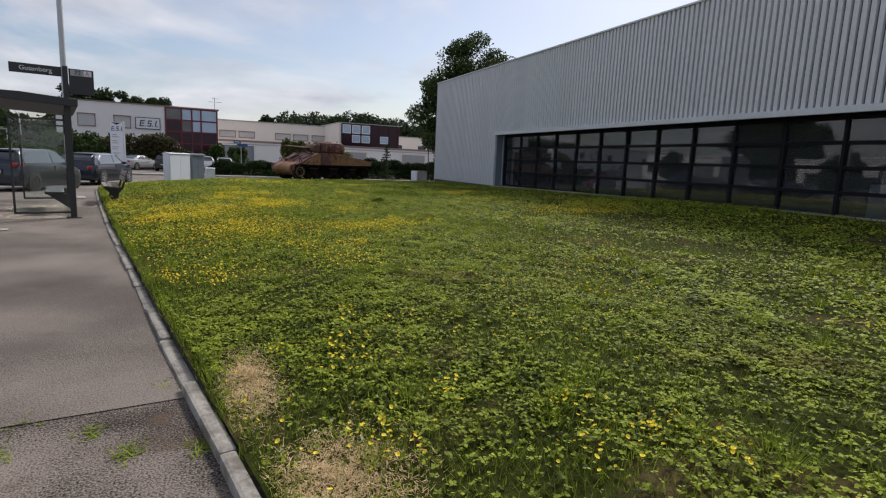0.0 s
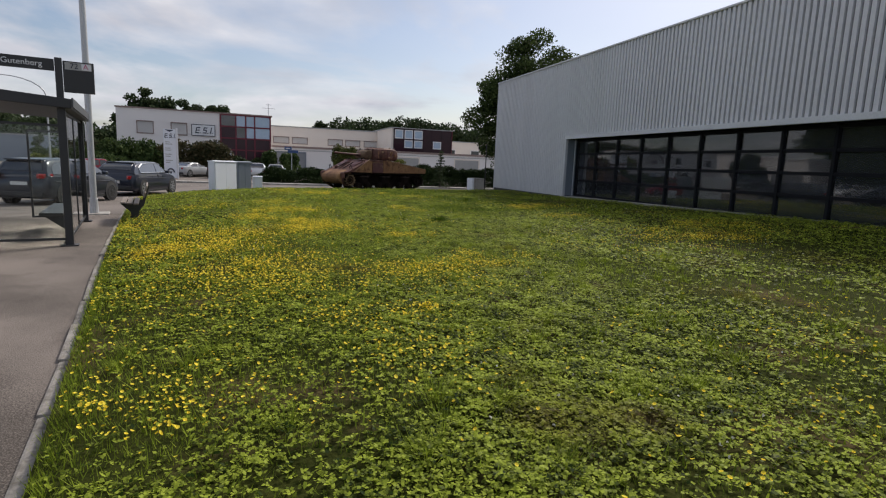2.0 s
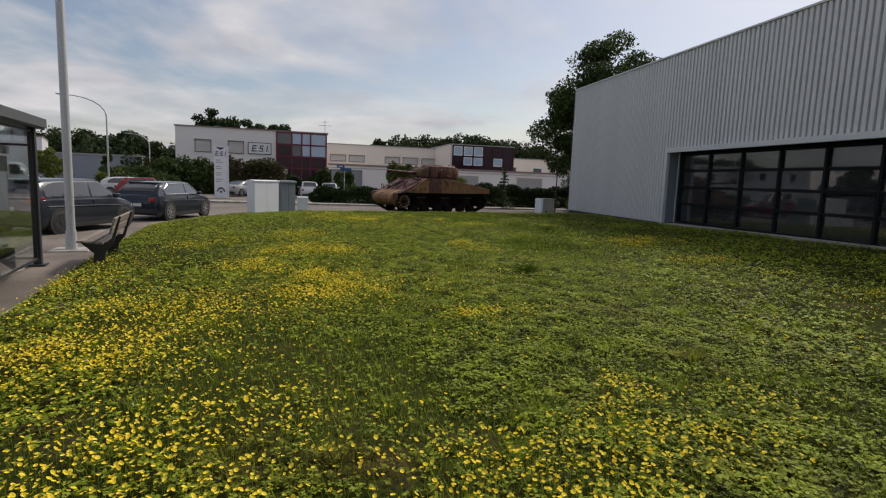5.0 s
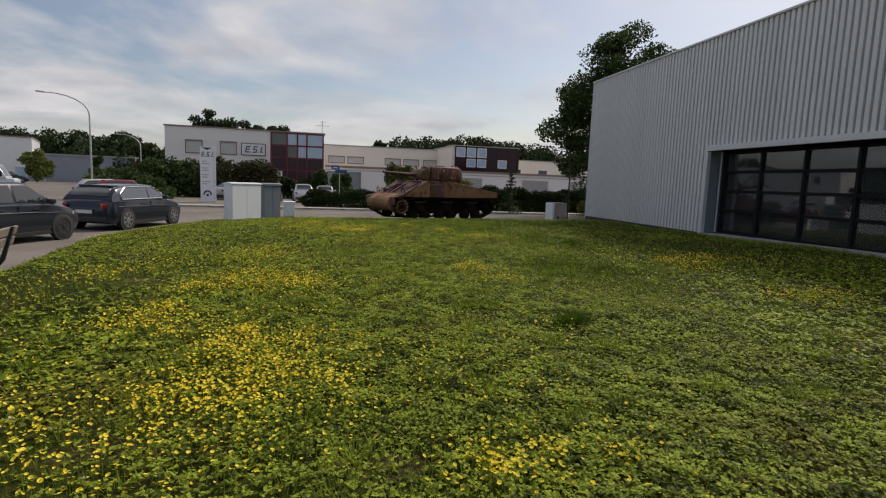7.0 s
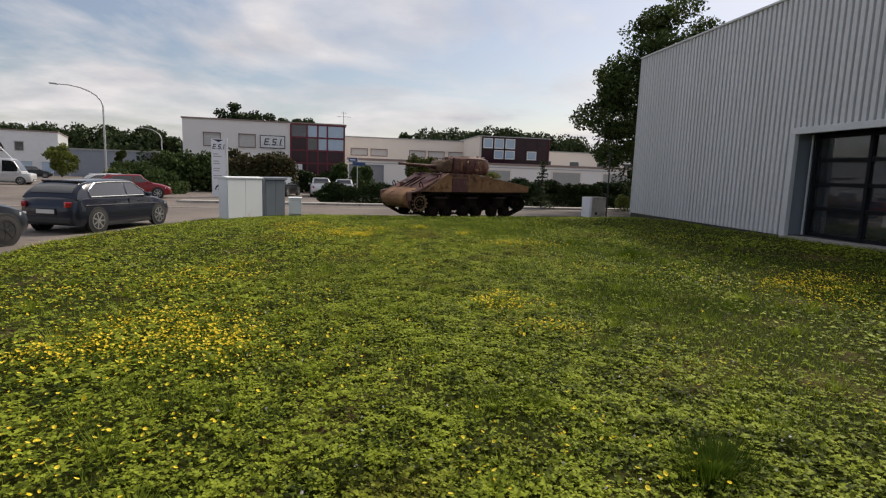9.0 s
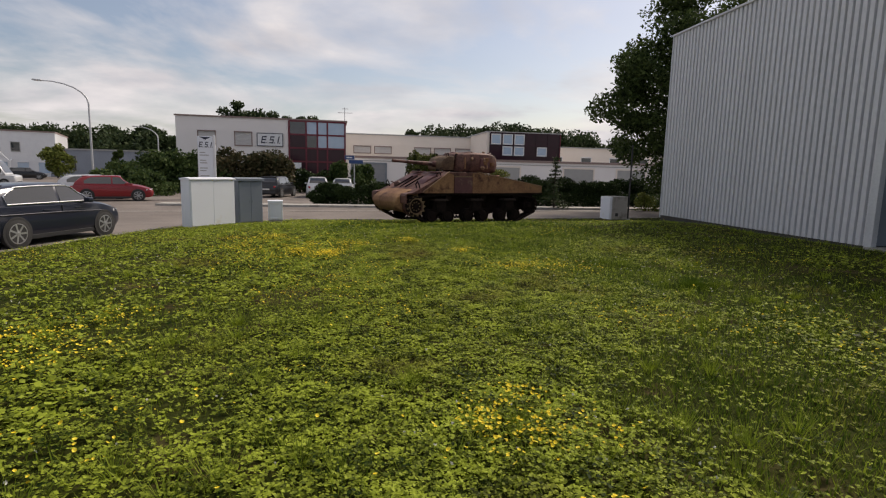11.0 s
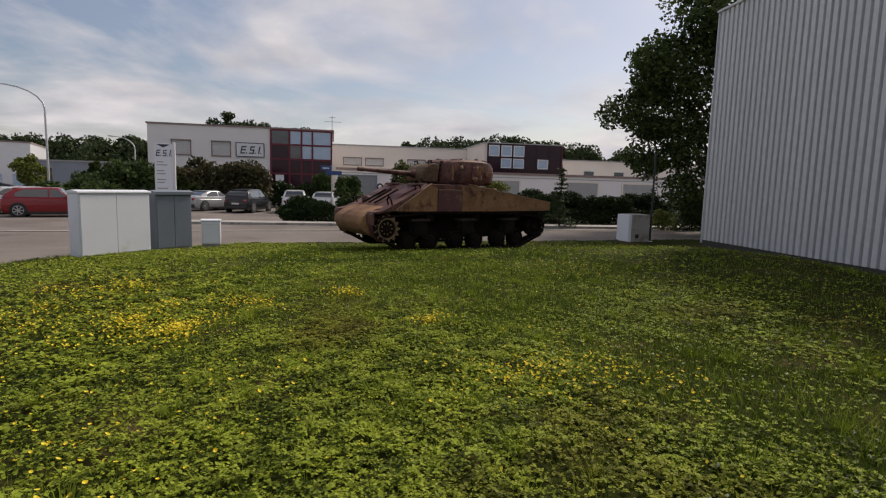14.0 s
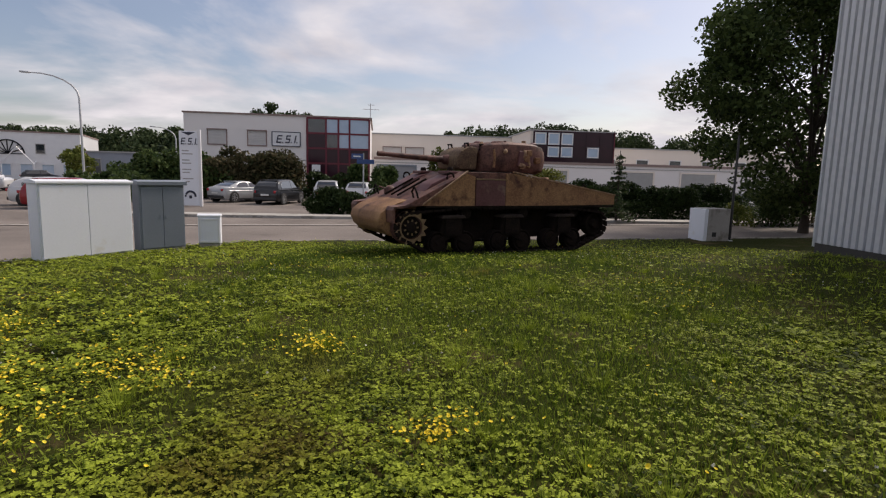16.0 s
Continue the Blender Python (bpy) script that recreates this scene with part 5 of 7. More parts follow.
def street_lamp(m, height, reach, turn, label):
    la = thing("street_lamp", m, label, "street lamp", "street lamps")
    b = bmesh.new()
    t = radians(turn)
    pts = [(0, 0, 0), (0, 0, height * 0.4), (0, 0, height * 0.78)]
    for k in range(1, 7):
        a = radians(15 * k)
        pts.append((math.cos(t) * reach * (1 - math.cos(a)), math.sin(t) * reach * (1 - math.cos(a)), height * 0.78 + height * 0.2 * math.sin(a)))
    tube(b, pts, 0.085, 12, 0.04)
    part("pole", b, M_GALV, la, "pale grey tapered pole with curved arm", True)
    h = bmesh.new()
    ex, ey = math.cos(t) * reach, math.sin(t) * reach
    box(h, -0.12, 0.62, -0.14, 0.14, -0.05, 0.07, bevel=0.04, m=Matrix.Translation((ex, ey, height * 0.98)) @ pose(0, 0, 0, 0, -4, turn))
    hd = part("lamp_head", h, M_GALV, la, "", True)
    part("lens", boxed(0.0, 0.55, -0.10, 0.10, -0.065, -0.052, m=Matrix.Translation((ex, ey, height * 0.98)) @ pose(0, 0, 0, 0, -4, turn)), M_WHITE, hd)
    f = bmesh.new()
    lathe(f, [(0.16, 0), (0.16, 0.025), (0.11, 0.04), (0.10, 0.45)], 14)
    part("base", f, M_GALV, la)
    return la


def build_lamps():
    street_lamp(pose(-3.74, 20.3, -0.33), 9.0, 1.6, 190, "tall pale grey lamp post behind the bus shelter")
    street_lamp(pose(-19.8, 66, -0.63), 9.1, 3.95, 172, "tall curved-arm street lamp across the road")
    street_lamp(pose(-24.0, 92, -0.63), 7.2, 2.6, 172, "curved-arm street lamp before the far trees")
    fl = thing("concrete_footing", pose(-3.74, 20.3, -0.33, 0, 0, 12), "low square concrete footing round a lamp post", "footing")
    part("block", boxed(-0.36, 0.36, -0.36, 0.36, -0.05, 0.06, bevel=0.02), M_CONCRETE, fl)


def build_signs():
    to = thing("totem_sign", pose(-7.25, 54.5, -0.63, 0, 0, 12) @ Matrix.Diagonal((0.86, 1, 1, 1)), "tall white totem sign with grey text bars and dark emblem", "sign")
    part("panel", boxed(-0.62, 0.48, -0.09, 0.09, 0.05, 4.15, bevel=0.02), M_WHITECAB, to)
    part("side_fin", boxed(0.49, 0.66, -0.14, 0.14, 0, 4.25, bevel=0.02), M_WHITE, to, "white side fin")
    cap = bmesh.new()
    prism(cap, [(-0.50, 4.10), (0.36, 4.10), (-0.05, 3.92)], -0.102, -0.092)
    part("cap_mark", cap, M_NAVY, to)
    part("name_mark", name_marks(-0.53, 3.42, 0.36, -0.092), M_NAVY, to, "dark lettering shapes")
    for i in range(11):
        z = 3.05 - 0.17 * i
        if i % 3 != 2:
            part("text_bar", boxed(-0.48, -0.48 + 0.75 * (0.55 + 0.45 * math.sin(i * 2.2) ** 2), -0.097, -0.091, z, z + 0.06), M_SHUTTER, to, "grey unreadable text line")
    em = bmesh.new()
    tube(em, [(-0.05 + 0.30 * math.cos(radians(a)), -0.095, 0.55 + 0.30 * math.sin(radians(a))) for a in range(0, 181, 15)], 0.06, 8)
    box(em, -0.13, 0.03, -0.11, -0.091, 0.45, 0.62)
    part("emblem", em, M_NAVY, to, "dark arched emblem")
    bl = thing("direction_sign", pose(2.55, 52, -0.60, 0, 0, 10), "small blue direction sign on a slim post", "sign")
    b = bmesh.new(); tube(b, [(0, 0, 0), (0, 0, 3.10)], 0.035, 8)
    part("post", b, M_GALV, bl)
    part("plate", boxed(-0.35, 0.55, -0.065, -0.04, 2.55, 2.78, bevel=0.01), M_SIGNBLUE, bl, "blue plate")
    part("plate", boxed(-0.62, -0.02, -0.065, -0.04, 2.80, 3.06, bevel=0.01), M_SIGNBLUE, bl, "blue plate with white arrow bar")
    part("plate_line", boxed(-0.52, -0.15, -0.071, -0.066, 2.89, 2.96), M_WHITE, bl)
    tri = thing("warning_sign", pose(-40.5, 102, -0.63, 0, 0, 8), "triangular warning sign on a post before the works", "sign")
    b = bmesh.new(); tube(b, [(0, 0, 0), (0, 0, 2.6)], 0.05, 8)
    part("post", b, M_GALV, tri)
    b = bmesh.new(); prism(b, [(-0.8, 2.6), (0.8, 2.6), (0, 4.0)], -0.08, -0.04)
    part("plate", b, M_RED, tri)
    b = bmesh.new(); prism(b, [(-0.52, 2.75), (0.52, 2.75), (0, 3.65)], -0.095, -0.082)
    part("plate_face", b, M_WHITE, tri)


# ---- cars ----
PAINTS = {}


def paint(name, c):
    if name not in PAINTS:
        PAINTS[name] = mat("car_paint_" + name, c, tuple(v * 0.85 for v in c), 0.30, 0.15, fine=200, coarse=0.7, bump=0.0, shiny=0.4, gloss=0.55)
    return PAINTS[name]


def refined(rings, n):
    """Rings between the given ones along smooth curves."""
    out = []
    for i in range(len(rings) - 1):
        quad = [rings[max(0, i - 1)], rings[i], rings[i + 1], rings[min(len(rings) - 1, i + 2)]]
        for k in range(n):
            t = k / n
            w = (-0.5 * t + t * t - 0.5 * t ** 3, 1 - 2.5 * t * t + 1.5 * t ** 3, 0.5 * t + 2 * t * t - 1.5 * t ** 3, -0.5 * t * t + 0.5 * t ** 3)
            out.append([tuple(sum(w[j] * quad[j][q][a] for j in range(4)) for a in range(3)) for q in range(len(rings[0]))])
    out.append(list(rings[-1]))
    return out


def car(m, colour, label, L=4.25, W=1.78, H=1.46, style="hatch", rim=None, trim=False):
    """Local: x forward, origin on the ground under the middle."""
    c = thing("car", m, label, "car", "parked cars")
    pm = colour
    hw, h2 = W / 2, L / 2
    belt = 0.98 if H < 1.6 else 1.08
    # x along the length, bottom, top, half width at the waist
    nose_z = 0.70 if style != "van" else 0.95
    st = [(-h2, 0.42, 0.70, 0.72), (-h2 + 0.06, 0.30, 0.86, 0.88), (-h2 + 0.22, 0.22, belt, 0.97), (-h2 + 0.8, 0.20, belt + 0.02, 1.0), (0.0, 0.19, belt, 1.0),
          (h2 - 1.25, 0.20, belt - 0.01, 1.0), (h2 - 0.75, 0.20, belt - 0.07, 0.98), (h2 - 0.30, 0.22, nose_z + 0.08, 0.93), (h2 - 0.07, 0.28, nose_z - 0.03, 0.82), (h2, 0.38, nose_z - 0.16, 0.62)]
    rings = []
    for x, zb, zt, f in st:
        w = hw * f
        zm = zb + (zt - zb) * 0.55
        rings.append([(x, -w * 0.90, zb), (x, -w * 0.985, zb + 0.12), (x, -w, zm), (x, -w * 0.95, zt - 0.05), (x, -w * 0.86, zt), (x, -w * 0.4, zt + 0.03),
                      (x, w * 0.4, zt + 0.03), (x, w * 0.86, zt), (x, w * 0.95, zt - 0.05), (x, w, zm), (x, w * 0.985, zb + 0.12), (x, w * 0.90, zb)])
    bm = bmesh.new()
    loft(bm, refined(rings, 4))
    body = part("body", bm, pm, c, "", True)
    # glasshouse: the roof's rise over the belt line along the car, 0 to 1
    rear_x, screen, split = -h2 + 0.14, h2 - 1.10, -0.06
    rise_at = [(rear_x, 0.0), (-h2 + 0.30, 0.48), (-h2 + 0.62, 0.84), (-h2 + 1.25, 0.965), (-0.15, 1.0), (0.35, 0.95), (h2 - 1.55, 0.52), (screen, 0.0)]
    if style == "mpv":
        rear_x, screen = -h2 + 0.12, h2 - 0.95
        rise_at = [(rear_x, 0.0), (-h2 + 0.22, 0.55), (-h2 + 0.40, 0.90), (-h2 + 1.0, 0.985), (-0.05, 1.0), (0.42, 0.95), (h2 - 1.40, 0.50), (screen, 0.0)]
    if style == "van":
        rear_x, screen = -h2 + 0.05, h2 - 0.72
        rise_at = [(rear_x, 0.0), (-h2 + 0.08, 0.60), (-h2 + 0.16, 0.97), (-h2 + 1.0, 1.0), (0.4, 1.0), (h2 - 1.45, 0.96), (h2 - 1.10, 0.60), (screen, 0.0)]
    if style == "coupe":
        rear_x, screen = -h2 + 0.45, h2 - 1.35
        rise_at = [(rear_x, 0.0), (-h2 + 0.85, 0.45), (-h2 + 1.30, 0.84), (-0.55, 0.98), (-0.10, 1.0), (0.20, 0.93), (h2 - 1.70, 0.45), (screen, 0.0)]
    line_ = [r[0] for r in refined([[(x, h, 0.0)] for x, h in rise_at], 6)]
    lx, lh = [p[0] for p in line_], [min(1.0, max(0.0, p[1])) for p in line_]
    rise = H - belt
    def h_at(x):
        return float(np.interp(x, lx, lh))
    def side_y(f):
        return hw * (0.90 - 0.18 * f)
    def top_z(x, y):
        h = h_at(x)
        return belt + rise * h + 0.03 * h * (1 - (y / side_y(h)) ** 2)
    gl = bmesh.new()
    hoops = []
    for x, h in zip(lx, lh):
        h = max(h, 0.01)
        w = side_y(h)
        half = [(x, side_y(0.0), belt - 0.03), (x, side_y(0.45 * h), belt + rise * 0.45 * h), (x, side_y(0.88 * h), belt + rise * 0.88 * h), (x, w * 0.955, belt + rise * 0.975 * h)]
        half += [(x, w * q, top_z(x, w * q)) for q in (0.86, 0.5)]
        hoops.append(half + [(x, -p[1], p[2]) for p in reversed(half)])
    loft(gl, hoops)
    part("cabin", gl, pm, c, "", True)
    def glazing(name, rows_):
        g_ = bmesh.new()
        loft(g_, rows_)
        bmesh.ops.recalc_face_normals(g_, faces=g_.faces)
        part(name, g_, M_CARGLASS, c, "dark glass", True)
    quarter = 0.34 if style == "hatch" else 0.20
    xa = float(np.interp(0.5, lh[:14], lx[:14])) + quarter
    xb = screen - 0.30
    for s in (-1, 1):
        def edge(x, f, out):
            return (x, s * (side_y(f) + out), belt + rise * f)
        def upper(x):
            taper = min(1.0, (x - xa) / 0.30 * 0.5 + 0.55, (xb - x) / 0.2 * 0.5 + 0.6)
            return max(0.14, 0.86 * h_at(x) * (taper if x < xa + 0.3 else 1.0))
        panes_ = ((xa, split - 0.04), (split + 0.04, xb)) if style != "van" else ((split + 0.5, xb),)
        for x0, x1 in panes_:
            xs_ = [x0 + (x1 - x0) * k / 8 for k in range(9)]
            glazing("side_window", [[edge(x, 0.07, 0.007), edge(x, (0.07 + upper(x)) / 2, 0.007), edge(x, upper(x), 0.007), edge(x, upper(x), -0.03), edge(x, 0.07, -0.03)] for x in xs_])
        if trim:
            b = bmesh.new()
            xs_ = [xa - 0.03 + (xb - xa + 0.03) * k / 14 for k in range(15)]
            tube(b, [edge(xb, 0.05, 0.012), edge(xa - 0.02, 0.05, 0.012)] + [edge(x, upper(max(x, xa)) + 0.05, 0.010) for x in xs_] + [edge(xb + 0.16, 0.06, 0.012)], 0.017, 6)
            part("window_trim", b, M_CHROME, c, "chrome window surround")
    def sheet_rows(x0, x1, wide, tilt):
        rows_ = []
        for k in range(7):
            x = x0 + (x1 - x0) * k / 6
            w = side_y(h_at(x)) * wide
            ys_ = [w * (q - 3) / 3 for q in range(7)]
            rows_.append([(x + tilt * 0.012, y, top_z(x, y) + 0.012) for y in ys_] + [(x - tilt * 0.03, y, top_z(x, y) - 0.03) for y in reversed(ys_)])
        return rows_
    n_ = len(lx)
    glazing("rear_window", sheet_rows(float(np.interp(0.24, lh[:14], lx[:14])), float(np.interp(0.82, lh[:14], lx[:14])), 0.82, -1))
    glazing("windscreen", sheet_rows(float(np.interp(0.90, lh[:n_ - 19:-1], lx[:n_ - 19:-1])), float(np.interp(0.10, lh[:n_ - 19:-1], lx[:n_ - 19:-1])), 0.88, 1))
    for s in (-1, 1):
        b = bmesh.new()
        box(b, -0.10, 0.08, -0.08, 0.08, -0.06, 0.06, bevel=0.03, m=pose(screen - 0.30, s * (hw + 0.04), belt + 0.05))
        part("mirror", b, pm, c, "", True)
        b = bmesh.new()
        box(b, -0.24, 0.24, -0.05, 0.06, -0.075, 0.085, bevel=0.035, m=pose(-h2 + 0.15, s * (hw * 0.78), 0.80 if style != "mpv" else 0.95, 0, 0, s * 24))
        part("tail_light", b, M_TAIL, c, "red tail lamp", True)
        b = bmesh.new()
        box(b, -0.20, 0.16, -0.04, 0.05, -0.055, 0.055, bevel=0.03, m=pose(h2 - 0.22, s * (hw * 0.80), nose_z - 0.03, 0, 0, -s * 24))
        part("headlight", b, M_HEAD, c, "clear headlamp", True)
        for hx in (-0.55, 0.45):
            part("door_handle", boxed(hx - 0.09, hx + 0.09, s * hw * 0.985 - 0.012, s * hw * 0.985 + 0.02, belt - 0.16, belt - 0.13, bevel=0.005), pm, c)
        sk = bmesh.new()
        tube(sk, [(-h2 + 0.35, s * hw * 0.985, belt - 0.20), (0.0, s * hw * 1.004, belt - 0.22), (h2 - 0.9, s * hw * 0.992, belt - 0.26)], 0.012, 6)
        part("shoulder_crease", sk, pm, c, "", True)
        part("door_seam", boxed(split - 0.005, split + 0.005, s * hw * 0.955 - 0.03, s * hw * 0.955 + 0.045, 0.30, belt - 0.06), M_BLACK, c)
        part("side_sill", boxed(-h2 + 0.95, h2 - 1.05, s * hw * 0.95 - 0.02, s * hw * 0.95 + 0.035, 0.17, 0.27, bevel=0.01), M_BLACK, c)
        for wx in (-h2 + 0.78, h2 - 0.82):
            # black disc on the body side paints the shaded hollow round the wheel
            ar = bmesh.new()
            lathe(ar, [(0.385, -0.06), (0.385, 0.010), (0.37, 0.014)], 28, pose(wx, s * (hw - 0.012), 0.34, -90 * s, 0, 0))
            part("wheel_arch_shade", ar, M_RUBBER, c)
            ty_ = bmesh.new()
            lathe(ty_, [(0.20, -0.10), (0.305, -0.105), (0.332, -0.09), (0.337, 0.0), (0.332, 0.09), (0.305, 0.105), (0.20, 0.10)], 28, pose(wx, s * (hw - 0.095), 0.335, -90 * s, 0, 0))
            wh = part("wheel", ty_, M_RUBBER, c, "black tyre", True)
            ri = bmesh.new()
            lathe(ri, [(0.240, 0.060), (0.240, 0.106), (0.220, 0.108), (0.214, 0.070)], 24, pose(wx, s * (hw - 0.095), 0.335, -90 * s, 0, 0))
            lathe(ri, [(0.05, 0.06), (0.05, 0.11), (0.03, 0.115)], 12, pose(wx, s * (hw - 0.095), 0.335, -90 * s, 0, 0))
            for k in range(7):
                box(ri, 0.04, 0.224, -0.022, 0.022, 0.085, 0.105, m=pose(wx, s * (hw - 0.095), 0.335, -90 * s, 0, 0) @ pose(0, 0, 0, 0, 0, 360 * k / 7))
            part("rim", ri, rim or M_ALLOY, wh, "alloy rim")
    part("rear_bumper", boxed(-h2 - 0.03, -h2 + 0.16, -hw * 0.80, hw * 0.80, 0.28, 0.46, bevel=0.04), M_BLACK, c)
    part("front_grille", boxed(h2 - 0.12, h2 + 0.012, -hw * 0.50, hw * 0.50, 0.36, 0.50, bevel=0.02), M_BLACK, c)
    part("number_plate", boxed(-h2 - 0.045, -h2 - 0.031 + 0.0, -0.26, 0.26, 0.56 if style != "mpv" else 0.66, 0.67 if style != "mpv" else 0.77), M_PLATE, c)
    part("plate_mount", boxed(-h2 - 0.032, -h2 + 0.15, -0.30, 0.30, 0.52 if style != "mpv" else 0.62, 0.70 if style != "mpv" else 0.80, bevel=0.01), pm, c)
    part("front_plate", boxed(h2 + 0.013, h2 + 0.025, -0.26, 0.26, 0.34, 0.45), M_PLATE, c)
    sx_ = float(np.interp(0.86, lh[:14], lx[:14]))
    part("spoiler", boxed(sx_ - 0.14, sx_ + 0.12, -hw * 0.64, hw * 0.64, belt + rise * 0.86 + 0.005, belt + rise * 0.86 + 0.055, bevel=0.015), pm, c)
    return c


def build_cars():
    g = lambda x, y: ground_z(x, y)
    car(pose(-4.92, 31.45, g(-5, 31), 0, 0, 75.5), paint("navy", (0.014, 0.019, 0.036)), "dark navy hatchback with alloy wheels parked beside the lawn", 4.32, 1.80, 1.46, trim=True)
    car(pose(-6.10, 25.65, g(-6, 25), 0, 0, 75), paint("slate", (0.022, 0.028, 0.042)), "dark slate-grey people carrier parked behind the shelter", 4.30, 1.80, 1.50, "mpv", M_BLACK)
    car(pose(-11.8, 51.5, -0.63, 0, 0, 20), paint("red", (0.27, 0.010, 0.016)), "dark red hatchback parked across the road", 4.2, 1.78, 1.48)
    car(pose(-13.7, 53.4, -0.63, 0, 0, 20), paint("white", (0.66, 0.67, 0.68)), "white hatchback parked behind the red car", 4.2, 1.78, 1.46)
    van = car(pose(-29.6, 68.0, -0.63, 0, 0, 12), paint("white", (0.66, 0.67, 0.68)), "white delivery van with dark side mark parked far off", 5.2, 1.95, 2.3, "van")
    part("side_mark", boxed(-1.7, -0.5, -0.885, -0.80, 1.30, 1.62), M_NAVY, van, "dark blue mark")
    car(pose(-40.0, 92.0, -0.63, 0, 0, 25), paint("black", (0.015, 0.016, 0.018)), "black car parked before the works", 4.2, 1.78, 1.46)
    car(pose(-6.5, 60.8, -0.63, 0, 0, 60), paint("silver", (0.42, 0.43, 0.44)), "silver coupe parked before the offices", 4.3, 1.8, 1.36, "coupe")
    car(pose(-3.6, 59.6, -0.63, 0, 0, 78), paint("black", (0.015, 0.016, 0.018)), "black hatchback parked before the offices", 4.2, 1.80, 1.55)
    car(pose(-0.6, 60.3, -0.63, 0, 0, 96), paint("white", (0.66, 0.67, 0.68)), "white hatchback parked before the offices", 4.1, 1.74, 1.55)
    car(pose(1.3, 62.6, -0.63, 0, 0, 90), paint("white", (0.66, 0.67, 0.68)), "white saloon parked behind the hedge", 4.3, 1.78, 1.45)
    car(pose(20.0, 58.5, -0.63, 0, 0, 15), paint("white", (0.66, 0.67, 0.68)), "white car half hidden behind the hedge", 4.3, 1.78, 1.45)
    car(pose(27.5, 57.0, -0.63, 0, 0, 15), paint("silver", (0.42, 0.43, 0.44)), "silver car half hidden behind the hedge", 4.3, 1.78, 1.45)


# ---- trees and bushes ----
def tree(m, label, height, radius, trunk_h, trunk_r, clumps, per_clump, leaf, leafmat, seed, name="tree", squash=1.0, category="tree", lean=0.0, clump=0.34, point=0.28):
    rng = np.random.default_rng(seed)
    t = thing(name, m, label, category)
    crown_h = height - trunk_h
    cz = trunk_h + crown_h * 0.5
    cs = []
    while len(cs) < clumps:
        p = rng.uniform(-1, 1, 3)
        r = np.linalg.norm(p)
        if r > 1 or r < 0.30:
            continue
        taper = 1.0 - point * max(0, p[2] + 0.2)
        cs.append((p[0] * radius * taper + lean * p[2], p[1] * radius * taper, cz + p[2] * crown_h * 0.5))
    cs = np.array(cs)
    bm = bmesh.new()
    top = (0, 0, trunk_h + crown_h * 0.55)
    tube(bm, [(0, 0, -0.1), (0.03 * height * 0.1, 0, trunk_h * 0.6), (0.0, 0.05, trunk_h), top], trunk_r, 10, trunk_r * 0.3)
    for k in range(min(14, clumps)):
        e = Vector(cs[k]); z0 = trunk_h * 0.85 + rng.uniform(0, 0.4) * crown_h
        s = Vector((0, 0, min(z0, e.z)))
        mid = s.lerp(e, 0.5) + Vector((0, 0, 0.08 * height * 0.3))
        tube(bm, [s, mid, e], trunk_r * 0.35, 6, trunk_r * 0.08)
    part("trunk", bm, M_BARK, t, "", True)
    cr = radius * clump
    def ball(n):
        d = rng.normal(size=(n, 3))
        return d / np.linalg.norm(d, axis=1)[:, None] * (rng.uniform(0.15, 1.0, n) ** 0.5)[:, None]
    pts = np.concatenate([c + ball(per_clump) * np.array([cr, cr, cr * 0.7 * squash]) * rng.uniform(0.7, 1.25) for c in cs])
    pts = pts[pts[:, 2] > 0.05]
    me = poly_mesh("crown", leaf_cloud(rng, pts, leaf), 4, leafmat)
    ob = new("crown", me)
    ob.parent = t
    return t


def bush(m, label, sx, sy, h, n, leaf, leafmat, seed, name="bush", category="bush"):
    """A shrub: short stems and a rounded uneven mass of leaves."""
    rng = np.random.default_rng(seed)
    t = thing(name, m, label, category)
    k = max(5, int(sx * sy * 3))
    base = np.stack([rng.uniform(-0.85, 0.85, k) * sx, rng.uniform(-0.85, 0.85, k) * sy, rng.uniform(0.35, 0.80, k) * h], axis=1)
    bm = bmesh.new()
    for c in base[:9]:
        tube(bm, [(c[0] * 0.4, c[1] * 0.4, 0), (c[0] * 0.8, c[1] * 0.8, c[2] * 0.6), tuple(c)], 0.03, 5, 0.01)
    part("stems", bm, M_BARK, t)
    idx = rng.integers(0, k, n)
    d = rng.normal(size=(n, 3))
    d /= np.linalg.norm(d, axis=1)[:, None]
    rad = rng.uniform(0.5, 1.05, n)[:, None]
    spread = np.array([max(0.3, sx * 0.32), max(0.3, sy * 0.4), h * 0.30])
    pts = base[idx] + d * rad * spread
    pts = pts[(pts[:, 2] > 0.0) & (pts[:, 2] < h * 1.15)]
    low = np.stack([rng.uniform(-1, 1, n // 3) * sx, rng.uniform(-1, 1, n // 3) * sy, rng.uniform(0.0, 0.5, n // 3) * h], axis=1)
    pts = np.concatenate([pts, low])
    ob = new("foliage", poly_mesh("foliage", leaf_cloud(rng, pts, leaf), 4, leafmat))
    ob.parent = t
    return t


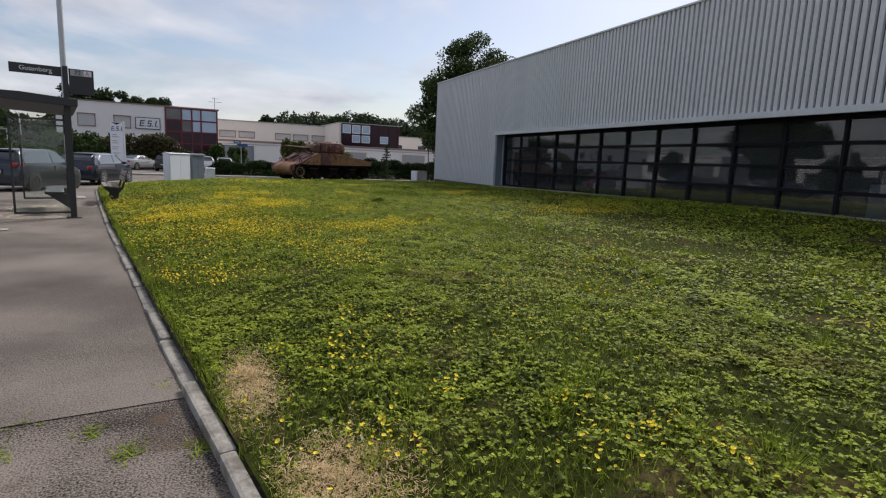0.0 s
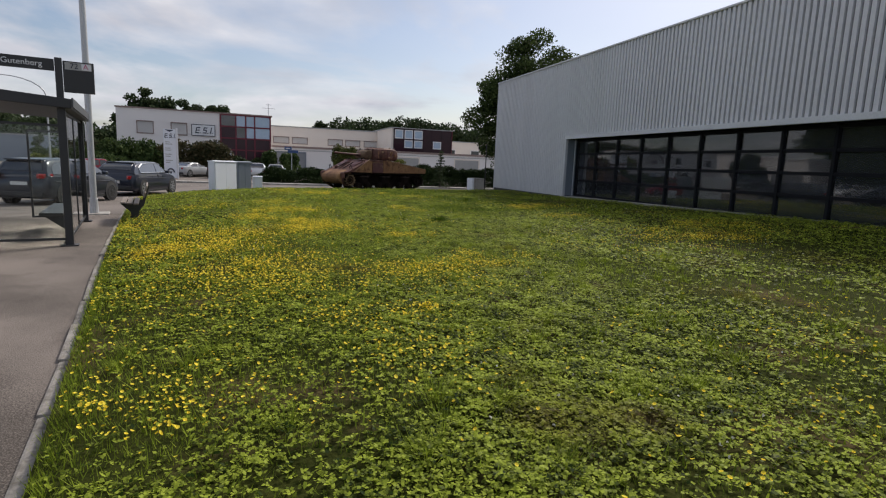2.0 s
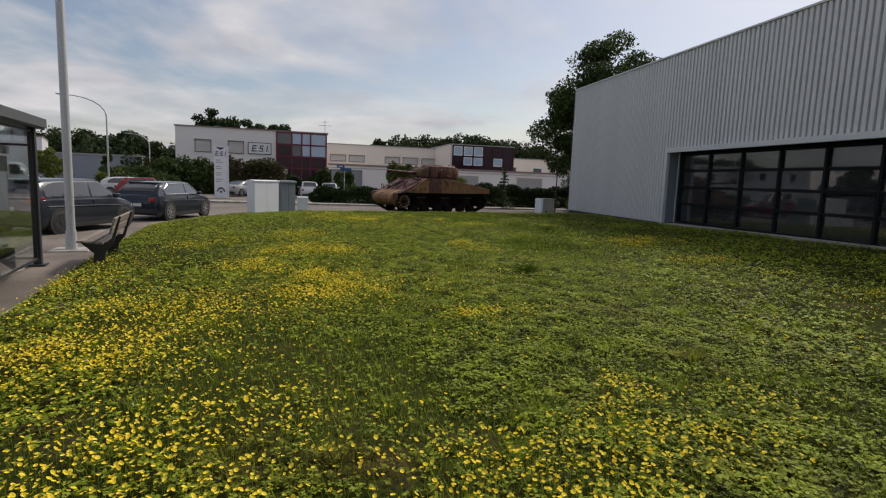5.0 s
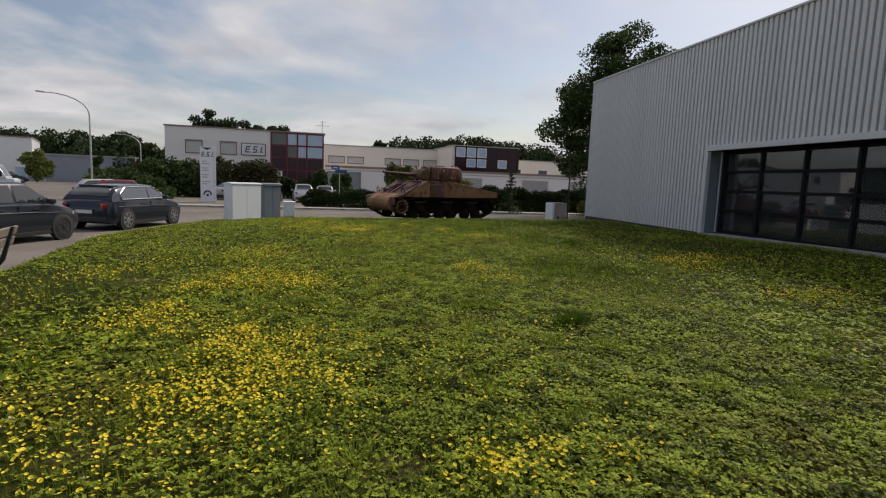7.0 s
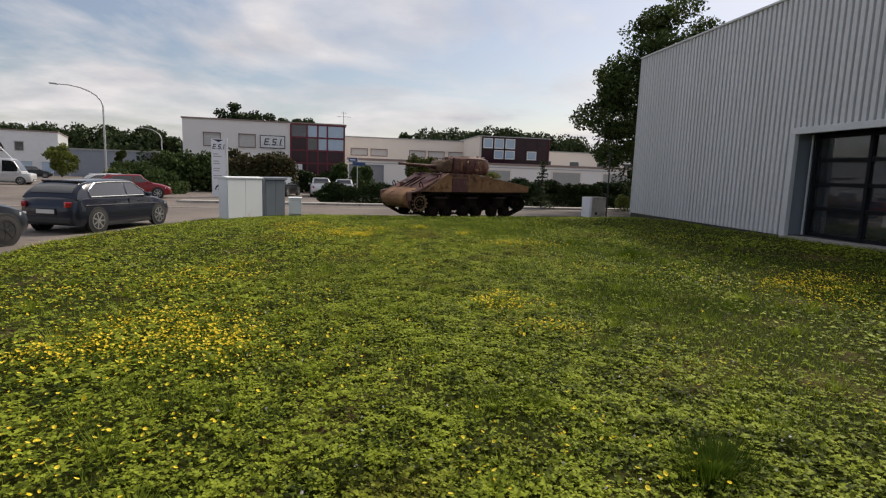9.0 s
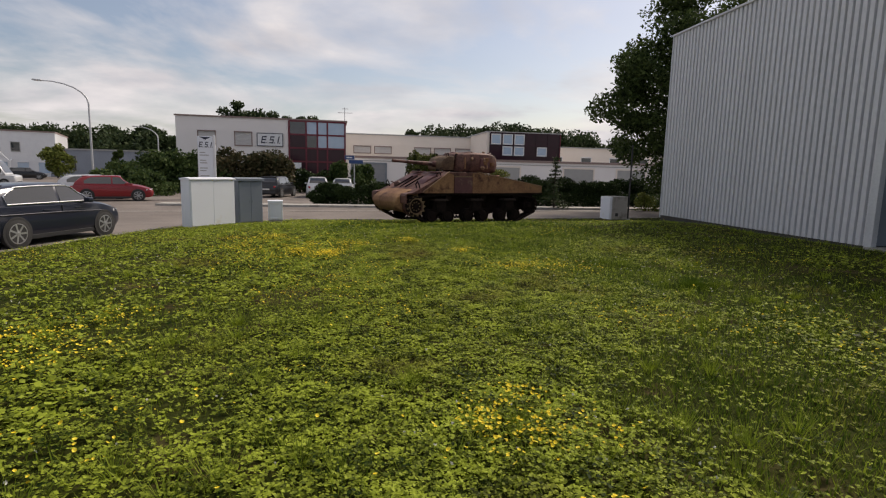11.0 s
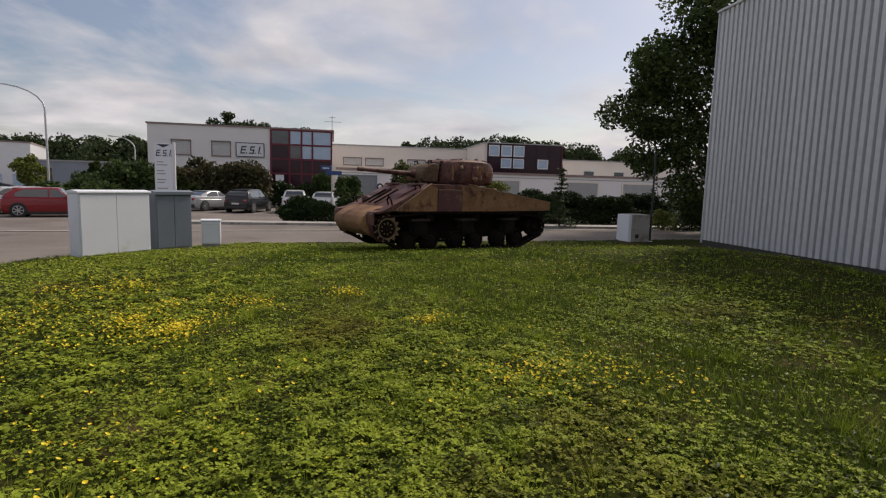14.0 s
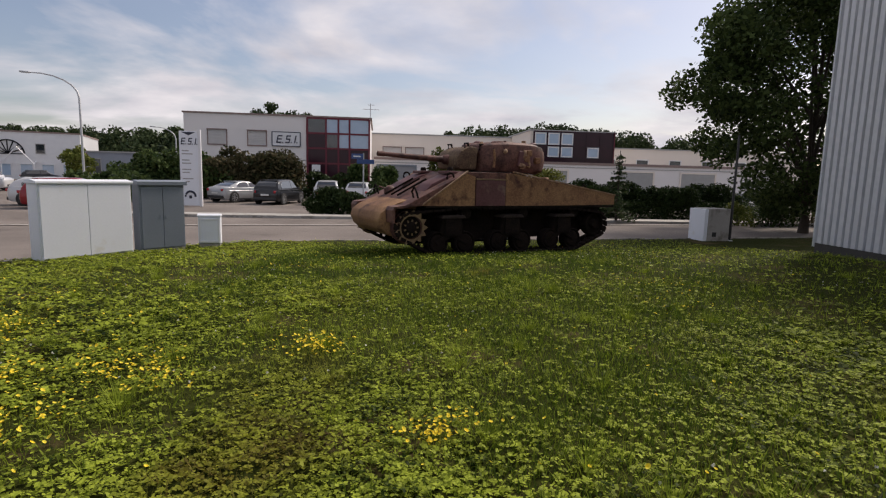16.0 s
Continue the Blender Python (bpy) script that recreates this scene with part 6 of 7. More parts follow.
def conifer(m, label, height, radius, seed):
    rng = np.random.default_rng(seed)
    t = thing("conifer", m, label, "conifer tree")
    bm = bmesh.new()
    tube(bm, [(0, 0, -0.1), (0, 0, height)], 0.07, 8, 0.015)
    pts = []
    z = 0.3
    while z < height * 0.97:
        r = radius * (1 - z / height) ** 0.8
        for k in range(7):
            a = rng.uniform(0, 2 * math.pi)
            rr = r * rng.uniform(0.7, 1.15)
            e = Vector((rr * math.cos(a), rr * math.sin(a), z - 0.1 * rr))
            tube(bm, [(0, 0, z), e], 0.02, 4, 0.006)
            n = int(26 * max(0.25, r / radius))
            f = rng.uniform(0.15, 1.0, n)
            pts.append(np.stack([e.x * f, e.y * f, z + (e.z - z) * f], axis=1) + rng.normal(size=(n, 3)) * 0.055)
        z += 0.24
    part("trunk", bm, M_BARK, t)
    ob = new("needles", poly_mesh("needles", leaf_cloud(rng, np.concatenate(pts), 0.075), 4, M_LEAF_FAR))
    ob.parent = t
    return t


def build_plants():
    gz = -0.63
    tree(pose(22.3, 46.2, gz), "large dark broad-leaved tree beside the hall", 13.3, 5.8, 0.9, 0.24, 165, 330, 0.105, M_LEAF_TREE, 11, clump=0.195, point=0.45)
    # shrubs before the offices
    bush(pose(-7.0, 65.0, gz), "tall rounded dark shrub beside the totem sign", 3.5, 1.6, 3.7, 12000, 0.14, M_LEAF_PLUM, 21)
    bush(pose(-11.8, 64.5, gz), "broad dark green shrub before the offices", 3.4, 1.6, 3.3, 7000, 0.15, M_LEAF_BUSH, 22)
    bush(pose(1.9, 67.5, gz), "dark green shrub before the glazed corner", 2.2, 1.3, 2.9, 4600, 0.14, M_LEAF_BUSH, 23)
    bush(pose(-2.0, 67.5, gz), "low dark shrub before the offices", 2.2, 1.2, 2.2, 3000, 0.14, M_LEAF_HEDGE, 24)
    bush(pose(7.9, 51.2, gz), "rounded yellow-green shrub behind the tank", 1.7, 1.1, 3.3, 7000, 0.085, M_LEAF_OLIVE, 25)
    bush(pose(-13.5, 58.5, gz), "low green shrub beside the car park", 2.6, 1.6, 1.9, 4500, 0.14, M_LEAF_BUSH, 26)
    bush(pose(2.8, 50.8, gz), "clipped low hedge at the road's far side", 2.7, 1.0, 1.4, 15000, 0.065, M_LEAF_HEDGE, 27, "hedge", "hedge")
    bush(pose(6.6, 52.4, gz), "clipped low hedge at the road's far side", 2.3, 0.9, 1.2, 12000, 0.065, M_LEAF_HEDGE, 28, "hedge", "hedge")
    bush(pose(11.6, 53.0, gz), "clipped low hedge at the road's far side", 2.7, 0.9, 1.65, 15000, 0.065, M_LEAF_HEDGE, 29, "hedge", "hedge")
    bush(pose(16.8, 53.6, gz), "dark clipped hedge beside the road", 2.9, 1.0, 1.95, 18000, 0.065, M_LEAF_HEDGE, 30, "hedge", "hedge")
    bush(pose(22.0, 53.8, gz), "dark clipped hedge beside the road", 2.9, 1.0, 1.95, 18000, 0.065, M_LEAF_HEDGE, 31, "hedge", "hedge")
    bush(pose(21.3, 49.2, gz), "small yellow-leaved shrub near the tree", 0.7, 0.5, 1.2, 900, 0.06, M_LEAF_LIGHT, 32)
    bush(pose(23.3, 49.8, gz), "green shrub under the tree", 1.5, 0.9, 2.1, 3400, 0.07, M_LEAF_BUSH, 33)
    bush(pose(26.0, 50.5, gz), "reddish-tipped shrub beside the hall", 1.7, 1.0, 2.3, 3600, 0.07, M_LEAF_PLUM, 34)
    tk = pose(5.21, 34.57, -0.25, 0, 0, 25)
    bush(tk @ pose(4.1, 0.95, 1.58), "dry yellowish weeds growing on the tank's engine deck", 0.36, 0.5, 0.36, 620, 0.035, M_LEAF_LIGHT, 71, "weeds", "weeds")
    conifer(pose(15.2, 49.6, gz), "slender young conifer behind the hedge", 3.5, 1.0, 41)
    conifer(pose(11.0, 50.8, gz), "small thin conifer behind the tank", 2.2, 0.35, 42)
    # left of the offices: shrubs and trees towards the works
    for i, (x, y, sx, h, mt) in enumerate(((-17.0, 70, 2.4, 2.6, M_LEAF_BUSH), (-21, 76, 2.4, 2.2, M_LEAF_HEDGE), (-25.5, 86, 2.4, 2.0, M_LEAF_LIGHT), (-18.5, 80, 2.4, 3.2, M_LEAF_PLUM), (-27.5, 90, 2.4, 2.4, M_LEAF_BUSH), (-15.2, 63.0, 2.2, 1.7, M_LEAF_HEDGE))):
        bush(pose(x, y, gz), "dense dark green roadside shrub", sx, 1.7, h, 3000, 0.15, mt, 50 + i)
    tree(pose(-40.6, 100, gz), "small yellow-green tree before the works", 4.8, 1.9, 0.7, 0.12, 30, 90, 0.20, M_LEAF_LIGHT, 61, clump=0.42)
    tree(pose(-32.5, 100, gz), "dark narrow tree before the shed", 4.2, 0.9, 0.8, 0.12, 16, 130, 0.22, M_LEAF_TREE, 62)
    rows = [(-92 + 6.2 * k, 150 + 3 * math.sin(k), 11.0 - 0.22 * k, 5.0) for k in range(8)]
    rows += [(-40 + 4.1 * k, 118 + 4 * math.sin(2.3 * k), 7.6 + 1.0 * math.sin(1.7 * k), 3.7) for k in range(8)]
    rows += [(-30.5, 150, 15.6, 3.2), (-28, 151, 17.2, 3.0), (-25.4, 150, 16.0, 3.2), (-22.4, 151, 15.2, 3.4), (-19.6, 150, 15.0, 3.4), (-16.4, 151, 15.4, 3.4), (-13.4, 150, 15.2, 3.2), (-10.6, 151, 14.8, 3.0), (13.0, 150, 13.0, 2.0)]
    rows += [(19 + 5.3 * k, 150 + 2 * math.sin(k * 1.9), 12.2 + 2.3 * math.sin(0.42 * k + 0.2) + 0.6 * math.sin(k * 2.9), 5.6) for k in range(10)]
    for i, (x, y, h, r) in enumerate(rows):
        tree(pose(x, y, gz), "dark green tree in the distant row", h * 0.97, r * 1.15, h * 0.05, 0.25, 52, 150, 0.36, M_LEAF_FAR, 100 + i, clump=0.42)
    woods = np.random.default_rng(7)
    n = 26000
    pts = np.stack([woods.uniform(-230, 260, n), woods.uniform(168, 190, n), np.zeros(n)], axis=1)
    top = 6.2 + 1.3 * np.sin(pts[:, 0] * 0.13) + 1.2 * np.sin(pts[:, 0] * 0.37 + 1) + 0.9 * np.sin(pts[:, 0] * 0.9)
    pts[:, 2] = gz + woods.uniform(0, 1, n) ** 0.7 * top
    ob = new("far_woods", poly_mesh("far_woods", leaf_cloud(woods, pts, 0.8), 4, M_LEAF_FAR))
    tagged(ob, "distant band of dark green woods", "woods", "", "stuff")


def build_opposite():
    """The far side of the car park, mirrored in the hall's long glazing."""
    base = -0.62
    un = thing("workshop_row", pose(-34.0, 22.0, 0, 0, 0, 90), "row of low white workshop units with grey doors", "building")
    part("wall", boxed(8.0, 21.5, 0, 12, base, 3.8), M_RENDER, un, "white rendered wall")
    part("wall", boxed(32.0, 46.0, 0, 12, base, 4.2), M_RENDER, un, "white rendered wall")
    part("roof_edge", boxed(7.9, 21.6, -0.12, 12.1, 3.8, 4.0), M_WHITE, un, "white roof edge")
    part("roof_edge", boxed(31.9, 46.1, -0.12, 12.1, 4.2, 4.42), M_WHITE, un, "white roof edge")
    for x in (10.5, 16.5, 34.5, 40.7):
        gd = part("unit_door", boxed(x - 1.6, x + 1.6, -0.05, -0.006, base, base + 3.0), M_GREYDOOR, un, "grey sectional door")
        for i in range(5):
            part("door_panel", boxed(x - 1.58, x + 1.58, -0.08, -0.052, base + 0.6 * i + 0.015, base + 0.6 * (i + 1) - 0.015), M_GREYDOOR, gd)
        window_part(un, x + 3.1, 1.5, 1.7, 1.3, 0.0, M_WINGLASS, M_DARKFRAME)
    ho = thing("tiled_house", pose(-36.0, 12.0, 0, 0, 0, 90), "low beige house with orange tiled roof", "house")
    part("wall", boxed(2.0, 16.0, 0, 9, base, 3.2), M_RENDER_B, ho, "beige rendered wall")
    r = bmesh.new()
    prism(r, [(-0.5, 3.2), (9.5, 3.2), (4.5, 5.8)], 1.6, 16.4, axis="x")
    part("roof", r, M_TILE, ho, "orange tiled roof")
    for x in (4.5, 8.0, 12.5):
        window_part(ho, x, 1.5, 1.3, 1.3, 0.0, M_WINGLASS, M_WHITE)
    for i, (x, y, h) in enumerate(((-39, 47, 8.5), (-38.5, 50.5, 6.5), (-50, 57, 12.5), (-50, 63, 11.5), (-29.5, 36, 4.6), (-30, 59, 4.8))):
        tree(pose(x, y, base), "dark green tree behind the workshops", h, 0.36 * h, 0.12 * h, 0.25, 46, 120, 0.30, M_LEAF_FAR, 300 + i, clump=0.40)
    for x, y, col, label in ((-27.5, 33.0, paint("silver", (0.42, 0.43, 0.44)), "silver hatchback parked before the workshops"), (-27.8, 43.5, paint("white", (0.66, 0.67, 0.68)), "white hatchback parked before the workshops"), (-27.6, 55.0, paint("black", (0.015, 0.016, 0.018)), "black hatchback parked before the workshops")):
        car(pose(x, y, -0.63, 0, 0, 4), col, label, 4.2, 1.78, 1.48)


# ---- lawn growth ----
# flower patches: x, y, reach
PATCHES = [(1.1, 10.2, 1.3), (0.2, 9.3, 0.8), (-0.7, 12.1, 0.8), (1.7, 7.1, 0.7), (0.3, 6.6, 0.4), (3.3, 10.2, 0.8), (1.0, 4.0, 0.35), (1.3, 2.8, 0.25), (2.1, 2.2, 0.3), (10.3, 13.2, 1.1), (0.5, 13.8, 1.1),
           (1.8, 14.6, 0.9), (3.8, 10.4, 0.5), (2.2, 8.0, 0.25), (9.2, 12.1, 0.9), (1.5, 15.2, 0.4), (1.5, 14.2, 0.45), (1.5, 17.9, 0.9), (3.3, 13.0, 0.3), (8.8, 16.6, 0.7), (0.8, 17.7, 0.4), (1.8, 26.4, 0.7),
           (3.1, 26.1, 0.5), (4.6, 19.4, 0.4), (4.7, 18.1, 0.3), (8.9, 19.7, 0.7), (6.1, 24.4, 0.6), (3.4, 27.1, 0.35), (4.5, 27.7, 0.3), (5.4, 26.2, 0.2), (-1.6, 15.5, 0.9),
           (1.5, 27.8, 0.45), (2.5, 26.3, 0.35), (3.0, 25.9, 0.4), (0.7, 16.0, 0.7), (1.1, 18.2, 0.8), (0.9, 21.1, 0.7), (-0.9, 19.2, 0.7), (9.9, 20.2, 0.9), (0.3, 12.4, 0.8)]


TUSSOCKS = [(4.80, 15.75, 0.13, 1500), (8.13, 23.1, 0.18, 1800)]


def lawn_height(x, y):
    z = np.array([lawn_z(a, b) for a, b in zip(x, y)])
    # the sward grows in low cushions
    hump = np.sin(x * 14 + 2.1 * np.sin(y * 5)) * np.sin(y * 12 + 1.7 * np.sin(x * 6)) + 0.8 * np.sin(x * 5.3 + 1.5 * np.sin(y * 3.1)) * np.sin(y * 4.7 + 1)
    return z + 0.020 * np.maximum(hump, -0.6)


def bare(x, y):
    """How bare the turf is: worn brown blotches, 0 to 1."""
    v = np.sin(x * 1.9 + 1.3 * np.sin(y * 0.8)) * np.sin(y * 1.25 + 0.9 * np.sin(x * 1.1 + 2)) + 0.35 * np.sin(x * 5.1) * np.sin(y * 4.3)
    worn = np.clip((v - 0.62 + 0.55 * np.clip((13 - y) / 8, 0, 1)) / 0.5, 0, 1) * 0.8
    straw = np.exp(-(((x - 0.62) / 0.20) ** 2 + ((y - 3.75) / 0.5) ** 2)) + np.exp(-(((x - 0.86) / 0.22) ** 2 + ((y - 2.55) / 0.28) ** 2))
    return np.clip(worn + 1.3 * straw, 0, 1.15)


def zone(x, y):
    """Where fine grass takes over from the clover, 0 to 1."""
    v = np.sin(x * 0.8 + 0.9 * np.sin(y * 0.5 + 1)) * np.sin(y * 0.62 + 0.7 * np.sin(x * 0.9)) + 0.4 * np.sin(x * 2.3 + 1) * np.sin(y * 1.9 + 2)
    far = np.clip((y - 28) / 4, 0, 1) * np.clip((x - 1) / 3, 0, 1) + np.clip((x - 4.8) / 2.0, 0, 1) * np.clip((y - 17) / 3, 0, 1)
    # more pale clover here brightens the lawn in place of a sunlit patch
    sunny = np.exp(-((x - 3.4) / 2.4) ** 2 - ((y - 21.5) / 5.5) ** 2)
    return np.clip(v * 1.1 + 0.35 + 0.9 * far - 0.8 * sunny, 0, 1.2)


def inside(x, y, margin=0.05):
    left = np.interp(y, [e[0] for e in EDGE], [e[1] for e in EDGE]) + margin
    return (x > left) & (x < 14.25) & (y < 38.55 + 0.23 * x)


def trail(y):
    """The middle of the stretch of lawn that is passed nearest."""
    return np.interp(y, [0, 6, 16, 24, 34], [1.6, 2.2, 3.9, 5.6, 6.2])


def build_growth():
    rng = np.random.default_rng(5)
    def scatter(n, x0, x1, y0, y1, keep_bare):
        x, y = rng.uniform(x0, x1, n), rng.uniform(y0, y1, n)
        ok = inside(x, y) & (rng.uniform(0, 1, n) > bare(x, y) * keep_bare) & (rng.uniform(0, 1, n) > 0.72 * zone(x, y) * (keep_bare > 0.6))
        return x[ok], y[ok]
    # clover: three level leaflets on each stalk, dense near the trail, coarser away from it
    leaves, blades, rank = [], [], []
    for n, size, near in ((285000, 0.0118, True), (280000, 0.024, False)):
        x, y = scatter(n, -4.2, 14.3, 0.8 if near else -8, 42, 0.85)
        d = np.abs(x - trail(y))
        sel = ((d < 3.6) & (y < 31)) if near else ((d >= 2.8) | (y >= 29) | (y < 0.9))
        if near:
            x2, y2 = rng.uniform(-4, 4, n * 1) + trail(rng.uniform(0.8, 31, n)), None
            y2 = rng.uniform(0.8, 31, n)
            x2 = trail(y2) + rng.normal(0, 2.0, n)
            ok = inside(x2, y2) & (rng.uniform(0, 1, n) > bare(x2, y2) * 0.85) & (rng.uniform(0, 1, n) > 0.72 * zone(x2, y2))
            x, y = np.concatenate([x[sel], x2[ok]]), np.concatenate([y[sel], y2[ok]])
        else:
            x, y = x[sel], y[sel]
        z = lawn_height(x, y)
        h = rng.uniform(0.012, 0.052, len(x)) * (1.0 if near else 1.25)
        for k in range(3 if near else 2):
            a = rng.uniform(0, 2 * math.pi, len(x)) if k == 0 else a + 2 * math.pi / 3
            c = np.stack([x + np.cos(a) * size * 0.9, y + np.sin(a) * size * 0.9, z + h], axis=1)
            u = np.stack([np.cos(a), np.sin(a), rng.normal(0.05, 0.28, len(x))], axis=1)
            v = np.stack([-np.sin(a), np.cos(a), rng.normal(0, 0.28, len(x))], axis=1)
            s = (size * rng.uniform(0.65, 1.35, len(x)))[:, None]
            leaves.append(np.stack([c - u * s * 0.9, c + v * s * 0.75, c + u * s, c - v * s * 0.75], axis=1))
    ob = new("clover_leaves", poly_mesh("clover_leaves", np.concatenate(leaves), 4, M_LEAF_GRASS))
    tagged(ob, "dense green clover leaves covering the lawn", "clover", "", "stuff")
    # grass blades in tufts
    for n, hgt, wid in ((230000, 0.070, 0.0026), (80000, 0.085, 0.006)):
        x, y = scatter(n, -4.2, 14.3, -8, 42, 0.5)
        if hgt < 0.08:
            y = rng.uniform(0.8, 31, n)
            x = trail(y) + rng.normal(0, 2.2, n)
            ok = inside(x, y) & (rng.uniform(0, 1, n) < 0.3 + 0.7 * zone(x, y))
            x, y = x[ok], y[ok]
        z = lawn_height(x, y)
        m = len(x)
        a = rng.uniform(0, 2 * math.pi, m)
        lean = rng.uniform(0.2, 1.1, m)
        h = hgt * rng.uniform(0.35, 1.2, m)
        base = np.stack([x, y, z], axis=1)
        side = np.stack([-np.sin(a), np.cos(a), np.zeros(m)], axis=1) * wid
        tip = base + np.stack([np.cos(a) * lean * h, np.sin(a) * lean * h, h], axis=1)
        blades.append(np.stack([base - side, base + side, tip], axis=1))
    # longer tufts by the kerb and the wall foot
    t = np.concatenate([rng.uniform(0.8, 37, 5000), rng.uniform(0.8, 12, 3000)])
    x = np.interp(t, [e[0] for e in EDGE], [e[1] for e in EDGE]) + np.concatenate([np.abs(rng.normal(0.03, 0.12, 5000)), rng.normal(0.06, 0.03, 3000)])
    w = rng.uniform(6, 35, 7000)
    xx = np.concatenate([x, 14.25 - np.abs(rng.normal(0, 0.08, 7000))])
    yy = np.concatenate([t, w])
    z = lawn_height(xx, yy) - 0.02
    m = len(xx)
    a = rng.uniform(0, 2 * math.pi, m)
    h = rng.uniform(0.02, 0.11, m)
    base = np.stack([xx, yy, z], axis=1)
    side = np.stack([-np.sin(a), np.cos(a), np.zeros(m)], axis=1) * 0.004
    blades.append(np.stack([base - side, base + side, base + np.stack([np.cos(a) * h * 0.6, np.sin(a) * h * 0.6, h], axis=1)], axis=1))
    # tussocks of coarser grass
    k = 620
    cx, cy = trail(rng.uniform(1, 33, k)) + rng.normal(0, 3.4, k), rng.uniform(1, 33, k)
    ok = inside(cx, cy, 0.2)
    cx, cy = np.repeat(cx[ok], 90), np.repeat(cy[ok], 90)
    m = len(cx)
    a = rng.uniform(0, 2 * math.pi, m)
    rr = np.abs(rng.normal(0, 0.07, m))
    x, y = cx + np.cos(a) * rr, cy + np.sin(a) * rr
    z = np.repeat(lawn_height(cx[::90], cy[::90]), 90)
    h = rng.uniform(0.05, 0.15, m)
    base = np.stack([x, y, z], axis=1)
    side = np.stack([-np.sin(a), np.cos(a), np.zeros(m)], axis=1) * 0.0026
    blades.append(np.stack([base - side, base + side, base + np.stack([np.cos(a) * h * 0.75, np.sin(a) * h * 0.75, h], axis=1)], axis=1))
    # two dark rank tussocks
    for cx0, cy0, sp, q in TUSSOCKS:
        m = q
        a = rng.uniform(0, 2 * math.pi, m)
        rr = np.abs(rng.normal(0, sp, m))
        x, y = cx0 + np.cos(a) * rr, cy0 + np.sin(a) * rr * 0.8
        base = np.stack([x, y, lawn_height(x, y)], axis=1)
        h = rng.uniform(0.06, 0.17, m)
        side = np.stack([-np.sin(a), np.cos(a), np.zeros(m)], axis=1) * 0.003
        rank.append(np.stack([base - side, base + side, base + np.stack([np.cos(a) * h * 0.6, np.sin(a) * h * 0.6, h], axis=1)], axis=1))
    # finer, darker grass towards the hall's far corner
    m = 230000
    x, y = rng.uniform(2.5, 13, m), rng.uniform(18.5, 38, m)
    ok = inside(x, y) & (rng.uniform(0, 1, m) < np.clip(np.maximum((x - 4.6) / 1.6, (y - 27) / 4), 0, 1) * np.clip((11.0 - x) / 3, 0.1, 1) * (0.55 + 0.45 * np.sin(x * 2.1 + np.sin(y * 1.3)) * np.sin(y * 1.7)))
    x, y = x[ok], y[ok]
    m = len(x)
    a = rng.uniform(0, 2 * math.pi, m)
    base = np.stack([x, y, lawn_height(x, y)], axis=1)
    h = rng.uniform(0.045, 0.10, m)
    side = np.stack([-np.sin(a), np.cos(a), np.zeros(m)], axis=1) * 0.0042
    rank.append(np.stack([base - side, base + side, base + np.stack([np.cos(a) * h * 0.7, np.sin(a) * h * 0.7, h], axis=1)], axis=1))
    # tall grass added under the tank to block the bright gaps between wheels
    m = 1800
    u, v = rng.uniform(0.2, 5.0, m), rng.uniform(0.45, 2.2, m)
    ca, sa_ = math.cos(radians(25)), math.sin(radians(25))
    x, y = 5.21 + u * ca - v * sa_, 34.57 + u * sa_ + v * ca
    z = lawn_height(x, y) - 0.03
    a = rng.uniform(0, 2 * math.pi, m)
    h = rng.uniform(0.06, 0.22, m)
    base = np.stack([x, y, z], axis=1)
    side = np.stack([-np.sin(a), np.cos(a), np.zeros(m)], axis=1) * 0.007
    blades.append(np.stack([base - side, base + side, base + np.stack([np.cos(a) * h * 0.3, np.sin(a) * h * 0.3, h], axis=1)], axis=1))
    ob = new("grass_blades", poly_mesh("grass_blades", np.concatenate(blades), 3, M_LEAF_BLADE))
    tagged(ob, "short green grass blades among the clover", "grass", "", "stuff")
    ob = new("rank_grass", poly_mesh("rank_grass", np.concatenate(rank), 3, M_LEAF_RANK))
    tagged(ob, "darker rank grass tussocks standing in the lawn", "grass", "", "stuff")
    # yellow flower heads in patches and thinly between
    fx, fy = [], []
    for px, py, reach in PATCHES:
        # each patch is a handful of uneven clusters
        for _ in range(5 + int(5 * reach)):
            cx, cy, s = px + rng.normal(0, reach * 0.6), py + rng.normal(0, reach * 0.6), reach * rng.uniform(0.15, 0.55)
            n = int(rng.uniform(30, 100) * (1.7 if 8 < py < 16.5 else 1.0) * (0.12 + reach) * min(1.0, (0.25 if py < 6 else 0.7) + reach))
            fx.append(cx + rng.normal(0, s, n)); fy.append(cy + rng.normal(0, s, n))
    n = 62000
    sx, sy = rng.uniform(-4, 14, n), rng.uniform(-6, 40, n)
    field = np.sin(sx * 0.9 + 1 + np.sin(sy * 0.6)) * np.sin(sy * 0.7 + np.sin(sx * 0.5)) + 0.55 * np.sin(sx * 2.6 + np.sin(sy * 2.1)) * np.sin(sy * 2.2 + 1) - 0.05 * np.maximum(0, sx - 3) - 0.02 * np.maximum(0, sy - 20) - 0.09 * np.maximum(0, sy - 28)
    field = field + 0.30 * np.exp(-((sx - 1) / 3.0) ** 2 - ((sy - 13) / 4.5) ** 2)
    keep = rng.uniform(0, 1, n) < np.clip(field * 0.8 + 0.02, 0.02, 1)
    fx.append(sx[keep]); fy.append(sy[keep])
    x, y = np.concatenate(fx), np.concatenate(fy)
    ok = inside(x, y)
    x, y = x[ok], y[ok]
    m = len(x)
    z = lawn_height(x, y) + rng.uniform(0.05, 0.13, m)
    r = rng.uniform(0.0060, 0.0130, m)
    tilt = rng.normal(0, 0.35, (m, 2))
    heads = []
    k7 = 8
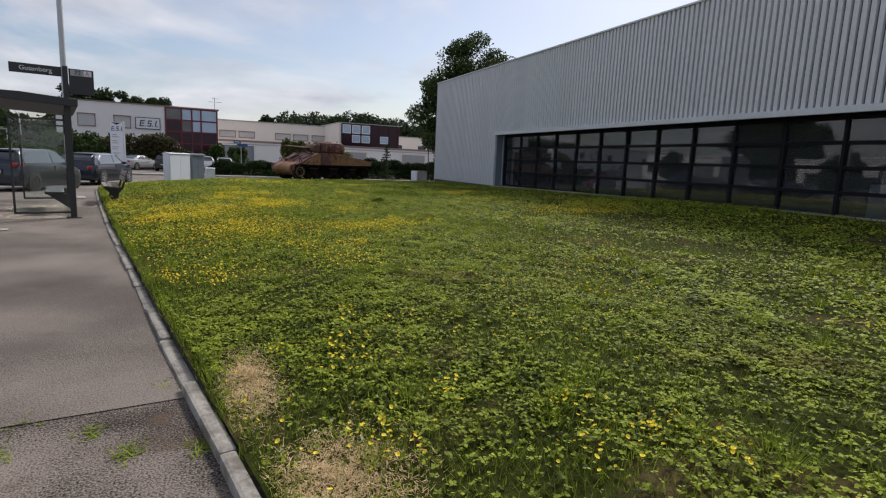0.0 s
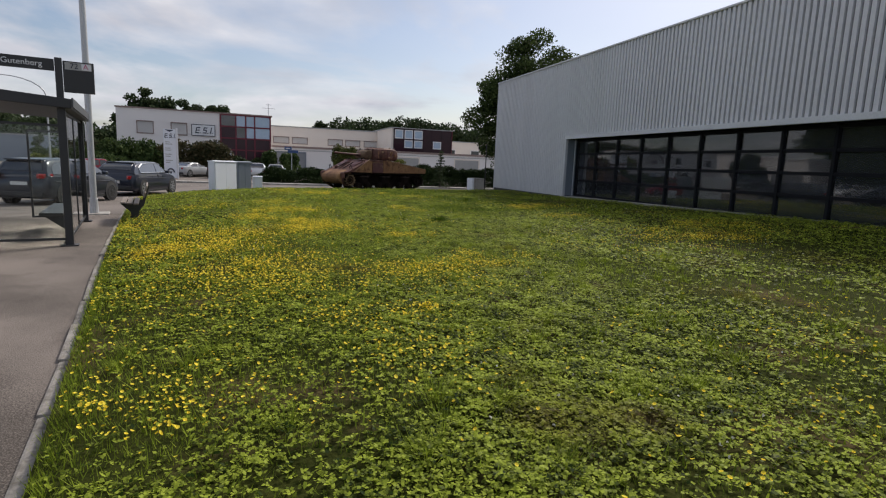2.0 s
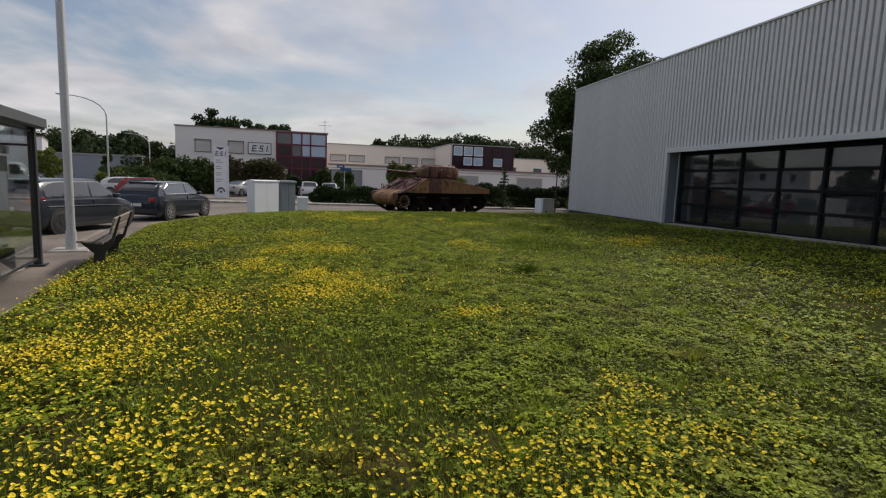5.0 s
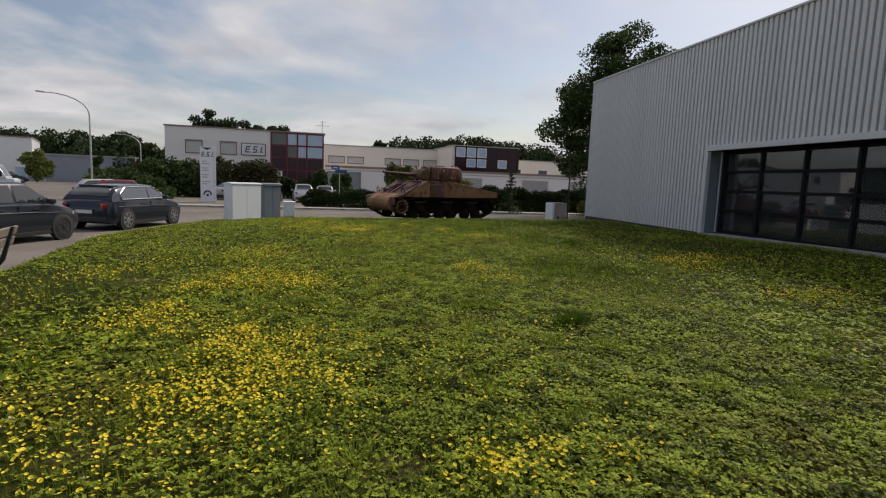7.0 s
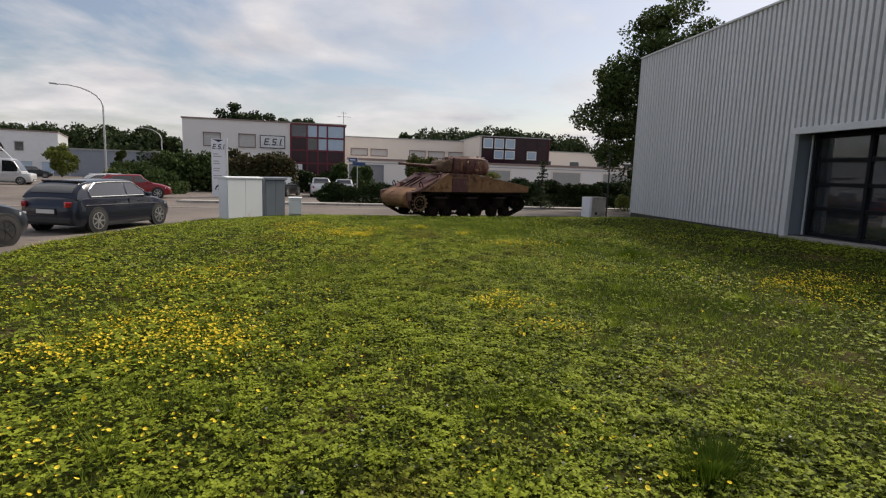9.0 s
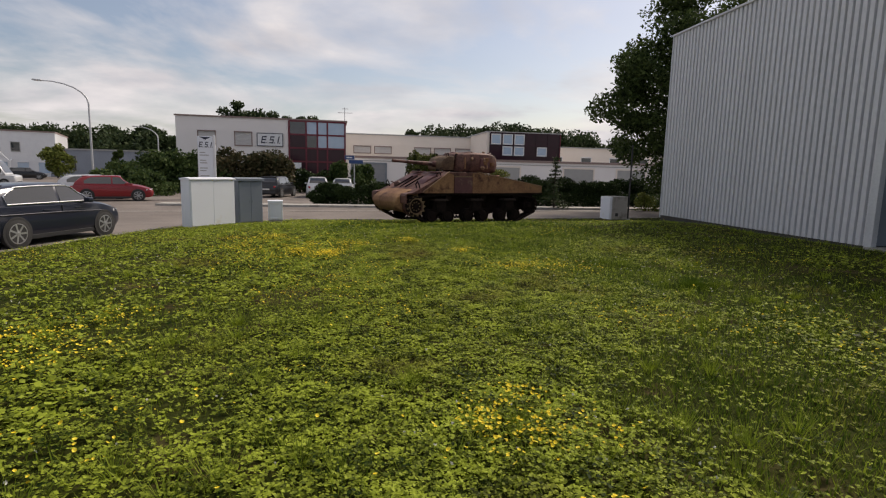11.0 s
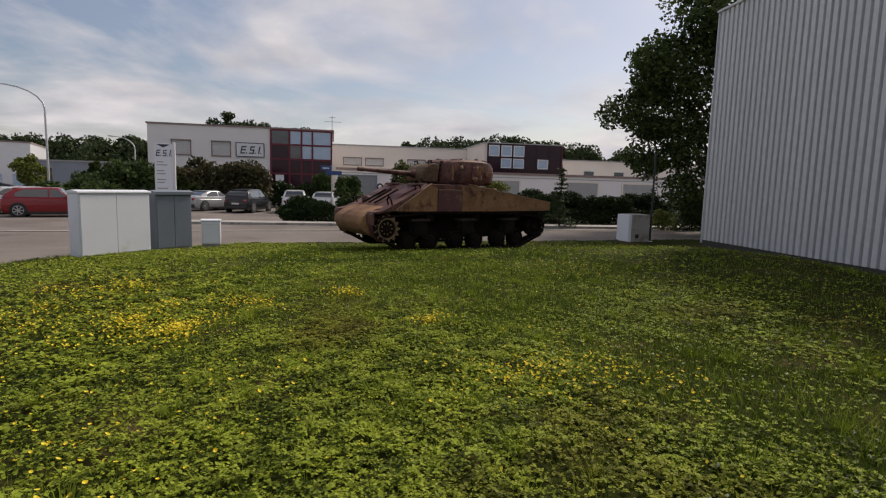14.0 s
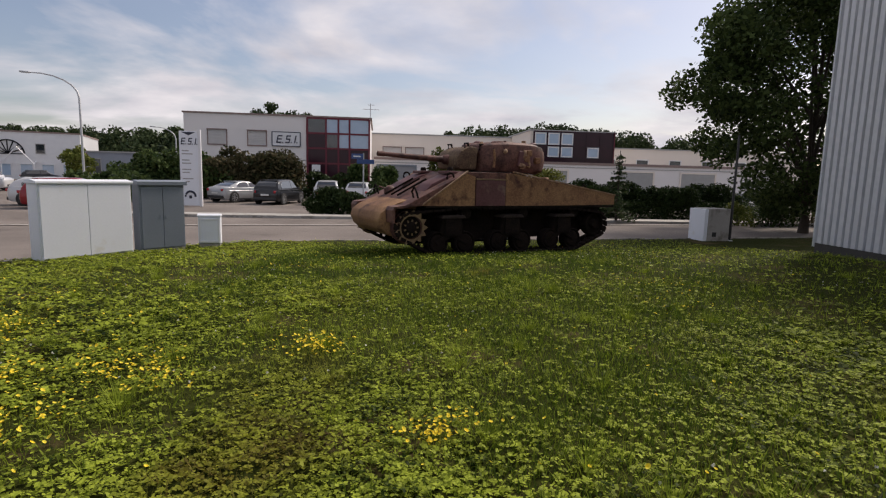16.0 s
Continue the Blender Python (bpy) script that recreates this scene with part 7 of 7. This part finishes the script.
    for k in range(k7):
        a0, a1 = 2 * math.pi * k / k7, 2 * math.pi * (k + 1) / k7
        def rim_at(a):
            dx, dy = r * math.cos(a), r * math.sin(a)
            return np.stack([x + dx, y + dy, z + dx * tilt[:, 0] + dy * tilt[:, 1]], axis=1)
        mid = np.stack([x, y, z - 0.006], axis=1)
        heads.append(np.stack([mid, rim_at(a0), rim_at(a1)], axis=1))
    stems = []
    g = lawn_height(x, y)
    stems.append(np.stack([np.stack([x - 0.0012, y, g], axis=1), np.stack([x + 0.0012, y, g], axis=1), np.stack([x, y, z - 0.004], axis=1)], axis=1))
    ob = new("yellow_flowers", poly_mesh("yellow_flowers", np.concatenate(heads), 3, M_YELLOW))
    tagged(ob, "small yellow flower heads scattered in patches over the lawn", "flowers", "", "stuff")
    ob = new("flower_stalks", poly_mesh("flower_stalks", np.concatenate(stems), 3, M_LEAF_BLADE))
    tagged(ob, "thin green flower stalks in the lawn", "flower stalks", "", "stuff")
    # white clover heads
    n = 2600
    x, y = rng.uniform(-2, 12, n), rng.uniform(1, 36, n)
    keep = (np.sin(x * 0.7 + 2) * np.sin(y * 0.55 + 1)) > 0.1
    x, y = x[keep], y[keep]
    ok = inside(x, y)
    x, y = x[ok], y[ok]
    c = np.stack([x, y, lawn_height(x, y) + rng.uniform(0.04, 0.08, len(x))], axis=1)
    petals = np.concatenate([leaf_cloud(rng, c + rng.normal(0, 0.003, c.shape), 0.008) for _ in range(5)])
    ob = new("white_clover_flowers", poly_mesh("white_clover_flowers", petals, 4, M_CLOVERWHITE))
    tagged(ob, "small white clover heads in the lawn", "flowers", "", "stuff")
    # dead straw at the lawn's corner by the kerb, weeds on the worn pavement
    pts = []
    for px, py, rx, ry, n in ((0.56, 3.72, 0.09, 0.26, 5200), (0.86, 2.50, 0.17, 0.20, 5200)):
        pts.append(np.stack([px + rng.normal(0, rx, n), py + rng.normal(0, ry, n), np.zeros(n)], axis=1))
    p = np.concatenate(pts)
    p = p[inside(p[:, 0], p[:, 1], 0.03)]
    p[:, 2] = lawn_height(p[:, 0], p[:, 1]) + rng.uniform(0.0, 0.035, len(p))
    m = len(p)
    a = rng.uniform(0, 2 * math.pi, m)
    ln = rng.uniform(0.015, 0.05, m)[:, None]
    u = np.stack([np.cos(a), np.sin(a), rng.normal(0.1, 0.3, m)], axis=1) * ln
    s = np.stack([-np.sin(a), np.cos(a), np.zeros(m)], axis=1) * 0.0022
    ob = new("dead_grass", poly_mesh("dead_grass", np.stack([p - s, p + s, p + u], axis=1), 3, M_STRAW))
    tagged(ob, "dry straw-coloured dead grass by the kerb", "dead grass", "", "stuff")
    for i, (px, py, n) in enumerate(((-0.05, 3.25, 160), (-0.25, 3.55, 90), (0.30, 3.2, 120), (-0.62, 3.4, 60), (-0.6, 3.75, 50), (0.05, 4.1, 60))):
        n //= 2
        c = np.stack([rng.normal(0, 0.04, n), rng.normal(0, 0.06, n), np.zeros(n)], axis=1)
        a = rng.uniform(0, 2 * math.pi, n)
        h = rng.uniform(0.005, 0.03, n)
        s = np.stack([-np.sin(a), np.cos(a), np.zeros(n)], axis=1) * 0.004
        w = new("weed_tuft", poly_mesh("weed_tuft", np.stack([c - s, c + s, c + np.stack([np.cos(a) * 0.05, np.sin(a) * 0.05, h], axis=1)], axis=1), 3, M_LEAF_BLADE))
        w.location = (px, py, ground_z(px, py) + 0.012)
        tagged(w, "small green weed tuft growing in the worn asphalt", "weed", "weeds in the pavement", "stuff")


build_ground()
build_pavement()
build_lawn()
build_hall()
build_office()
build_wings()
build_tank()
build_cabinets()
build_shelter()
build_bench()
build_lamps()
build_signs()
build_cars()
build_plants()
build_opposite()
build_markings()
build_growth()
build_hall_window()
build_kerbs()
